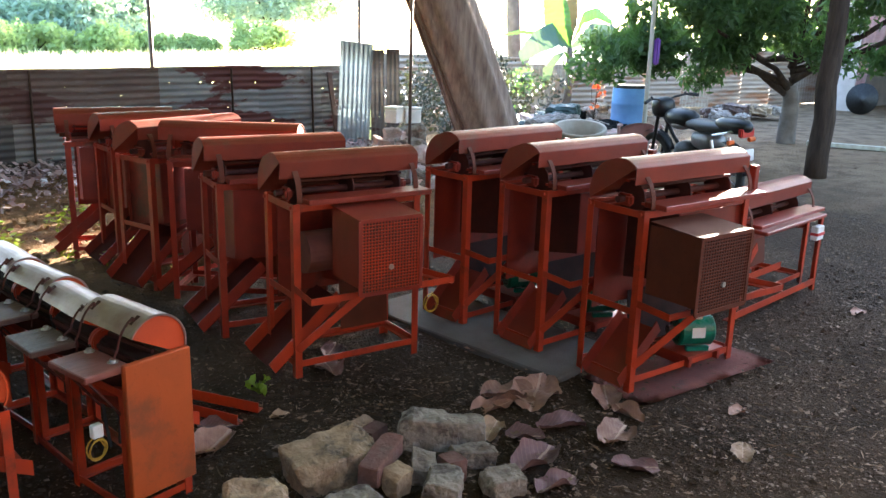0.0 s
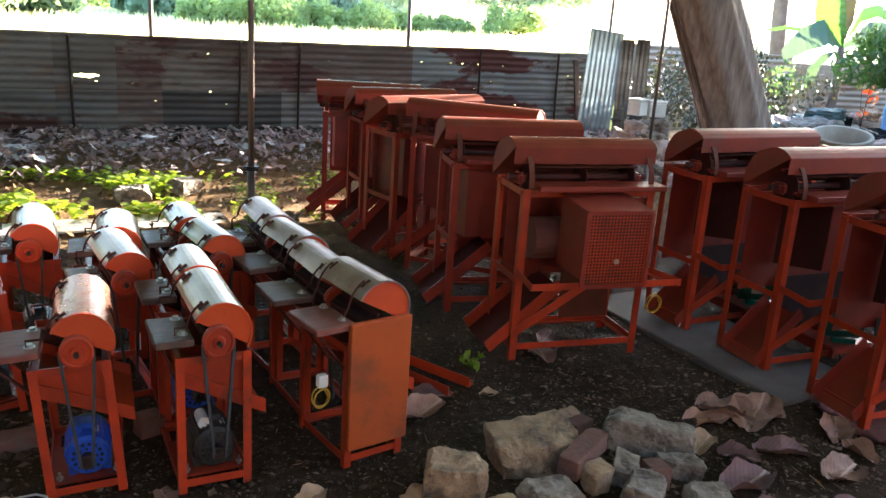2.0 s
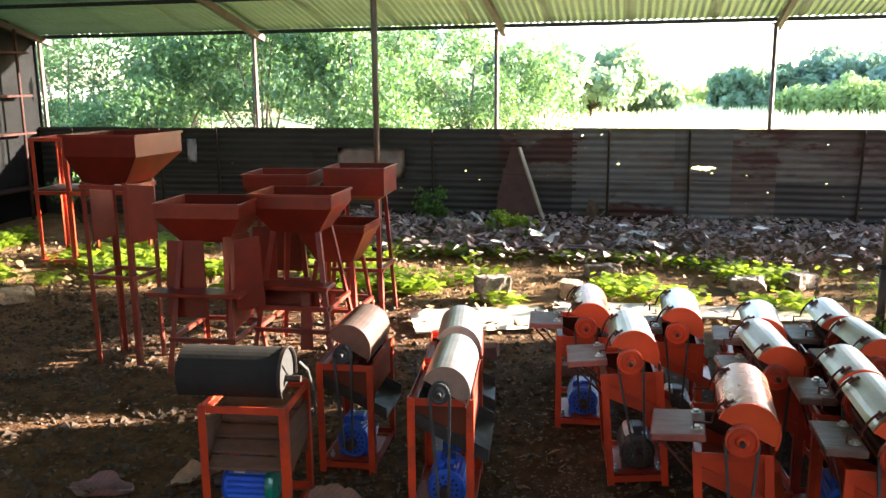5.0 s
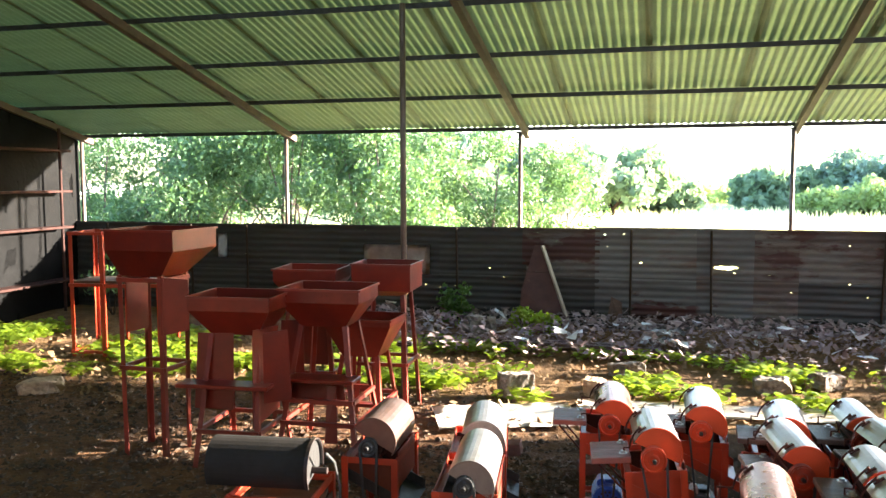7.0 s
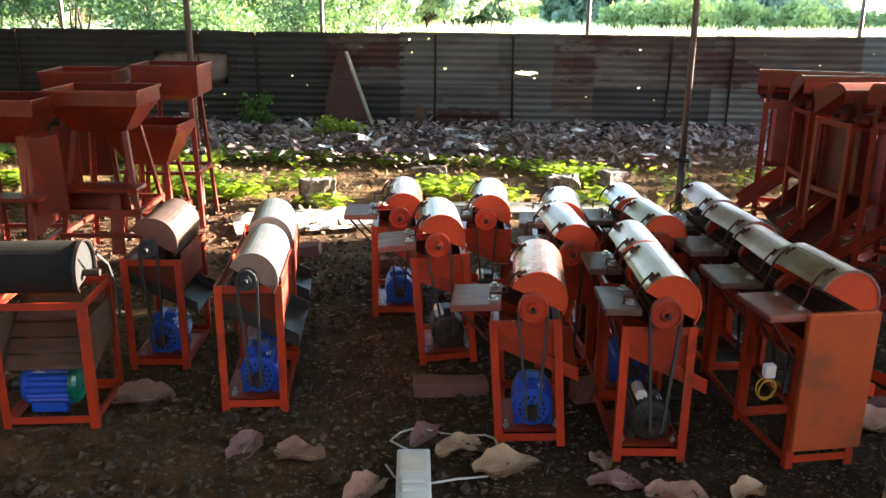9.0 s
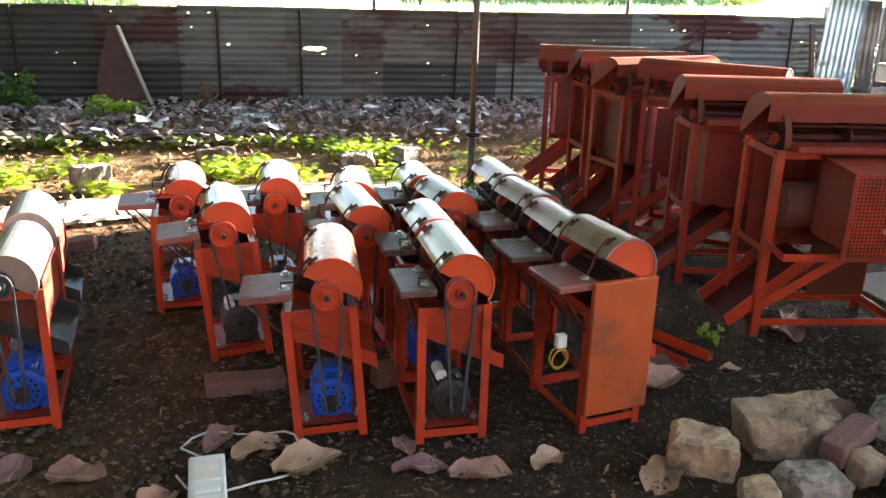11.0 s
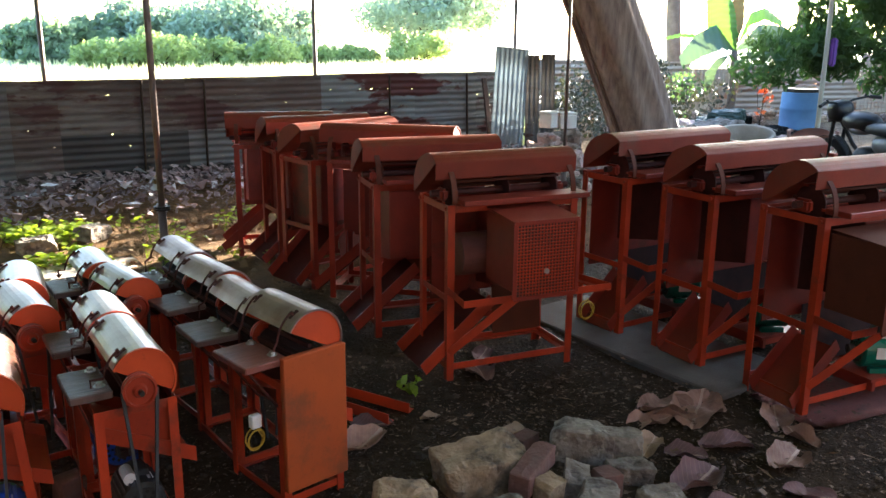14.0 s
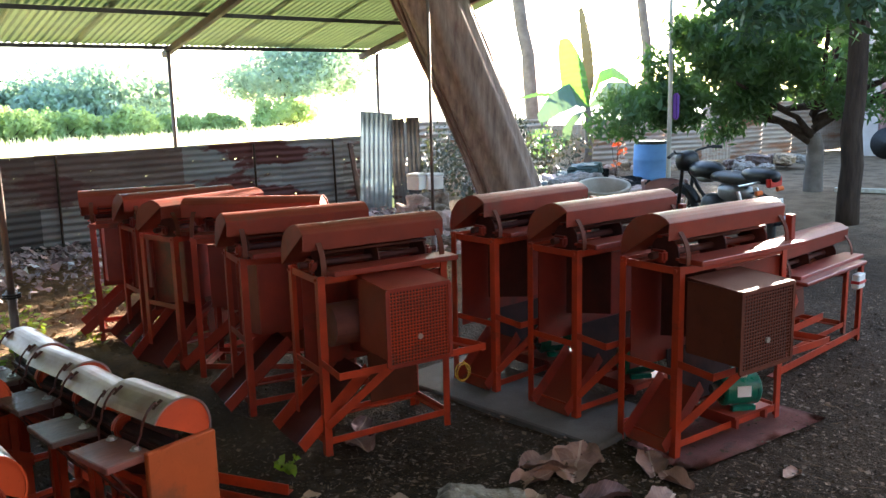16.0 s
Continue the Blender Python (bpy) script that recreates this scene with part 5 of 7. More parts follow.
def stone(name, x, y, z, s, yaw, m, label, seed, category="stone", group="stones in the heap", cut=0.72, rough=0.16):
    """A block split off along flat planes, with chipped edges and a rough skin; s holds its half sizes."""
    bm = BM()
    rs = random.Random(seed)
    box(bm, -1, 1, -1, 1, -1, 1)
    for k in range(9 if rough > 0.05 else 5):
        e = [rs.uniform(-1, 1) for _ in range(3)]
        if k < 5:
            e[k % 3] *= 0.25
        n = Vector(e).normalized()
        reach = abs(n.x) + abs(n.y) + abs(n.z)
        d = reach * rs.uniform(cut, cut + 0.2)
        bmesh.ops.bisect_plane(bm, geom=bm.verts[:] + bm.edges[:] + bm.faces[:], plane_co=n * d, plane_no=n, clear_outer=True)
        bmesh.ops.holes_fill(bm, edges=[e_ for e_ in bm.edges if e_.is_boundary], sides=0)
    for v in bm.verts:
        v.co = Vector((v.co.x * s[0], v.co.y * s[1], v.co.z * s[2])) * 0.8
    size = max(s) * 0.8
    bmesh.ops.remove_doubles(bm, verts=bm.verts[:], dist=size * 0.03)
    bmesh.ops.bevel(bm, geom=bm.edges[:], offset=size * 0.035, segments=1, affect="EDGES")
    bmesh.ops.triangulate(bm, faces=bm.faces[:])
    for cuts in range(3 if size > 0.08 else 2):
        longe = [e_ for e_ in bm.edges if e_.calc_length() > size * (0.3, 0.2, 0.13)[cuts]]
        bmesh.ops.subdivide_edges(bm, edges=longe, cuts=1)
        bmesh.ops.triangulate(bm, faces=bm.faces[:])
    bm.normal_update()
    for v in bm.verts:
        q = v.co / size
        o3 = Vector((seed * 1.3, seed * 0.7, 0))
        cell = noise.voronoi(q * 2.6 + o3)[0]
        k = rough * (0.35 * (min(0.4, cell[1] - cell[0]) - 0.2) + 0.55 * noise.noise(q * 2.2 + o3) + 0.35 * noise.noise(q * 6 + o3)) + 0.018 * noise.noise(q * 15 + o3)
        v.co += v.normal * k * size
    low_ = min(v.co.z for v in bm.verts)
    for v in bm.verts:
        v.co.z -= low_
    o = obj(name, bm, m, smooth=False)
    o.matrix_world = pose(x, y, z, rs.uniform(-7, 7), rs.uniform(-7, 7), yaw)
    return tagged(o, label, category, group)


STONES = [
    (2.005, 2.94, -0.03, (0.225, 0.14, 0.105), -8, m_rock, "large pale angular quarry stone"),
    (1.59, 2.83, -0.01, (0.145, 0.095, 0.095), -28, m_rock, "pale angular quarry stone"),
    (2.13, 2.79, 0.05, (0.165, 0.055, 0.055), 30, m_brick, "dusty red brick lying askew"),
    (2.46, 2.90, -0.01, (0.16, 0.09, 0.09), -38, m_rock_dark, "grey brown broken stone"),
    (2.60, 2.80, 0.0, (0.11, 0.075, 0.075), -40, m_rock_dark, "grey brown broken stone"),
    (2.12, 2.68, 0.0, (0.06, 0.055, 0.065), 10, m_rock, "small pale broken heap stone"),
    (2.27, 2.70, 0.0, (0.075, 0.06, 0.065), 50, m_rock_dark, "small grey broken heap stone"),
    (2.36, 2.62, 0.0, (0.06, 0.055, 0.06), 80, m_brick, "small pale broken brick"),
    (2.50, 2.66, 0.0, (0.12, 0.06, 0.05), -20, m_rock_dark, "half of a dusty grey block"),
]
STONES += [
    (2.31, 3.08, 0.0, (0.07, 0.05, 0.04), 15, m_brick, "small brick piece behind the stones"),
    (2.20, 2.50, 0.0, (0.12, 0.09, 0.075), 40, m_rock_dark, "grey brown broken stone"),
    (1.86, 2.60, 0.0, (0.13, 0.10, 0.07), 5, m_rock_dark, "flat grey brown stone"),
    (1.66, 2.56, 0.0, (0.11, 0.08, 0.06), 70, m_rock, "pale broken quarry stone"),
    (2.45, 2.42, 0.0, (0.10, 0.07, 0.05), -20, m_rock_dark, "grey brown broken stone"),
    (2.05, 2.36, 0.0, (0.10, 0.07, 0.05), 20, m_rock_dark, "small grey broken heap stone"),
    (-1.15, 6.98, 0.0, (0.17, 0.13, 0.125), 20, m_rock_dark, "pale square stone block among the weeds"),
    (-0.54, 7.2, 0.0, (0.10, 0.09, 0.09), -15, m_rock, "pale stone block among the weeds"),
    (0.02, 3.68, -0.01, (0.20, 0.07, 0.04), 6, m_brick, "flat dusty brick sunk in the earth"),
]
STONES += [
    (0.58, 3.63, 0.0, (0.06, 0.05, 0.06), 20, m_brick, "half brick beside the thresher legs"),
    (-1.95, 9.4, 0.06, (0.2, 0.12, 0.12), 30, m_rock_dark, "grey stone at the foot of the fence"),
    (0.9, 7.7, 0.0, (0.18, 0.12, 0.07), 0, m_rock_dark, "flat dark stone among the weeds"),
    (1.35, 7.9, 0.0, (0.16, 0.12, 0.08), 40, m_rock_dark, "flat dark stone among the weeds"),
    (-0.3, 8.0, 0.0, (0.2, 0.12, 0.07), 10, m_rock_dark, "flat dark stone among the weeds"),
    (-5.05, 6.2, 0.0, (0.22, 0.1, 0.07), 35, m_rock, "flat pale stone near the stand"),
    (-0.95, 5.6, 0.0, (0.09, 0.06, 0.05), 0, m_brick, "small brick piece on the earth"),
    (-0.42, 5.35, 0.0, (0.1, 0.05, 0.045), 15, m_brick, "small brick piece on the earth"),
]
for k, (x, y, z, s, yaw, m, lb) in enumerate(STONES):
    stone("brick" if m is m_brick else "stone", x, y, z, s, yaw, m, lb, k + 3, "brick" if m is m_brick else "stone", cut=0.85 if m is m_brick else 0.72, rough=0.04 if m is m_brick else 0.13)


def dead_leaf(x, y, size, yaw, curl=0.5, z=0.004, m=None, seed=0):
    """A broad dry leaf, folded along its midrib, with a waved and curled-up margin and a bent tip."""
    bm = BM()
    n, k = 16, 10
    rs = random.Random(seed * 7 + 1)
    a1, a2, tip, fold = rs.uniform(0, 6), rs.uniform(0.6, 1.3), rs.uniform(-0.1, 0.5), rs.uniform(0.15, 0.6)
    rows = []
    for i in range(n + 1):
        s = i / n
        w = 0.34 * math.sin(math.pi * min(1, s * 0.94 + 0.05)) ** 0.6 * (1 + 0.06 * math.sin(s * 21 + a1))
        row = []
        for j in range(k + 1):
            u = (j / k - 0.5) * 2
            g = math.sin(s * 5.5 + a1 + (1.7 if u > 0 else 0))
            up = fold * abs(u) * w * (0.8 + 0.6 * g) + curl * abs(u) ** 3 * w * (0.6 + 0.5 * math.sin(s * 8 + a1 * 2 + u))
            up += 0.06 * a2 * math.sin(s * 3.0 + a1) ** 2 + tip * max(0.0, s - 0.6) ** 1.5 + 0.012 * math.sin((s - abs(u) * 0.4) * 40) * abs(u) + 0.03 * noise.noise((s * 5 + seed, u * 3, seed))
            up = 0.72 * up + 0.05 * noise.noise((s * 3.1 + seed * 2.7, u * 1.7, 4)) + 0.02 * noise.noise((s * 11, u * 7 + seed, 6))
            row.append((s - 0.5, u * w * (1 - 0.35 * fold) + 0.05 * math.sin(s * 3 + a1), max(0.0, up)))
        rows.append([(p[0] * size, p[1] * size, p[2] * size) for p in row])
    loft(bm, rows)
    o = obj("dead_leaf", bm, m or m_deadleaf, smooth=True)
    o.matrix_world = pose(x, y, z + on_ground(x, y), rs.uniform(-6, 6), rs.uniform(-6, 6), yaw)
    tagged(o, "large dry curled tan leaf on the earth" if m is m_deadleaf_tan else "large dry curled purple-brown leaf on the earth" if m is m_deadleaf_purple else "large dry curled pinkish brown leaf on the earth", "leaf", "dry leaves on the ground")


PINK, TAN, PURPLE = m_deadleaf, m_deadleaf_tan, m_deadleaf_purple
LEAVES = [
    (3.22, 2.93, 0.40, 35, PINK),
    (3.10, 3.03, 0.28, 160, PINK),
    (2.94, 2.97, 0.22, -20, PINK),
    (3.07, 2.95, 0.22, -60, PINK),
    (3.45, 2.70, 0.24, 45, PINK),
    (1.71, 3.44, 0.27, 25, PINK),
    (2.61, 3.86, 0.26, 70, PINK),
    (2.33, 3.2, 0.18, 10, TAN),
    (2.78, 2.80, 0.2, 30, TAN),
    (3.06, 2.64, 0.24, -25, PURPLE),
    (3.18, 2.42, 0.28, 20, PINK),
    (3.40, 2.52, 0.18, 80, PINK),
    (2.72, 2.48, 0.3, 15, PURPLE),
    (1.84, 3.60, 0.2, -25, PURPLE),
]
LEAVES += [
    (2.86, 2.68, 0.18, -50, PURPLE),
    (2.65, 2.80, 0.12, 60, TAN),
    (3.5, 1.97, 0.16, 30, TAN),
    (3.85, 2.21, 0.12, 0, PINK),
    (2.65, 2.30, 0.22, 0, PURPLE),
    (-1.27, 3.52, 0.28, 10, PINK),
    (-0.74, 3.16, 0.2, 80, PURPLE),
    (-0.52, 3.12, 0.2, -10, PINK),
    (-0.07, 3.28, 0.17, 60, PURPLE),
    (0.07, 3.20, 0.2, 40, TAN),
    (0.24, 3.07, 0.24, 20, TAN),
    (0.59, 3.14, 0.13, 100, PINK),
    (0.62, 2.98, 0.2, 10, PURPLE),
    (1.07, 2.95, 0.16, 40, TAN),
]
LEAVES += [
    (0.82, 2.92, 0.22, -5, PINK),
    (1.42, 2.80, 0.22, 60, TAN),
    (-0.25, 2.9, 0.22, 60, PINK),
    (-2.3, 3.42, 0.3, 10, PURPLE),
    (-1.95, 3.62, 0.22, 30, TAN),
    (-2.55, 4.75, 0.22, 0, TAN),
    (-2.42, 4.72, 0.2, 70, PINK),
    (2.75, 4.05, 0.2, 40, PURPLE),
    (1.62, 3.82, 0.16, 60, TAN),
    (2.1, 3.52, 0.10, 0, TAN),
    (3.02, 2.2, 0.2, 140, PURPLE),
    (5.9, 2.5, 0.14, 0, PINK),
]
def clods(n, xr, yr, size, seed):
    rs = np.random.RandomState(seed)
    oct_ = np.array([(1, 0, 0), (0, 1, 0), (-1, 0, 0), (0, -1, 0), (0, 0, 1), (0, 0, -1)], float)
    fc = [(0, 1, 4), (1, 2, 4), (2, 3, 4), (3, 0, 4), (1, 0, 5), (2, 1, 5), (3, 2, 5), (0, 3, 5)]
    v, f = [], []
    for i in range(n):
        x, y, s = rs.uniform(*xr), rs.uniform(*yr), rs.uniform(*size) * rs.uniform(0.5, 1.2)
        a = rs.uniform(0, 6.28)
        o = oct_ * rs.uniform(0.6, 1.3, (6, 1)) * s * np.array([1, 0.8, 0.55])
        o = np.stack([o[:, 0] * math.cos(a) - o[:, 1] * math.sin(a), o[:, 0] * math.sin(a) + o[:, 1] * math.cos(a), o[:, 2]], 1)
        v += (o + np.array([x, y, on_ground(x, y) + s * 0.15])).tolist()
        f += [tuple(k + 6 * i for k in q) for q in fc]
    me = bpy.data.meshes.new("earth_clods")
    me.from_pydata(v, [], f)
    me.materials.append(m_clod)
    tagged(new("earth_clods", me), "loose clods and pebbles of dark earth", "clods", kind="stuff")


m_clod = mat("brown earth clod", (0.066, 0.040, 0.024), (0.032, 0.020, 0.0125), 0.95, scale=9, bump=0.4)
clods(6000, (-6.5, 0.2), (2.6, 6.9), (0.008, 0.04), 1)
clods(6000, (0.2, 7.0), (1.6, 6.0), (0.005, 0.024), 2)
clods(2200, (-2.0, 2.2), (2.4, 3.8), (0.004, 0.016), 3)
clods(2400, (-6.0, -0.6), (2.5, 5.6), (0.012, 0.036), 4)

for k, (x, y, s, a, m) in enumerate(LEAVES):
    dead_leaf(x, y, s, a, 0.35 + 0.6 * ((k * 37) % 10) / 10, m=m, seed=k)


def flecks(name, n, xr, yr, size, m, label, category, zf=lambda x, y: 0.0, lift=0.02, seed=1, bias=None, tall=0.4, thin=0.0):
    """Many small bent scraps lying about, in one mesh."""
    rs = np.random.RandomState(seed)
    x, y = rs.uniform(*xr, n * 3), rs.uniform(*yr, n * 3)
    if bias is not None:
        keep = rs.uniform(size=n * 3) < bias(x, y)
        x, y = x[keep], y[keep]
    x, y = x[:n], y[:n]
    n = len(x)
    s = rs.uniform(size[0], size[1], n) * rs.uniform(0.6, 1.3, n)
    a = rs.uniform(0, 6.28, n)
    w = rs.uniform(0.3, 0.8, n) if not thin else rs.uniform(thin * 0.6, thin * 1.4, n)
    up = rs.uniform(-tall, tall, (n, 3)) * s[:, None]
    ca, sa = np.cos(a), np.sin(a)
    z = np.array([zf(p, q) for p, q in zip(x, y)]) + rs.uniform(0.002, lift, n)
    v = np.zeros((n, 4, 3))
    for k, (du, dv) in enumerate(((-1, 0), (0, -1), (1, 0), (0, 1))):
        u_, v_ = du * s * 0.5, dv * s * 0.5 * w
        v[:, k, 0], v[:, k, 1] = x + ca * u_ - sa * v_, y + sa * u_ + ca * v_
        v[:, k, 2] = z + np.abs(up[:, k % 3])
    me = bpy.data.meshes.new(name)
    me.from_pydata(v.reshape(-1, 3).tolist(), [], [(4 * i, 4 * i + 1, 4 * i + 2, 4 * i + 3) for i in range(n)])
    me.materials.append(m)
    return tagged(new(name, me), label, category, kind="stuff")


flecks("leaf_litter", 6000, (-4, 8), (1.2, 6.6), (0.010, 0.036), m_litter, "small dry leaf bits scattered over dark earth", "litter", zf=on_ground, seed=2)
flecks("leaf_litter", 9500, (-6.5, 0.4), (2.2, 6.8), (0.012, 0.038), m_litter, "dry leaves and chaff scattered over reddish earth", "litter", zf=on_ground, seed=21)
flecks("leaf_litter", 12000, (-2.0, 4.5), (1.1, 4.2), (0.006, 0.02), m_litter, "fine chaff and leaf crumbs trodden into dark earth", "litter", zf=on_ground, seed=33)
flecks("twig_litter", 1500, (-2.5, 5.0), (1.1, 5.0), (0.03, 0.09), m_twig, "short dry twigs and stalks on dark earth", "litter", zf=on_ground, seed=34, thin=0.09, tall=0.15)
flecks("leaf_litter", 4500, (2.2, 7.5), (0.8, 3.6), (0.008, 0.034), m_litter, "dry leaf bits and twigs over dark earth", "litter", zf=on_ground, seed=15)
flecks("leaf_litter", 5500, (3.0, 14), (0.5, 9.8), (0.012, 0.038), m_litter, "small pale dry leaves scattered over the yard", "litter", zf=on_ground, seed=5)
flecks("rubbish_band", 6500, (-3.4, 7.3), (8.3, 10.15), (0.03, 0.11), m_trash, "band of bleached rubbish scraps along the fence", "rubbish", zf=lambda x, y: 0.05 + 0.1 * max(0, min(1, (y - 8.4) / 1.0)), lift=0.06, seed=3, bias=lambda x, y: np.clip((y - 8.1) / 0.8, 0, 1), tall=0.8)
flecks("rubbish_film", 130, (-3.2, 7.0), (8.6, 10.0), (0.08, 0.2), m_film, "torn white plastic film among the rubbish", "rubbish", zf=lambda x, y: 0.12, lift=0.06, seed=8, tall=0.7)
flecks("dry_stubble", 5000, (-8, 7), (6.0, 8.8), (0.02, 0.07), mat("dry brown stubble", (0.215, 0.135, 0.064), (0.13, 0.08, 0.04), 0.9, bump=0.0), "dry brown stalks over the sunlit strip", "stubble", zf=on_ground, lift=0.03, seed=9, tall=0.9)


def weeds(name, n, cl, size, m, label, seed, xr, yr, hgt=(0.03, 0.12), gap=0.0):
    """Low plants: clusters of round leaves held up on short stalks, in one mesh."""
    rs = np.random.RandomState(seed)
    verts, faces = [], []
    made = 0
    while made < n:
        x, y = rs.uniform(*xr), rs.uniform(*yr)
        if noise.noise((x * 0.9 + seed, y * 1.3, 5)) < gap:
            continue
        made += 1
        g = on_ground(x, y)
        for _ in range(rs.randint(*cl)):
            cx, cy, cz = x + rs.normal(0, 0.05), y + rs.normal(0, 0.05), g + rs.uniform(*hgt)
            s, a = rs.uniform(*size), rs.uniform(0, 6.28)
            t = rs.uniform(-0.5, 0.5, 2)
            b = len(verts)
            for k in range(6):
                q = a + k * 1.047
                verts.append((cx + math.cos(q) * s, cy + math.sin(q) * s * 0.8, cz + t[0] * math.cos(q) * s + t[1] * math.sin(q) * s))
            faces.append(tuple(range(b, b + 6)))
            verts += [(x - 0.002, y, g), (x + 0.002, y, g), (cx, cy, cz)]
            faces.append((b + 6, b + 7, b + 8))
    me = bpy.data.meshes.new(name)
    me.from_pydata(verts, [], faces)
    me.materials.append(m)
    return tagged(new(name, me), label, "weeds", kind="stuff")


weeds("weed_patch", 720, (7, 15), (0.017, 0.040), m_weed, "bright green low weeds on the sunlit strip", 4, (-8.0, 1.3), (6.8, 8.7), gap=0.06)
weeds("weed_patch", 520, (8, 18), (0.018, 0.042), m_weed, "bright green weeds beside the seed hoppers", 6, (-7.6, -1.6), (6.7, 9.0), gap=0.05)
weeds("weed_patch", 60, (5, 9), (0.015, 0.03), m_weed, "small green weeds under the tall threshers", 7, (1.6, 3.6), (6.4, 8.4), gap=-0.3)


def leaf_mass(name, blobs, n, size, m, parent, seed, long=1.8, droop=0.3, shell_=0.55):
    """A crown: small bent leaves gathered in clumps, denser towards each clump's skin."""
    rs = np.random.RandomState(seed)
    w = np.array([b[3] ** 2 for b in blobs])
    idx = rs.choice(len(blobs), n, p=w / w.sum())
    c = np.array([b[:3] for b in blobs])[idx]
    r = np.array([b[3] for b in blobs])[idx]
    d = rs.normal(size=(n, 3))
    d /= np.linalg.norm(d, axis=1)[:, None]
    rad = r * (shell_ + (1.08 - shell_) * rs.uniform(size=n) ** 0.6) * (1 + 0.25 * np.sin(d[:, 0] * 5 + idx) * np.cos(d[:, 2] * 4))
    p = c + d * rad[:, None] * np.array([1, 1, 0.8])
    s = rs.uniform(size[0], size[1], n)
    t = rs.normal(size=(n, 3))
    t[:, 2] -= droop
    t /= np.linalg.norm(t, axis=1)[:, None]
    b = np.cross(t, rs.normal(size=(n, 3)))
    b /= np.linalg.norm(b, axis=1)[:, None] + 1e-9
    a_, b_ = t * (s * long)[:, None] * 0.5, b * s[:, None] * 0.5
    v = np.stack([p - a_, p - b_ * 0.9 - a_ * 0.1, p + a_, p + b_ * 0.9 - a_ * 0.1], 1)
    me = bpy.data.meshes.new(name)
    me.from_pydata(v.reshape(-1, 3).tolist(), [], [(4 * i, 4 * i + 1, 4 * i + 2, 4 * i + 3) for i in range(n)])
    me.materials.append(m)
    o = new(name, me)
    o.parent = parent
    return o


def limb(pts, r0, r1, m, parent, name="limb", n=8):
    bm = BM()
    pts = [Vector(p) for p in pts]
    fine = []
    for a, b in zip(pts, pts[1:]):
        for k in range(4):
            q = a.lerp(b, k / 4)
            fine.append(q + Vector((noise.noise(q * 2), noise.noise(q * 2 + Vector((5, 0, 0))), 0)) * r0 * 0.35)
    fine.append(pts[-1])
    tube(bm, fine, [r0 + (r1 - r0) * i / (len(fine) - 1) for i in range(len(fine))], n)
    return part(name, bm, m, parent, smooth=True)


def tree(x, y, z, h, spread, n, size, leaf, bark, label, seed, trunk_h=0.35, r=None, blobs_n=14, name="tree", group="", lean=0.0, flat=0.75, bottom=0.0):
    rs = random.Random(seed)
    t = thing(name, x, y, z, 0, label, "tree", group)
    r = r or h * 0.035
    fork = Vector((lean, 0, h * trunk_h))
    limb([(0, 0, -0.1), (lean * 0.4, 0, h * trunk_h * 0.5), fork], r, r * 0.75, bark, t, "trunk")
    blobs = []
    for k in range(blobs_n):
        a, q = rs.uniform(0, 6.28), rs.uniform(0.15, 1.0) ** 0.6
        zz = h * (trunk_h + bottom + (1 - trunk_h - bottom) * rs.uniform(0.1, 0.88) * (1.1 - 0.45 * q))
        c = Vector((lean + math.cos(a) * spread * q * 0.78, math.sin(a) * spread * q * 0.78, zz))
        blobs.append((*c, spread * rs.uniform(0.24, 0.42) * (1.15 - 0.4 * q)))
        if k < 7:
            mid = fork.lerp(c, 0.5) + Vector((0, 0, -0.05 * h))
            limb([fork, mid, c], r * 0.5, r * 0.1, bark, t)
    leaf_mass("crown", blobs, n, size, leaf, t, seed, shell_=0.35)
    return t


def shrub(x, y, h, spread, n, seed, label="tangled pale green thorn shrub beyond the fence"):
    rs = random.Random(seed)
    t = thing("shrub", x, y, 0, 0, label, "shrub", "shrubs beyond the fence")
    blobs = []
    for k in range(18):
        a, q = rs.uniform(0, 6.28), rs.uniform(0, 1) ** 0.6
        zz = h * rs.uniform(0.12, 0.9) * (1.05 - 0.35 * q)
        c = Vector((math.cos(a) * spread * q, math.sin(a) * spread * q * 0.6, zz))
        blobs.append((*c, spread * rs.uniform(0.2, 0.36)))
        if k < 14:
            b0 = Vector((rs.uniform(-0.3, 0.3), rs.uniform(-0.2, 0.2), 0))
            limb([b0, b0.lerp(c, 0.5) + Vector((0, 0, 0.12 * h)), c + Vector((0, 0, spread * 0.2))], 0.028, 0.006, m_bark_pale, t, "stem", 5)
    leaf_mass("foliage", blobs, n * 2, (0.025, 0.06), m_shrub, t, seed, long=2.0, shell_=0.1)


for k, (x, y, h, s) in enumerate([(-13.0, 15.5, 4.2, 2.4), (-10.2, 14.2, 4.0, 2.2), (-8.0, 13.2, 3.6, 1.9), (-6.2, 14.0, 4.4, 2.1), (-4.4, 13.4, 3.9, 1.8), (-2.9, 15.8, 3.6, 1.9), (-9.5, 17.5, 5.0, 2.6), (-5.8, 17.5, 4.6, 2.4)]):
    shrub(x, y, h, s, 8500, 40 + k)
shrub(-2.1, 17.5, 2.6, 1.2, 1400, 61, "bare-stemmed thin shrub in the pale grass")

FAR = "hazy green round tree across the pale field"
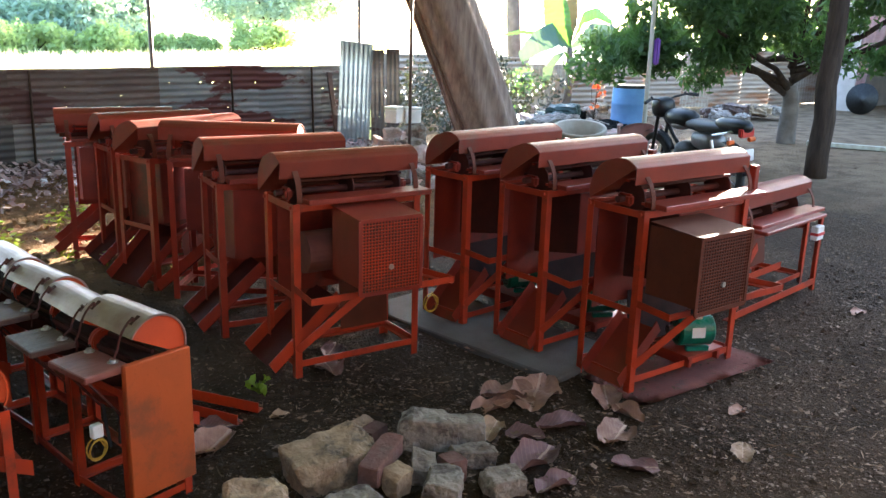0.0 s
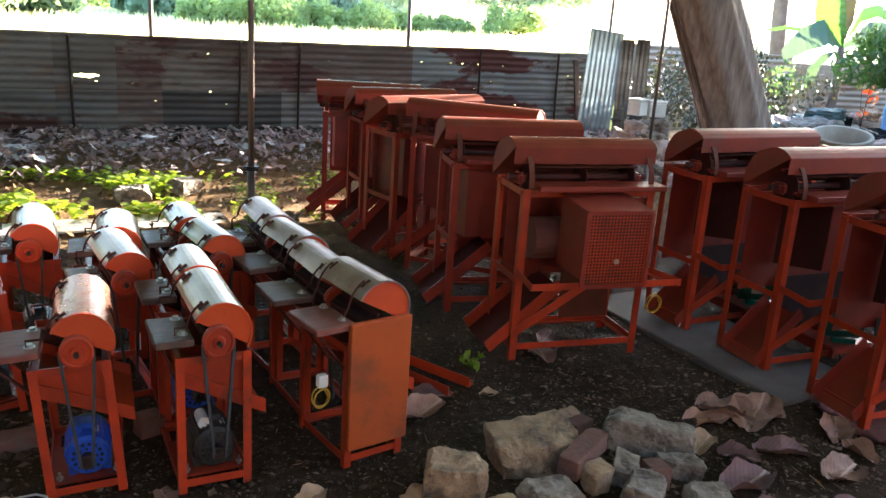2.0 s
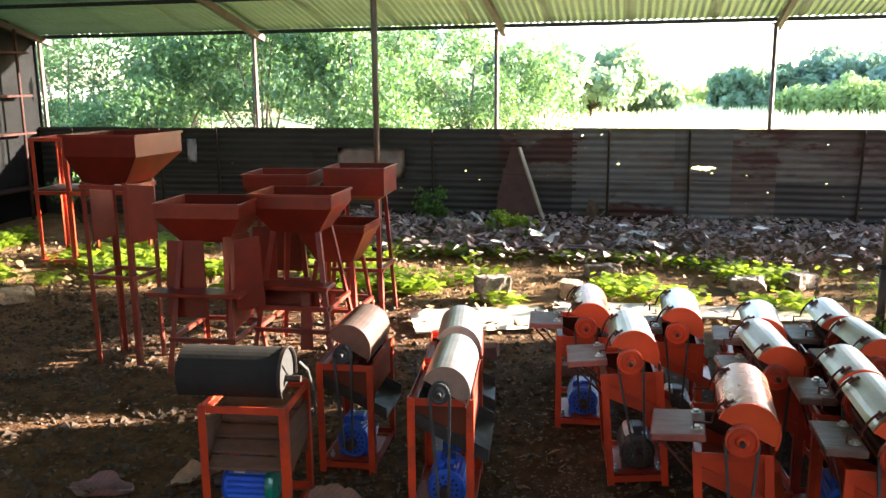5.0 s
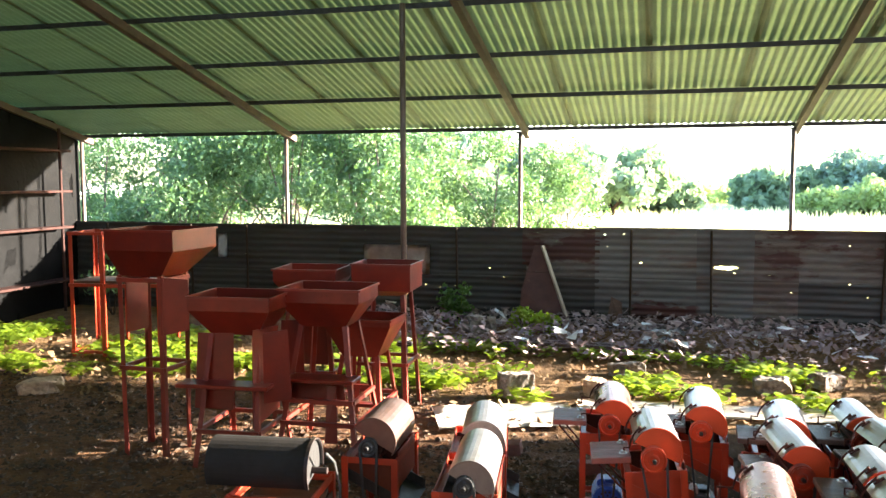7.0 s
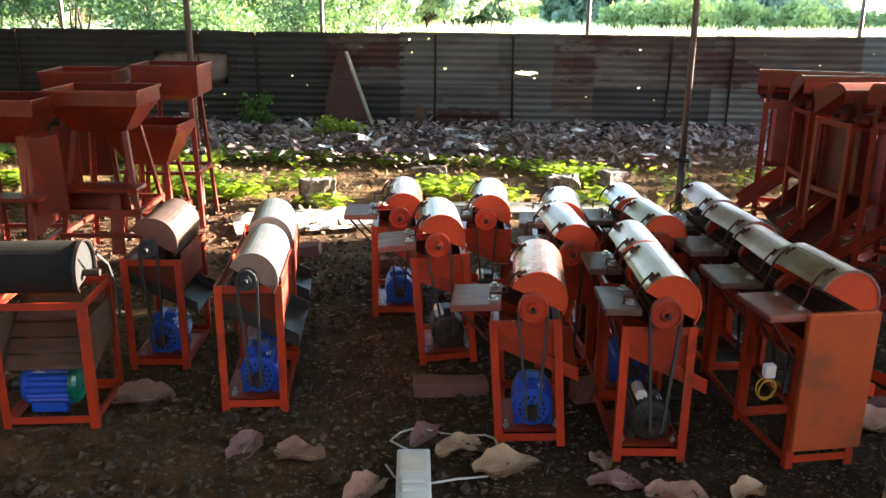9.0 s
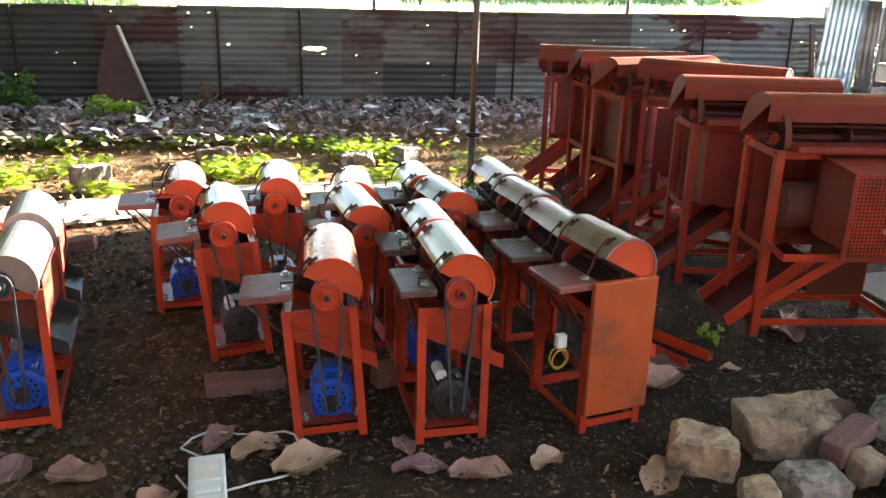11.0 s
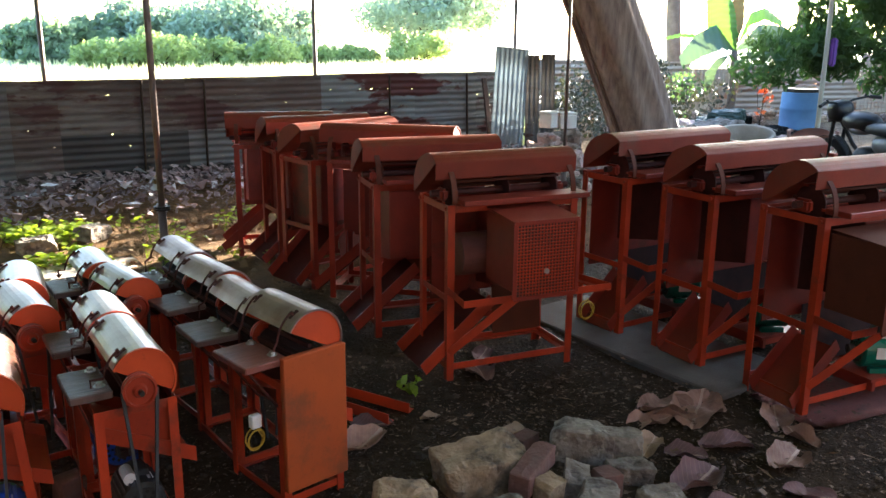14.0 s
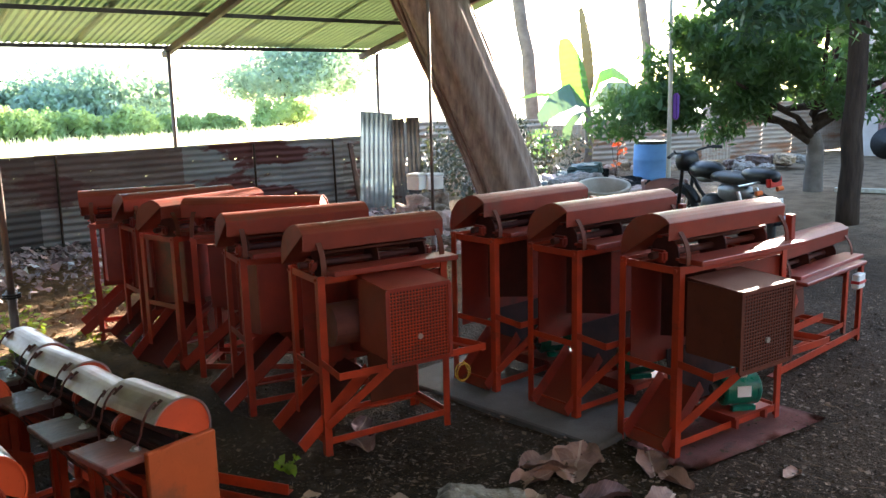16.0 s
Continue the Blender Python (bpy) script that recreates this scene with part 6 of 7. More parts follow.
for k, (x, y, h, s) in enumerate([(-8.5, 34, 4.2, 3.2), (-5.0, 38, 3.6, 3.0), (-2.2, 42, 3.4, 3.0), (0.2, 46, 2.4, 2.2), (-14, 40, 6.0, 4.4), (-20, 44, 7.0, 5.0), (5.9, 52, 2.6, 2.2), (9.2, 54, 2.9, 2.4)]):
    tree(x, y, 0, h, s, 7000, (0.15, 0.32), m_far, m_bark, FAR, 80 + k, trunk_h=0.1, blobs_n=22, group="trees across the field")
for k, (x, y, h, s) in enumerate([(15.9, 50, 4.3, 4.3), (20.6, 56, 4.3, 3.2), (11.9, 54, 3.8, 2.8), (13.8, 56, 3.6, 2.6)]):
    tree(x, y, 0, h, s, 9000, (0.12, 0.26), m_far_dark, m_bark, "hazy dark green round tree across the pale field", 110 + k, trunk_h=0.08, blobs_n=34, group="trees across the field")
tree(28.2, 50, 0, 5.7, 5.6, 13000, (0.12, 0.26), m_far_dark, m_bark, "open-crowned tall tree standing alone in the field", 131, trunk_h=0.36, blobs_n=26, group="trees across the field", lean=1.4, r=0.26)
for k, (x, y, h, s) in enumerate([(13.2, 45, 1.5, 1.8), (16.2, 44, 1.4, 1.9), (10.4, 44, 1.7, 2.2), (25.6, 45, 2.1, 2.2), (19.8, 47, 0.9, 1.5), (22.6, 47, 1.0, 1.4), (8.0, 44, 1.3, 1.8)]):
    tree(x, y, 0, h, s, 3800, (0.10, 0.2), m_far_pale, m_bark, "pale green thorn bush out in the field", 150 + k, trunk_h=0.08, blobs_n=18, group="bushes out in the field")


# the hazy line of bushes along the field's far edge
def far_bushes():
    rs = random.Random(77)
    blobs = []
    for k in range(240):
        x = rs.uniform(-34, 23)
        y = rs.uniform(54, 66) - 0.18 * max(0.0, -x) * 2.2
        h = 0.5 + 0.7 * noise.noise((x * 0.14, 3.3, 0)) + rs.uniform(-0.2, 0.3)
        blobs.append((x, y, max(0.2, h), rs.uniform(0.5, 1.1)))
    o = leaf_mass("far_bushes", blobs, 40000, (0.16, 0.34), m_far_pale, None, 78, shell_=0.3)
    tagged(o, "hazy green bushes along the far edge of the field", "bushes", kind="stuff")


far_bushes()


# field grass
def grass():
    rs = np.random.RandomState(12)
    n = 26000
    y = 10.9 + 55 * rs.uniform(size=n) ** 2.2
    x = (rs.uniform(-0.62, 0.62, n) * (y + 8)) + 3
    h = rs.uniform(0.25, 0.75, n) * np.clip(26 / y, 0.35, 1.0)
    w = rs.uniform(0.006, 0.02, n) * (1 + y / 25)
    dx, dy = rs.normal(0, 0.12, n), rs.normal(0, 0.12, n)
    v = np.stack([np.stack([x - w, y, 0 * x], 1), np.stack([x + w, y, 0 * x], 1), np.stack([x + dx, y + dy, h], 1)], 1)
    keep = (x < 8.4) | (y > 16.5)
    v, n = v[keep], int(keep.sum())
    me = bpy.data.meshes.new("field_grass")
    me.from_pydata(v.reshape(-1, 3).tolist(), [], [(3 * i, 3 * i + 1, 3 * i + 2) for i in range(n)])
    me.materials.append(m_straw)
    tagged(new("field_grass", me), "tall pale sunlit grass of the open field", "grass", kind="stuff")


grass()


# ---- things along the fence and in the strip ----
def crumple(name, w, d, n, k, m, pose_, label, category, amp=0.02, seed=0, thick=0.003):
    bm = BM()
    loft(bm, [[(w * i / n, d * j / k, amp * (1 + noise.noise((i * 0.7 + seed, j * 0.8, seed))) + amp * 0.5 * noise.noise((i * 2.1, j * 2.3, seed))) for i in range(n + 1)] for j in range(k + 1)])
    bmesh.ops.solidify(bm, geom=bm.faces[:], thickness=thick)
    o = obj(name, bm, m, smooth=True)
    o.matrix_world = pose_
    return tagged(o, label, category)


crumple("tin_sheet", 1.05, 0.62, 14, 6, m_tin, pose(-1.50, 5.86, 0.03, 0, 0, 20), "pale crumpled tin sheet lying on the earth", "sheet", 0.014, 3)
crumple("tin_sheet", 2.15, 0.38, 18, 5, m_tin, pose(-0.62, 6.56, 0.035, 0, 0, 4), "pale flat tin sheet behind the small threshers", "sheet", 0.006, 9)
crumple("plastic_bag", 0.34, 0.3, 8, 7, m_film, pose(-0.1, 9.1, 0.12, 0, 0, 10), "torn white plastic bag on the rubbish", "bag", 0.07, 5)
crumple("plastic_bag", 0.3, 0.22, 8, 7, m_film, pose(-0.05, 8.85, 0.08, 0, 0, 40), "white plastic bag on the rubbish", "bag", 0.06, 15)
crumple("plastic_bag", 0.26, 0.2, 8, 7, m_film, pose(0.9, 9.3, 0.12, 0, 0, 0), "white plastic bag on the rubbish", "bag", 0.05, 25)
crumple("plastic_bag", 0.2, 0.16, 8, 7, m_film, pose(2.1, 9.2, 0.12, 0, 0, 30), "white plastic bag on the rubbish", "bag", 0.05, 35)
crumple("cloth_patch", 0.85, 0.36, 10, 6, m_sack, pose(-3.6, FY - 0.03, 0.62, 90, 0, 0), "pale cloth hung over the fence", "cloth", 0.012, 4)
# Pale patch put on the fence for light showing through a hole.
crumple("plastic_patch", 0.13, 0.3, 4, 6, m_film, pose(-5.62, FY - 0.03, 0.78, 90, 0, 0), "pale patch standing in for a bright hole in the fence", "scrap", 0.01, 6)
for k, (x, y, l, a) in enumerate([(-2.0, 8.95, 1.6, -4), (-1.5, 8.78, 1.5, -3)]):
    bm = softbox(0, l, -0.045, 0.045, 0, 0.035, 0.004)
    o = tagged(obj("plank", bm, m_wood), "weathered plank lying in the weeds", "plank")
    o.matrix_world = pose(x, y, 0.09, 0, 0, a)
# leaning rusty scrap
bm = BM()
plate(bm, [(0, 0, 0), (0.58, -0.05, 0), (0.50, 0.02, 0.35), (0.24, 0.16, 0.93), (0.16, 0.16, 0.93), (0.02, 0.05, 0.4)], 0.004)
s = thing("scrap_sheet", -1.61, 9.95, 0.08, 0, "rusty torn metal sheet leaning against the fence", "sheet")
part("sheet", bm, mat("rusty brown sheet", (0.085, 0.032, 0.025), (0.05, 0.02, 0.017), 0.6, scale=5, bump=0.3, dirt=(0.16, 0.085, 0.06), dirt_at=0.62), s)
for z in (0.3, 0.62):
    bm = BM()
    bar(bm, (0.04, 0.02 + z * 0.13, z), (0.5 - z * 0.25, 0.0 + z * 0.14, z), 0.015, 0.012)
    part("rib", bm, m_rafter, s)
bm = BM()
bar(bm, (0.26, 0.1, 0.93), (0.6, -0.06, 0.02), 0.05, 0.02)
part("edge_strip", bm, m_tub, s, "pale bent edge strip")
bm = BM()
plate(bm, [(0, 0, 0), (0.2, -0.02, 0), (0.18, 0.1, 0.28), (0.06, 0.1, 0.34)], 0.006)
o = tagged(obj("board_scrap", bm, m_slat), "small brown board leaning at the fence", "board")
o.matrix_world = pose(-0.62, 10.05, 0.08)


def bushlet(x, y, h, r, n, seed, label, m=None, size=(0.03, 0.06)):
    t = thing("weed_bush", x, y, 0.04, 0, label, "plant")
    rs = random.Random(seed)
    blobs = []
    for k in range(9):
        c = Vector((rs.uniform(-r, r) * 0.7, rs.uniform(-r, r) * 0.5, h * rs.uniform(0.25, 0.95)))
        blobs.append((*c, r * 0.4))
        limb([(0, 0, 0), c * 0.6, c], 0.006, 0.002, m_weed if h < 0.6 else m_bark, t, "stem", 4)
    leaf_mass("foliage", blobs, n, size, m or m_weed, t, seed, shell_=0.2, long=1.4)


bushlet(-2.32, 9.85, 0.5, 0.26, 460, 1, "green leafy weed bush at the foot of the fence", m_weed_dark)
bushlet(-1.42, 9.45, 0.34, 0.22, 300, 2, "bright leafy weed beside the planks")
bushlet(-1.2, 9.5, 0.25, 0.2, 200, 3, "bright leafy weed beside the planks")
bushlet(-6.8, 9.6, 0.9, 0.35, 500, 4, "tall leafy weed beside the stand", m_shrub)
bushlet(2.12, 3.74, 0.07, 0.06, 22, 5, "tiny green seedling beside the threshers", size=(0.02, 0.04))

# socket strip with cable and rails lying beside the threshers
t = thing("socket_strip", -0.07, 2.70, 0, 4, "white socket strip lying on the earth", "socket strip")
part("housing", softbox(-0.06, 0.06, 0, 0.42, 0.0, 0.05, 0.006), m_plate, t)
for k in range(3):
    part("socket", softbox(-0.045, 0.045, 0.26 - k * 0.0 + 0.0 if k == 0 else 0.03 + (k - 1) * 0.1, 0.38 if k == 0 else 0.1 + (k - 1) * 0.1, 0.05, 0.056, 0.002), m_foam, t)
for k in range(4):
    part("switch", softbox(-0.04, 0.04, 0.03 + k * 0.05, 0.06 + k * 0.05, 0.056, 0.064, 0.003), m_plate, t)
bm = BM()
pts = [(0.0, 0.42, 0.03)] + [(0.1 + 0.22 * math.cos(2.6 - k * 0.28), 0.46 + 0.16 * math.sin(2.6 - k * 0.28) * (1 if k < 9 else 1.4), 0.012 + 0.02 * math.sin(k)) for k in range(20)]
tube(bm, pts, 0.0045, 5)
part("cable", bm, m_cable, t, smooth=True)
for k, (x, y, a, l) in enumerate([(1.74, 4.02, -57, 0.52), (1.70, 3.90, -60, 0.40)]):
    bm = BM()
    angle(bm, (0, 0, 0), (l, 0, 0), (0, 1, 0), (0, 0, 1), 0.05, 0.005)
    o = tagged(obj("loose_rail", bm, m_frame), "loose orange angle-iron rail lying on the earth", "rail", "loose rails")
    o.matrix_world = pose(x, y, 0.05 - 0.02 * k, 0, 3, a)

# ---- left end wall with tarpaulins and shelves ----
w = tagged(new("wall_west"), "end wall hung with black plastic tarpaulin and board shelves", "wall", kind="structure")
bm = BM()
# Panel runs on unseen to y=-2, added to block south-west skylight.
plate(bm, [(-7.86, -2.0, 0), (-7.86, 10.34, 0), (-7.86, 10.34, roof_z(10.34)), (-7.86, -2.0, roof_z(-2.0))], 0.06)
part("wall_panel", bm, m_grey_tarp, w)
for k in range(6):
    bm = BM()
    loft(bm, [[(-7.81 + 0.035 * noise.noise((i * 0.8, j * 0.6, k)), 4.2 + k * 1.0 + i * 0.11, 0.02 + j * 0.29) for i in range(10)] for j in range(10)])
    bmesh.ops.solidify(bm, geom=bm.faces[:], thickness=0.004)
    part("tarpaulin", bm, m_grey_tarp, w, smooth=True)
# Shelves and uprights take the same near-black tone in place of shade.
for z in (0.45, 1.15, 1.62, 2.15):
    bm = softbox(-7.79, -7.57, 4.4, 9.9, z, z + 0.03, 0.004)
    part("shelf", bm, m_void, w)
for y in (4.6, 6.4, 8.2, 9.7):
    bm = BM()
    cyl(bm, (-7.59, y, 0), (-7.59, y, 2.45), 0.02, n=8)
    part("upright", bm, m_void, w)

# ---- far side: standing sheets, leaning trunk, heap ----
for k, (x, wd, ht, a, m) in enumerate([(6.78, 0.55, 1.57, 5, m_fence_pale), (7.40, 0.24, 1.44, 1, m_fence), (7.68, 0.24, 1.45, 1.5, m_fence)]):
    bm = BM()
    corrugated(bm, wd, ht, 0.075, 0.009, n=4, along="z", seed=50 + k)
    bmesh.ops.solidify(bm, geom=bm.faces[:], thickness=0.002)
    o = tagged(obj("standing_sheet", bm, m, smooth=True), "upright corrugated sheet leaning at the fence gap", "sheet", "sheets at the fence gap")
    o.matrix_world = pose(x, 9.93 + 0.02 * k, 0.0, -3, a, 0)
bm = softbox(0, 0.07, 0, 0.03, 0, 1.05, 0.004)
o = tagged(obj("timber_post", bm, m_wood), "short pale timber leaning at the fence end", "post")
o.matrix_world = pose(6.84, 9.98, 0.1, -4, -6, 0)

t = thing("leaning_trunk", 0, 0, 0, 0, "huge tan fluted trunk leaning over the yard", "tree trunk")
bm = BM()
b0, b1 = Vector((7.98, 7.95, 0.1)), Vector((5.72, 8.42, 5.0))
ring = []
for i in range(15):
    s = i / 14
    c = b0.lerp(b1, s)
    d = (b1 - b0).normalized()
    u = d.cross(Vector((0, 1, 0))).normalized()
    v = d.cross(u)
    rr = 0.36 + 0.03 * s
    ring.append([c + (u * math.cos(k * math.pi / 24) + v * math.sin(k * math.pi / 24)) * rr * (1 + 0.06 * math.sin(k * 1.15 + 0.4 * s) + 0.07 * noise.noise((k * 0.9, s * 2.5, 3))) for k in range(48)])
loft(bm, ring, close=True, ends=True)
part("bole", bm, m_lean, t, smooth=True)
for k in range(26):
    bm = BM()
    a = 2.6 + k * 0.15
    d = (b1 - b0).normalized()
    u = d.cross(Vector((0, 1, 0))).normalized()
    v = d.cross(u)
    off = (u * math.cos(a) + v * math.sin(a))
    tube(bm, [b0.lerp(b1, s / 10) + off * (0.37 + 0.03 * s / 10 + 0.01 * math.sin(s * 2 + k)) + u * 0.02 * math.sin(s + k) for s in range(11)], [0.019 + 0.009 * math.sin(s * 1.7 + k * 2.3) for s in range(11)], 6)
    part("bark_ridge", bm, m_lean_dark if k % 2 else m_lean, t, smooth=True)


def heap(x, y, z, n, spread, size, mats, seed, name, label, category, group):
    rs = random.Random(seed)
    for k in range(n):
        m = mats[k % len(mats)]
        a, q = rs.uniform(0, 6.28), rs.uniform(0, 1) ** 0.5
        px, py = x + math.cos(a) * spread[0] * q, y + math.sin(a) * spread[1] * q
        s = rs.uniform(*size)
        stone(name, px, py, on_ground(px, py) + z * (1 - q) * rs.uniform(0.3, 1.0), (s * 1.3, s * 0.8, s * 0.45), rs.uniform(0, 180), m, label, seed * 50 + k, category, group, cut=0.95, rough=0.3)


heap(6.35, 7.85, 0.72, 34, (0.6, 0.4), (0.14, 0.26), [m_sack, m_rock_dark, m_sack], 3, "sack", "dusty pale sack in a heap", "sack", "sacks in the heap")
for k, (x, y, z, a) in enumerate([(6.28, 8.0, 0.70, 20), (6.47, 7.95, 0.69, -15)]):
    t = thing("foam_box", x, y, z, a, "small white foam box on the heap of sacks", "box", "foam boxes on the heap")
    part("body", softbox(-0.1, 0.1, -0.08, 0.08, 0, 0.15, 0.008), m_foam, t)
    part("lid", softbox(-0.105, 0.105, -0.085, 0.085, 0.15, 0.18, 0.008), m_foam, t)
heap(10.3, 9.2, 0.55, 40, (1.7, 0.9), (0.14, 0.34), [m_tarp, m_tarp, m_rock_dark, m_grey_tarp, m_sack], 5, "rubble_sack", "dusty sack and tarpaulin bundle in a long heap", "bundle", "bundles in the long heap")
heap(13.5, 11.5, 0.3, 24, (3.0, 1.0), (0.12, 0.3), [m_rock_dark, m_rock, m_sack], 6, "rubble_stone", "grey rubble stone beside the far fence", "stone", "rubble by the far fence")
heap(17.0, 9.6, 0.25, 14, (2.2, 0.8), (0.12, 0.28), [m_rock_dark, m_rock, m_wood], 7, "rubble_stone", "grey rubble stone beside the far fence", "stone", "rubble by the far fence")
for k, (x, y, h) in enumerate([(9.2, 10.2, 0.7), (10.0, 10.7, 0.95), (10.9, 10.6, 0.8), (11.6, 11.0, 1.1), (12.7, 11.2, 1.0)]):
    bushlet(x, y, h, 0.5, 200, 60 + k, "dull green leafy weed by the far fence", m_shrub if k % 2 else m_dusty, (0.04, 0.08))
bushlet(8.6, 10.6, 0.9, 0.8, 700, 11, "dusty pale hedge at the fence gap", m_dusty, (0.03, 0.07))
bushlet(10.2, 11.4, 1.3, 1.0, 1500, 12, "dusty pale hedge at the fence gap", m_dusty, (0.03, 0.07))
bushlet(11.7, 12.0, 1.3, 0.9, 1400, 13, "dusty pale hedge by the far fence", m_dusty, (0.03, 0.07))

# far fence
f = tagged(new("fence_far"), "far fence of pale patched corrugated sheets", "fence", kind="structure")
x, y = 9.4, 13.6
for k in range(15):
    bm = BM()
    wd, h = R(0.95, 1.3), R(1.05, 1.35)
    corrugated(bm, wd, h, 0.11, 0.014, n=3, along="x" if k % 4 else "z", seed=90 + k)
    o = part("corrugated_sheet", bm, m_fence_far, f, smooth=True)
    o.matrix_basis = pose(x, y, on_ground(x, 9) + R(-0.08, 0.05), 0, R(-1, 1), -9)
    x += wd * 0.97
    y -= wd * 0.16

# barrel
t = thing("water_drum", 12.2, 9.12, 0.0, 0, "faded blue plastic drum with dark lid", "drum")
bm = BM()
loft(bm, [[(math.cos(k * math.pi / 14) * r, math.sin(k * math.pi / 14) * r, z) for k in range(28)] for r, z in ((0.25, 0), (0.28, 0.03), (0.285, 0.28), (0.295, 0.3), (0.285, 0.32), (0.285, 0.58), (0.295, 0.6), (0.285, 0.62), (0.28, 0.84), (0.25, 0.88))], close=True, ends=True)
part("shell", bm, m_barrel, t, smooth=True)
bm = BM()
cyl(bm, (0, 0, 0.86), (0, 0, 0.91), 0.27, n=24)
part("lid", bm, m_iron, t)
# cement ring
t = thing("cement_tub", 8.43, 7.06, 0.27, 0, "grey cement tub standing on rubble", "tub")
bm = BM()
loft(bm, [[(math.cos(k * math.pi / 16) * r, math.sin(k * math.pi / 16) * r, z) for k in range(32)] for r, z in ((0.22, 0), (0.29, 0.25), (0.31, 0.33), (0.34, 0.34), (0.33, 0.37), (0.29, 0.36), (0.25, 0.2), (0.18, 0.06))], close=True, ends=True)
part("bowl", bm, m_tub, t, smooth=True)
t.matrix_world = t.matrix_world @ Matrix.Rotation(radians(11), 4, (0.64, -0.77, 0.0))
stone("stone", 8.46, 7.08, 0.0, (0.3, 0.3, 0.18), 0, m_rock_dark, "grey block under the cement tub", 77, group="", cut=0.9)


def plastic_chair(x, y, yaw):
    t = thing("plastic_chair", x, y, on_ground(x, y) - 0.02, yaw, "faded pinkish plastic chair with rounded back", "chair")
    bm = softbox(-0.22, 0.22, -0.2, 0.22, 0.41, 0.44, 0.012, 2)
    part("seat", bm, m_chair, t)
    bm = BM()
    prof = [(0.25 * math.cos(radians(a)), 0.25 * math.sin(radians(a)) - 0.02) for a in range(15, 166, 15)]
    loft(bm, [[(u * (1 + 0.06 * s_), v * (1 + 0.15 * s_) + 0.05 * s_, 0.45 + 0.27 * s_ * (0.35 + 0.65 * max(0.0, 1 - (u / 0.25) ** 2) ** 0.5)) for u, v in prof] for s_ in (0, 0.25, 0.5, 0.75, 1.0)])
    bmesh.ops.solidify(bm, geom=bm.faces[:], thickness=0.012)
    part("backrest", bm, m_chair, t, smooth=True)
    for sx in (-1, 1):
        for sy in (-1, 1):
            bm = BM()
            bar(bm, (sx * 0.24, sy * 0.22, 0), (sx * 0.19, sy * 0.18, 0.42), 0.035, 0.03)
            part("leg", bm, m_chair, t)
        bm = BM()
        tube(bm, [(sx * 0.24, 0.1, 0.66), (sx * 0.27, -0.1, 0.64), (sx * 0.25, -0.2, 0.44)], 0.02, 6)
        part("armrest", bm, m_chair, t)


plastic_chair(9.22, 6.72, 128)


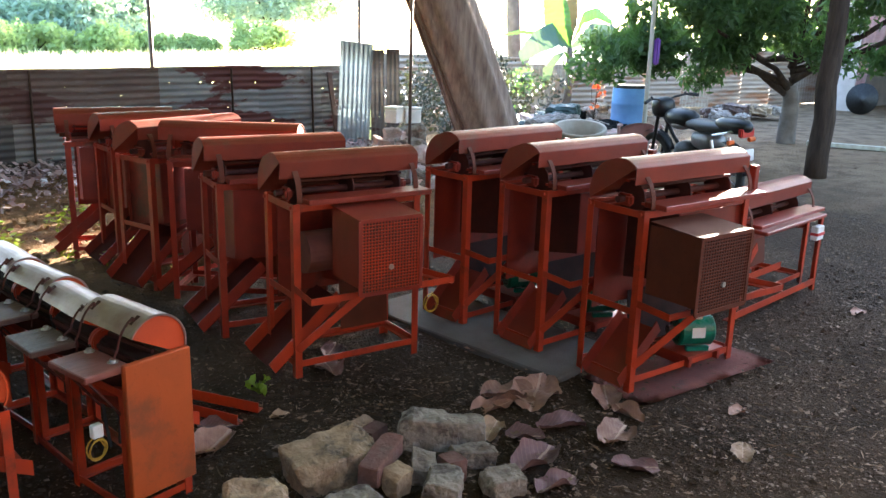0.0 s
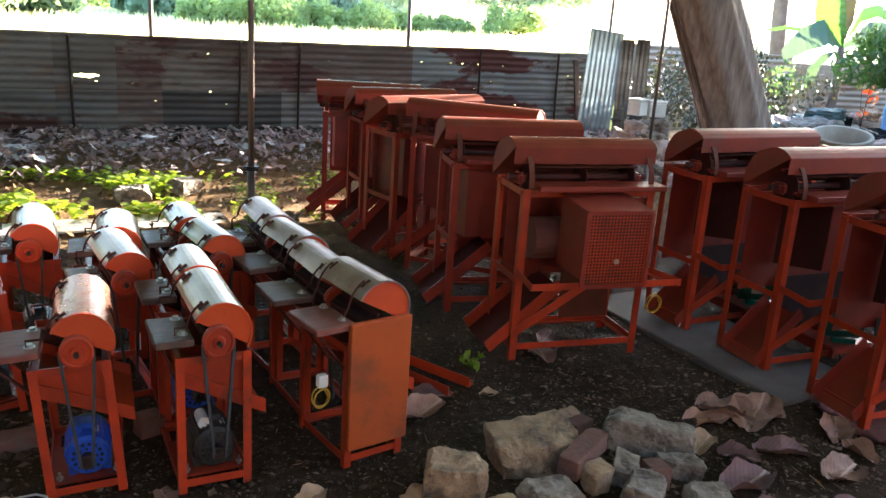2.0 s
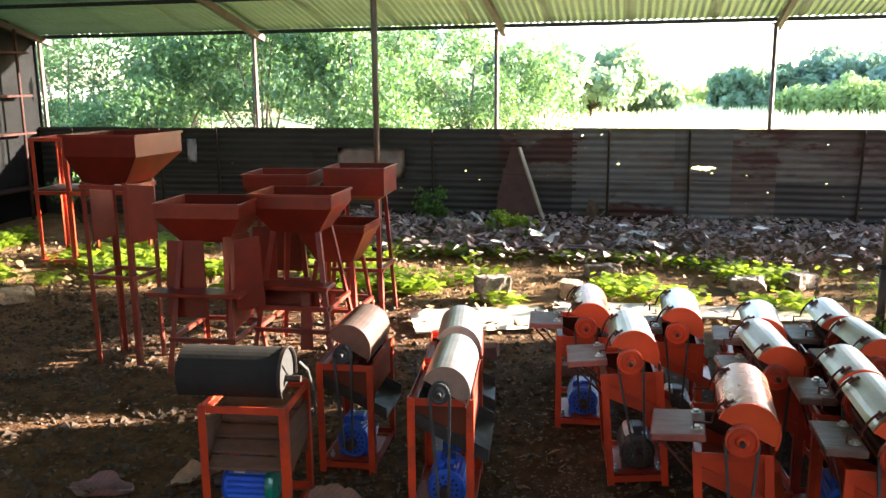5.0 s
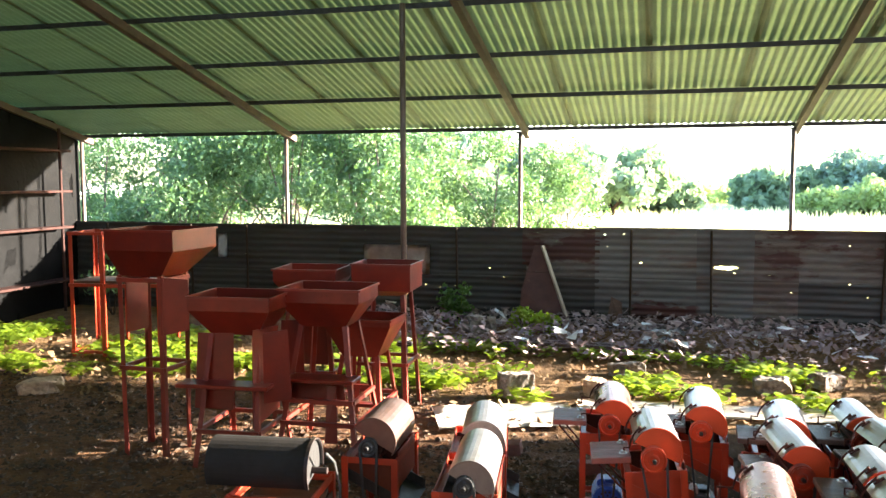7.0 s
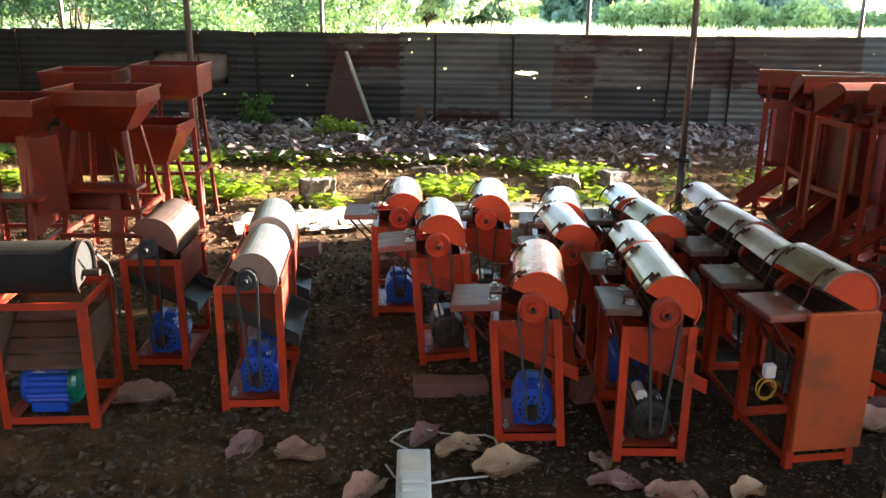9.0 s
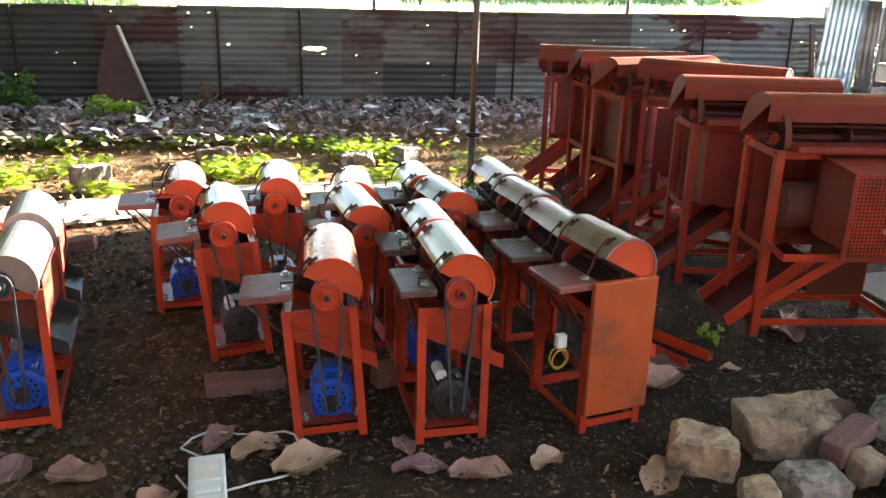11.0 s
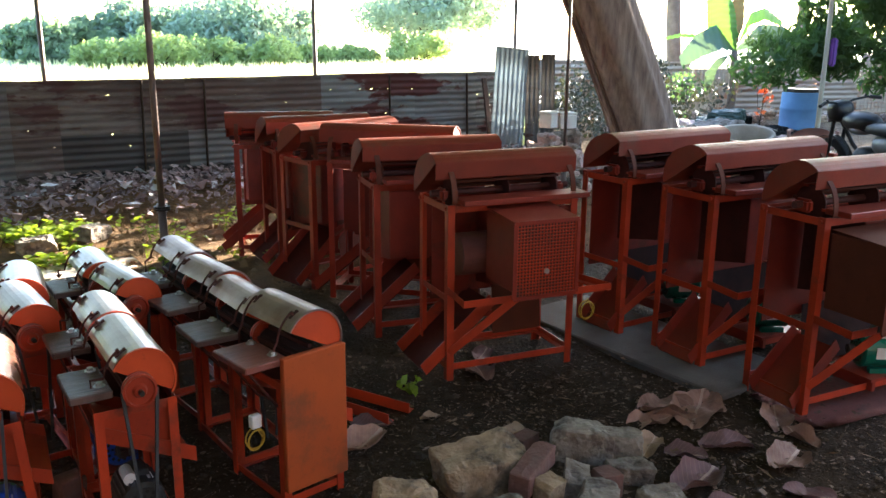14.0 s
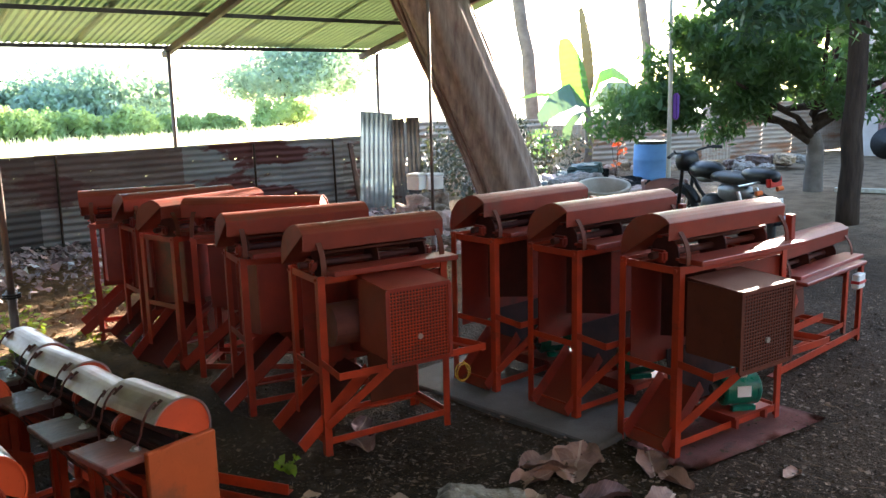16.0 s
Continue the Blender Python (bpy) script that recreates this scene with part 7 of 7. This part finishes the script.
def motorcycle(x, y, yaw):
    t = thing("motorcycle", x, y, on_ground(x, y), yaw, "black and grey motorcycle parked in the yard", "motorcycle")
    t.matrix_world = t.matrix_world @ Matrix.Rotation(radians(-7), 4, "Y")
    for nm, wy in (("rear_wheel", 0.0), ("front_wheel", 1.26)):
        bm = BM()
        R_, r_ = 0.26, 0.045
        loft(bm, [[(math.cos(b * math.pi / 4) * r_, wy + math.cos(a * math.pi / 14) * (R_ + math.sin(b * math.pi / 4) * r_), 0.305 + math.sin(a * math.pi / 14) * (R_ + math.sin(b * math.pi / 4) * r_)) for b in range(8)] for a in range(29)], close=True)
        wheel = part(nm, bm, m_tyre, t, smooth=True)
        bm = BM()
        loft(bm, [[(xx, wy + math.cos(a * math.pi / 14) * rr, 0.305 + math.sin(a * math.pi / 14) * rr) for xx, rr in ((-0.02, 0.235), (0.02, 0.235), (0.02, 0.215), (-0.02, 0.215))] for a in range(29)], close=True)
        part("rim", bm, m_chrome, wheel)
        bm = BM()
        cyl(bm, (-0.05, wy, 0.305), (0.05, wy, 0.305), 0.045, n=14)
        part("hub", bm, m_chrome, wheel)
        for k in range(12):
            a = k * math.pi / 6
            bm = BM()
            cyl(bm, (0.01 * (-1) ** k, wy, 0.305), (0, wy + math.cos(a) * 0.22, 0.305 + math.sin(a) * 0.22), 0.003, n=4)
            part("spoke", bm, m_chrome, wheel)
    def blob(name, c, s, m, p=2.6, seg=3):
        bm = BM()
        bmesh.ops.create_icosphere(bm, subdivisions=seg, radius=1.0)
        for v in bm.verts:
            q = v.co.normalized()
            k = (abs(q.x) ** p + abs(q.y) ** p + abs(q.z) ** p) ** (-1 / p)
            v.co = Vector((c[0] + q.x * k * s[0], c[1] + q.y * k * s[1], c[2] + q.z * k * s[2]))
        return part(name, bm, m, t, smooth=True)
    blob("fuel_tank", (0, 0.74, 0.84), (0.135, 0.27, 0.115), m_bike, 2.2)
    blob("seat", (0, 0.26, 0.80), (0.125, 0.38, 0.065), m_seat, 3.0)
    blob("tail_fairing", (0, -0.14, 0.85), (0.105, 0.26, 0.085), m_bike)
    blob("engine", (0, 0.62, 0.42), (0.13, 0.2, 0.17), m_iron)
    blob("side_cover", (0.0, 0.28, 0.64), (0.135, 0.22, 0.11), m_bike_grey)
    blob("tank_panel", (0.0, 0.72, 0.77), (0.126, 0.14, 0.06), m_bike_grey)
    blob("headlamp", (0, 1.18, 0.87), (0.075, 0.06, 0.07), m_iron)
    blob("cowl", (0, 1.10, 0.93), (0.13, 0.11, 0.12), m_bike, 3.0)
    bm = softbox(-0.085, 0.085, -0.37, -0.30, 0.75, 0.86, 0.015, 2)
    part("tail_lamp", bm, m_lamp_red, t, "red tail lamp")
    bm = softbox(-0.085, 0.085, -0.36, -0.345, 0.50, 0.62, 0.004)
    part("number_plate", bm, m_plate, t, "plain pale plate")
    bm = BM()
    loft(bm, [[(u, -math.cos(a * 0.16 + 0.1) * 0.36, 0.305 + math.sin(a * 0.16 + 0.1) * 0.36) for u in (-0.06, -0.02, 0.02, 0.06)] for a in range(10)])
    bmesh.ops.solidify(bm, geom=bm.faces[:], thickness=0.005)
    part("rear_mudguard", bm, m_bike, t, smooth=True)
    bm = BM()
    loft(bm, [[(u, 1.26 - math.cos(a * 0.2 + 0.4) * 0.34, 0.305 + math.sin(a * 0.2 + 0.4) * 0.34) for u in (-0.05, 0, 0.05)] for a in range(10)])
    bmesh.ops.solidify(bm, geom=bm.faces[:], thickness=0.005)
    part("front_mudguard", bm, m_bike, t, smooth=True)
    for sx in (-1, 1):
        bm = BM()
        cyl(bm, (sx * 0.08, 1.26, 0.305), (sx * 0.08, 1.08, 0.88), 0.022, n=10)
        part("fork_leg", bm, m_iron, t)
        bm = BM()
        tube(bm, [(0, 1.05, 1.0), (sx * 0.12, 1.05, 1.04), (sx * 0.25, 1.0, 1.06), (sx * 0.36, 0.93, 1.04)], 0.013, 8)
        bar_ = part("handlebar", bm, m_iron, t)
        bm = BM()
        cyl(bm, (sx * 0.27, 0.985, 1.06), (sx * 0.37, 0.925, 1.04), 0.02, n=10)
        part("grip", bm, m_tyre, bar_)
        bm = BM()
        cyl(bm, (sx * 0.22, 1.0, 1.06), (sx * 0.24, 1.0, 1.09), 0.012, n=8)
        part("lever_clamp", bm, m_iron, t)
        bm = BM()
        cyl(bm, (sx * 0.10, 0.0, 0.305), (sx * 0.12, 0.08, 0.68), 0.02, n=10)
        part("shock", bm, m_chrome, t)
        bm = BM()
        cyl(bm, (sx * 0.10, -0.26, 0.70), (sx * 0.17, -0.26, 0.70), 0.025, n=10)
        part("indicator", bm, m_flower, t)
    bm = BM()
    tube(bm, [(0.13, 0.75, 0.3), (0.15, 0.4, 0.24), (0.16, 0.1, 0.28), (0.17, -0.3, 0.36)], [0.02, 0.025, 0.045, 0.05], 12)
    part("exhaust", bm, m_chrome, t, smooth=True)
    bm = BM()
    tube(bm, [(0, 1.1, 0.85), (0, 0.9, 0.6), (0, 0.55, 0.3), (0, 0.2, 0.4), (0, 0.1, 0.68)], 0.022, 8)
    part("frame_tube", bm, m_iron, t)
    bm = BM()
    tube(bm, [(-0.12, 0.05, 0.74), (-0.13, -0.2, 0.8), (0, -0.3, 0.82), (0.13, -0.2, 0.8), (0.12, 0.05, 0.74)], 0.012, 8)
    part("grab_rail", bm, m_chrome, t)


motorcycle(8.66, 5.14, -20)

# poles, trunks, banana, mango
t = thing("wooden_pole", 10.1, 7.3, 0.0, 0, "slender pale wooden pole", "pole")
limb([(0, 0, -0.1), (0.02, 0, 1.4), (-0.02, 0, 3.3)], 0.036, 0.028, m_pole_pale, t, "shaft")
bm = softbox(0.03, 0.12, -0.05, 0.02, 1.25, 1.6, 0.02, 2)
o = tagged(obj("hung_cloth", bm, m_cloth), "purple cloth hung on the pole", "cloth")
o.matrix_world = pose(10.1, 7.26, 0.1)
t = thing("yard_tree", 11.15, 5.3, 0.0, 0, "dark straight yard tree with overhanging leaves", "tree")
limb([(0, 0, -0.1), (0.0, 0, 1.6), (0.05, 0.02, 4.8)], 0.145, 0.10, m_bark, t, "trunk", 14)
yb = []
rs_ = random.Random(4)
for k in range(11):
    c = Vector((rs_.uniform(-2.0, 0.9), rs_.uniform(-1.2, 1.6), rs_.uniform(2.6, 4.2)))
    limb([(0.03, 0.01, 2.3 + 0.1 * k), (c.x * 0.5, c.y * 0.5, c.z), c], 0.05, 0.012, m_bark, t, "limb", 6)
    for j in range(4):
        yb.append((c.x + rs_.uniform(-0.5, 0.5), c.y + rs_.uniform(-0.5, 0.5), c.z + rs_.uniform(-0.5, 0.4), rs_.uniform(0.28, 0.5)))
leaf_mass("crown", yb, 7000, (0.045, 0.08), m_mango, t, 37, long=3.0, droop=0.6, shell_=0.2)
for k, (x, y, h, r) in enumerate([(15.9, 15.9, 5.4, 0.19), (20.3, 15.5, 6.0, 0.15)]):
    t = thing("palm_trunk", x, y, 0.0, 0, "slim grey palm trunk beyond the fence", "tree trunk")
    limb([(0.6, 0, 0), (0.3, 0, h * 0.5), (-0.3, 0, h)], r, r * 0.8, m_bark_pale, t, "bole", 12)


def banana(x, y, z, yaw):
    """Local x runs along the far fence, z up."""
    t = thing("banana_plant", x, y, z, yaw, "banana plant with broad green and yellowing leaves", "plant")
    limb([(0, 0, 0), (0.03, 0, 0.6), (0.0, 0, 1.3)], 0.09, 0.06, m_bark_pale, t, "stem", 12)
    upright = [
        (((0, 0, 1.3), (-0.25, 0, 1.7), (-0.32, 0, 2.1), (-0.46, 0.05, 2.62)), 0.27, (1, -0.55, 0.1), m_banana),
        (((0, 0, 1.3), (0.03, 0.1, 1.9), (0.0, 0.2, 2.5), (-0.1, 0.3, 3.2)), 0.13, (1, 0.5, 0), m_banana_dry),
        (((0, 0, 1.3), (-0.3, -0.1, 1.6), (-0.65, -0.2, 1.45), (-1.0, -0.3, 1.12)), 0.27, (-0.2, 0.6, 0.8), m_banana_pale),
        (((0, 0, 1.3), (0.35, -0.1, 1.62), (0.75, -0.2, 1.6), (1.1, -0.3, 1.35)), 0.26, (0.2, 0.6, 0.8), m_banana_pale),
    ]
    drooping = [
        (((0, 0, 1.3), (-0.5, 0.2, 1.55), (-0.95, 0.3, 1.58), (-1.3, 0.4, 1.5)), 0.06, (0, 0.7, 0.6), m_banana),
        (((0, 0, 1.25), (-0.25, -0.3, 1.2), (-0.45, -0.4, 0.95), (-0.5, -0.4, 0.6)), 0.12, (0.9, 0.3, 0.2), m_banana_pale),
        (((0, 0, 1.3), (0.3, 0.4, 1.9), (0.6, 0.6, 2.0), (0.95, 0.7, 1.8)), 0.17, (0.1, 0.7, 0.7), m_banana),
    ]
    for pts, wd, side, m in upright + drooping:
        bm = BM()
        rows = []
        pts = [Vector(p) for p in pts]
        for i in range(41):
            q = i / 40 * 2.999
            k = int(q)
            c = pts[k].lerp(pts[k + 1], q - k)
            s_ = i / 40
            w_ = wd * max(0.03, math.sin(math.pi * (s_ * 0.86 + 0.1)) ** 0.5 if s_ > 0.2 else 0.12 + 2.4 * s_)
            sd = Vector(side).normalized()
            rows.append([c + sd * w_ * u * (1 + 0.05 * math.sin(i * 2.7 + u * 3)) + Vector((0, 0, -0.18 * abs(u) * w_)) + sd.cross((pts[k + 1] - pts[k]).normalized()) * 0.012 * math.sin(i * 1.9) * abs(u) for u in (-1, -0.5, 0, 0.5, 1)])
        loft(bm, rows)
        part("leaf", bm, m, t, smooth=True)


banana(13.15, 11.3, 0.15, -40)
bushlet(13.33, 10.75, 1.2, 0.22, 46, 21, "orange garden flowers among leaves", m_flower, (0.06, 0.1))


def mango():
    t = thing("mango_tree", 14.25, 7.3, on_ground(14.1, 7), 0, "low spreading mango tree with dark glossy leaves", "tree")
    limb([(0, 0, -0.1), (0.03, 0, 0.5), (0, 0.05, 0.95)], 0.165, 0.12, m_bark_pale, t, "trunk", 12)
    rs = random.Random(9)
    blobs = []
    low = [(-1.5, 1.0, 1.35), (-2.4, 1.3, 1.4), (-3.0, 1.7, 1.4), (-3.4, 1.5, 1.5), (-1.6, 0.2, 1.6), (-2.2, 0.5, 1.6),
           (-2.4, 1.0, 2.0), (-1.8, 0.8, 2.3), (-2.8, 1.3, 1.8), (-1.2, 0.5, 2.7), (-1.0, 0.6, 2.1), (-1.6, 1.2, 1.7)]
    high = [(0.3, -1.0, 1.7), (0.6, -0.4, 2.2), (0.0, -2.0, 1.5), (-0.4, -0.7, 2.5), (0.8, -1.6, 2.0), (-0.3, -1.4, 2.4), (-0.9, -0.5, 1.8), (0.8, -2.4, 1.7), (0.6, -2.6, 2.4), (-0.8, 0.0, 2.0),
            (-0.5, -1.0, 3.4), (0.5, -0.5, 3.4), (-1.3, -0.8, 3.4), (0.2, -2.0, 3.3), (-0.6, -0.6, 3.9), (0.4, -1.6, 3.9), (0.9, -2.6, 3.2),
            (-1.4, -0.2, 2.4), (-2.0, -0.1, 2.0), (-2.5, 0.0, 2.4), (-3.1, 0.0, 2.0), (-3.5, 0.0, 2.4), (-2.9, 0.0, 2.7), (-1.8, -0.5, 2.8), (-0.9, -1.2, 2.9)]
    for k, c in enumerate(low + high):
        c = Vector(c)
        if k % 4 == 0:
            limb([(0, 0.05, 0.8 + 0.02 * k), c * 0.35 + Vector((0, 0, 0.7)), c], 0.075, 0.015, m_bark, t, "limb", 7)
        for j in range(4):
            blobs.append((c.x + rs.uniform(-0.5, 0.5), c.y + rs.uniform(-0.55, 0.3), c.z + rs.uniform(-0.3, 0.3), rs.uniform(0.2, 0.36)))
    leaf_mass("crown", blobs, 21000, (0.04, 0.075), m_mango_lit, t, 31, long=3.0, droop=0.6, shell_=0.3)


mango()

# unseen wall behind the camera, added to cut fill light
w = tagged(new("wall_south_unseen"), "unseen plain wall added to cut fill light", "wall", kind="structure")
bm = BM()
box(bm, -9, 8, -2.2, -2.0, 0, 4.0)
part("wall_panel", bm, m_dark_wall, w)

# house at the yard's end; unseen height and southward run added to block sun
h = tagged(new("house"), "low pale plastered house with dark open front", "house", kind="structure")
bm = BM()
for y0, y1, z0, z1 in ((-11.0, 5.5, -0.2, 4.5), (9.55, 10.15, -0.2, 4.5), (5.5, 9.55, 2.45, 4.5)):
    box(bm, 22.0, 22.25, y0, y1, z0 + 0.2, z1 + 0.2)
part("wall", bm, m_sand, h)
bm = BM()
box(bm, 22.25, 27, 9.95, 10.15, 0, 4.7)
box(bm, 27, 27.2, -11, 10.15, 0, 4.7)
part("back_wall", bm, m_dark_wall, h)
bm = BM()
hexa(bm, (21.2, -11.4, 4.7), (6.4, 0, 0.7), (0, 21.8, 0), (0, 0, 0.06))
part("roof", bm, m_fence_far, h)
bm = BM()
box(bm, 21.4, 21.6, 4.9, 5.1, 0.0, 4.72)
part("porch_pillar", bm, m_sand, h)
t = thing("door_curtain", 21.9, 9.5, 0.0, 0, "faded pink cloth drawn aside at the dark doorway", "curtain")
bm = BM()
loft(bm, [[(0.04 * math.sin(i * 1.4 + j * 0.3), -0.075 * i * (0.25 + 0.75 * (j / 8) ** 2), 0.4 + 0.265 * j) for i in range(13)] for j in range(9)])
bmesh.ops.solidify(bm, geom=bm.faces[:], thickness=0.006)
part("cloth", bm, m_curtain, t, smooth=True)
t = thing("metal_pan", 21.2, 9.0, 0.0, 0, "dark round metal pan leaning by the doorway", "pan")
bm = BM()
loft(bm, [[(0.1 * q + 0.12 * math.sin(a * 0.2618) * r, math.cos(a * 0.2618) * r, 0.38 + 0.97 * math.sin(a * 0.2618) * r) for a in range(24)] for r, q in ((0.38, 0.0), (0.36, 0.1), (0.26, 0.9), (0.02, 1.0))], close=True, ends=True)
part("bowl", bm, m_iron, t, smooth=True)
bm = softbox(0, 1.9, -0.06, 0.06, 0, 0.07, 0.006)
o = tagged(obj("timber", bm, m_pole_pale), "pale squared timber lying across the yard", "timber")
o.matrix_world = pose(14.3, 6.95, 0.01, 0, 0, -70)

# Trees added out of sight to keep low sun off the yard and threshers.
for k, (x, y, h, sp) in enumerate([(24.4, 12.2, 7.4, 2.5), (29.5, -1.0, 8.0, 3.4), (29.8, 3.6, 8.4, 3.4), (29.4, 8.0, 8.2, 3.4), (28.6, 11.6, 7.0, 2.4)]):
    tree(x, y, 0, h, sp, 9000, (0.14, 0.26), m_mango, m_bark, "added leafy tree behind the house, blocking low sun", 240 + k, trunk_h=0.12, blobs_n=30, group="trees behind the house")
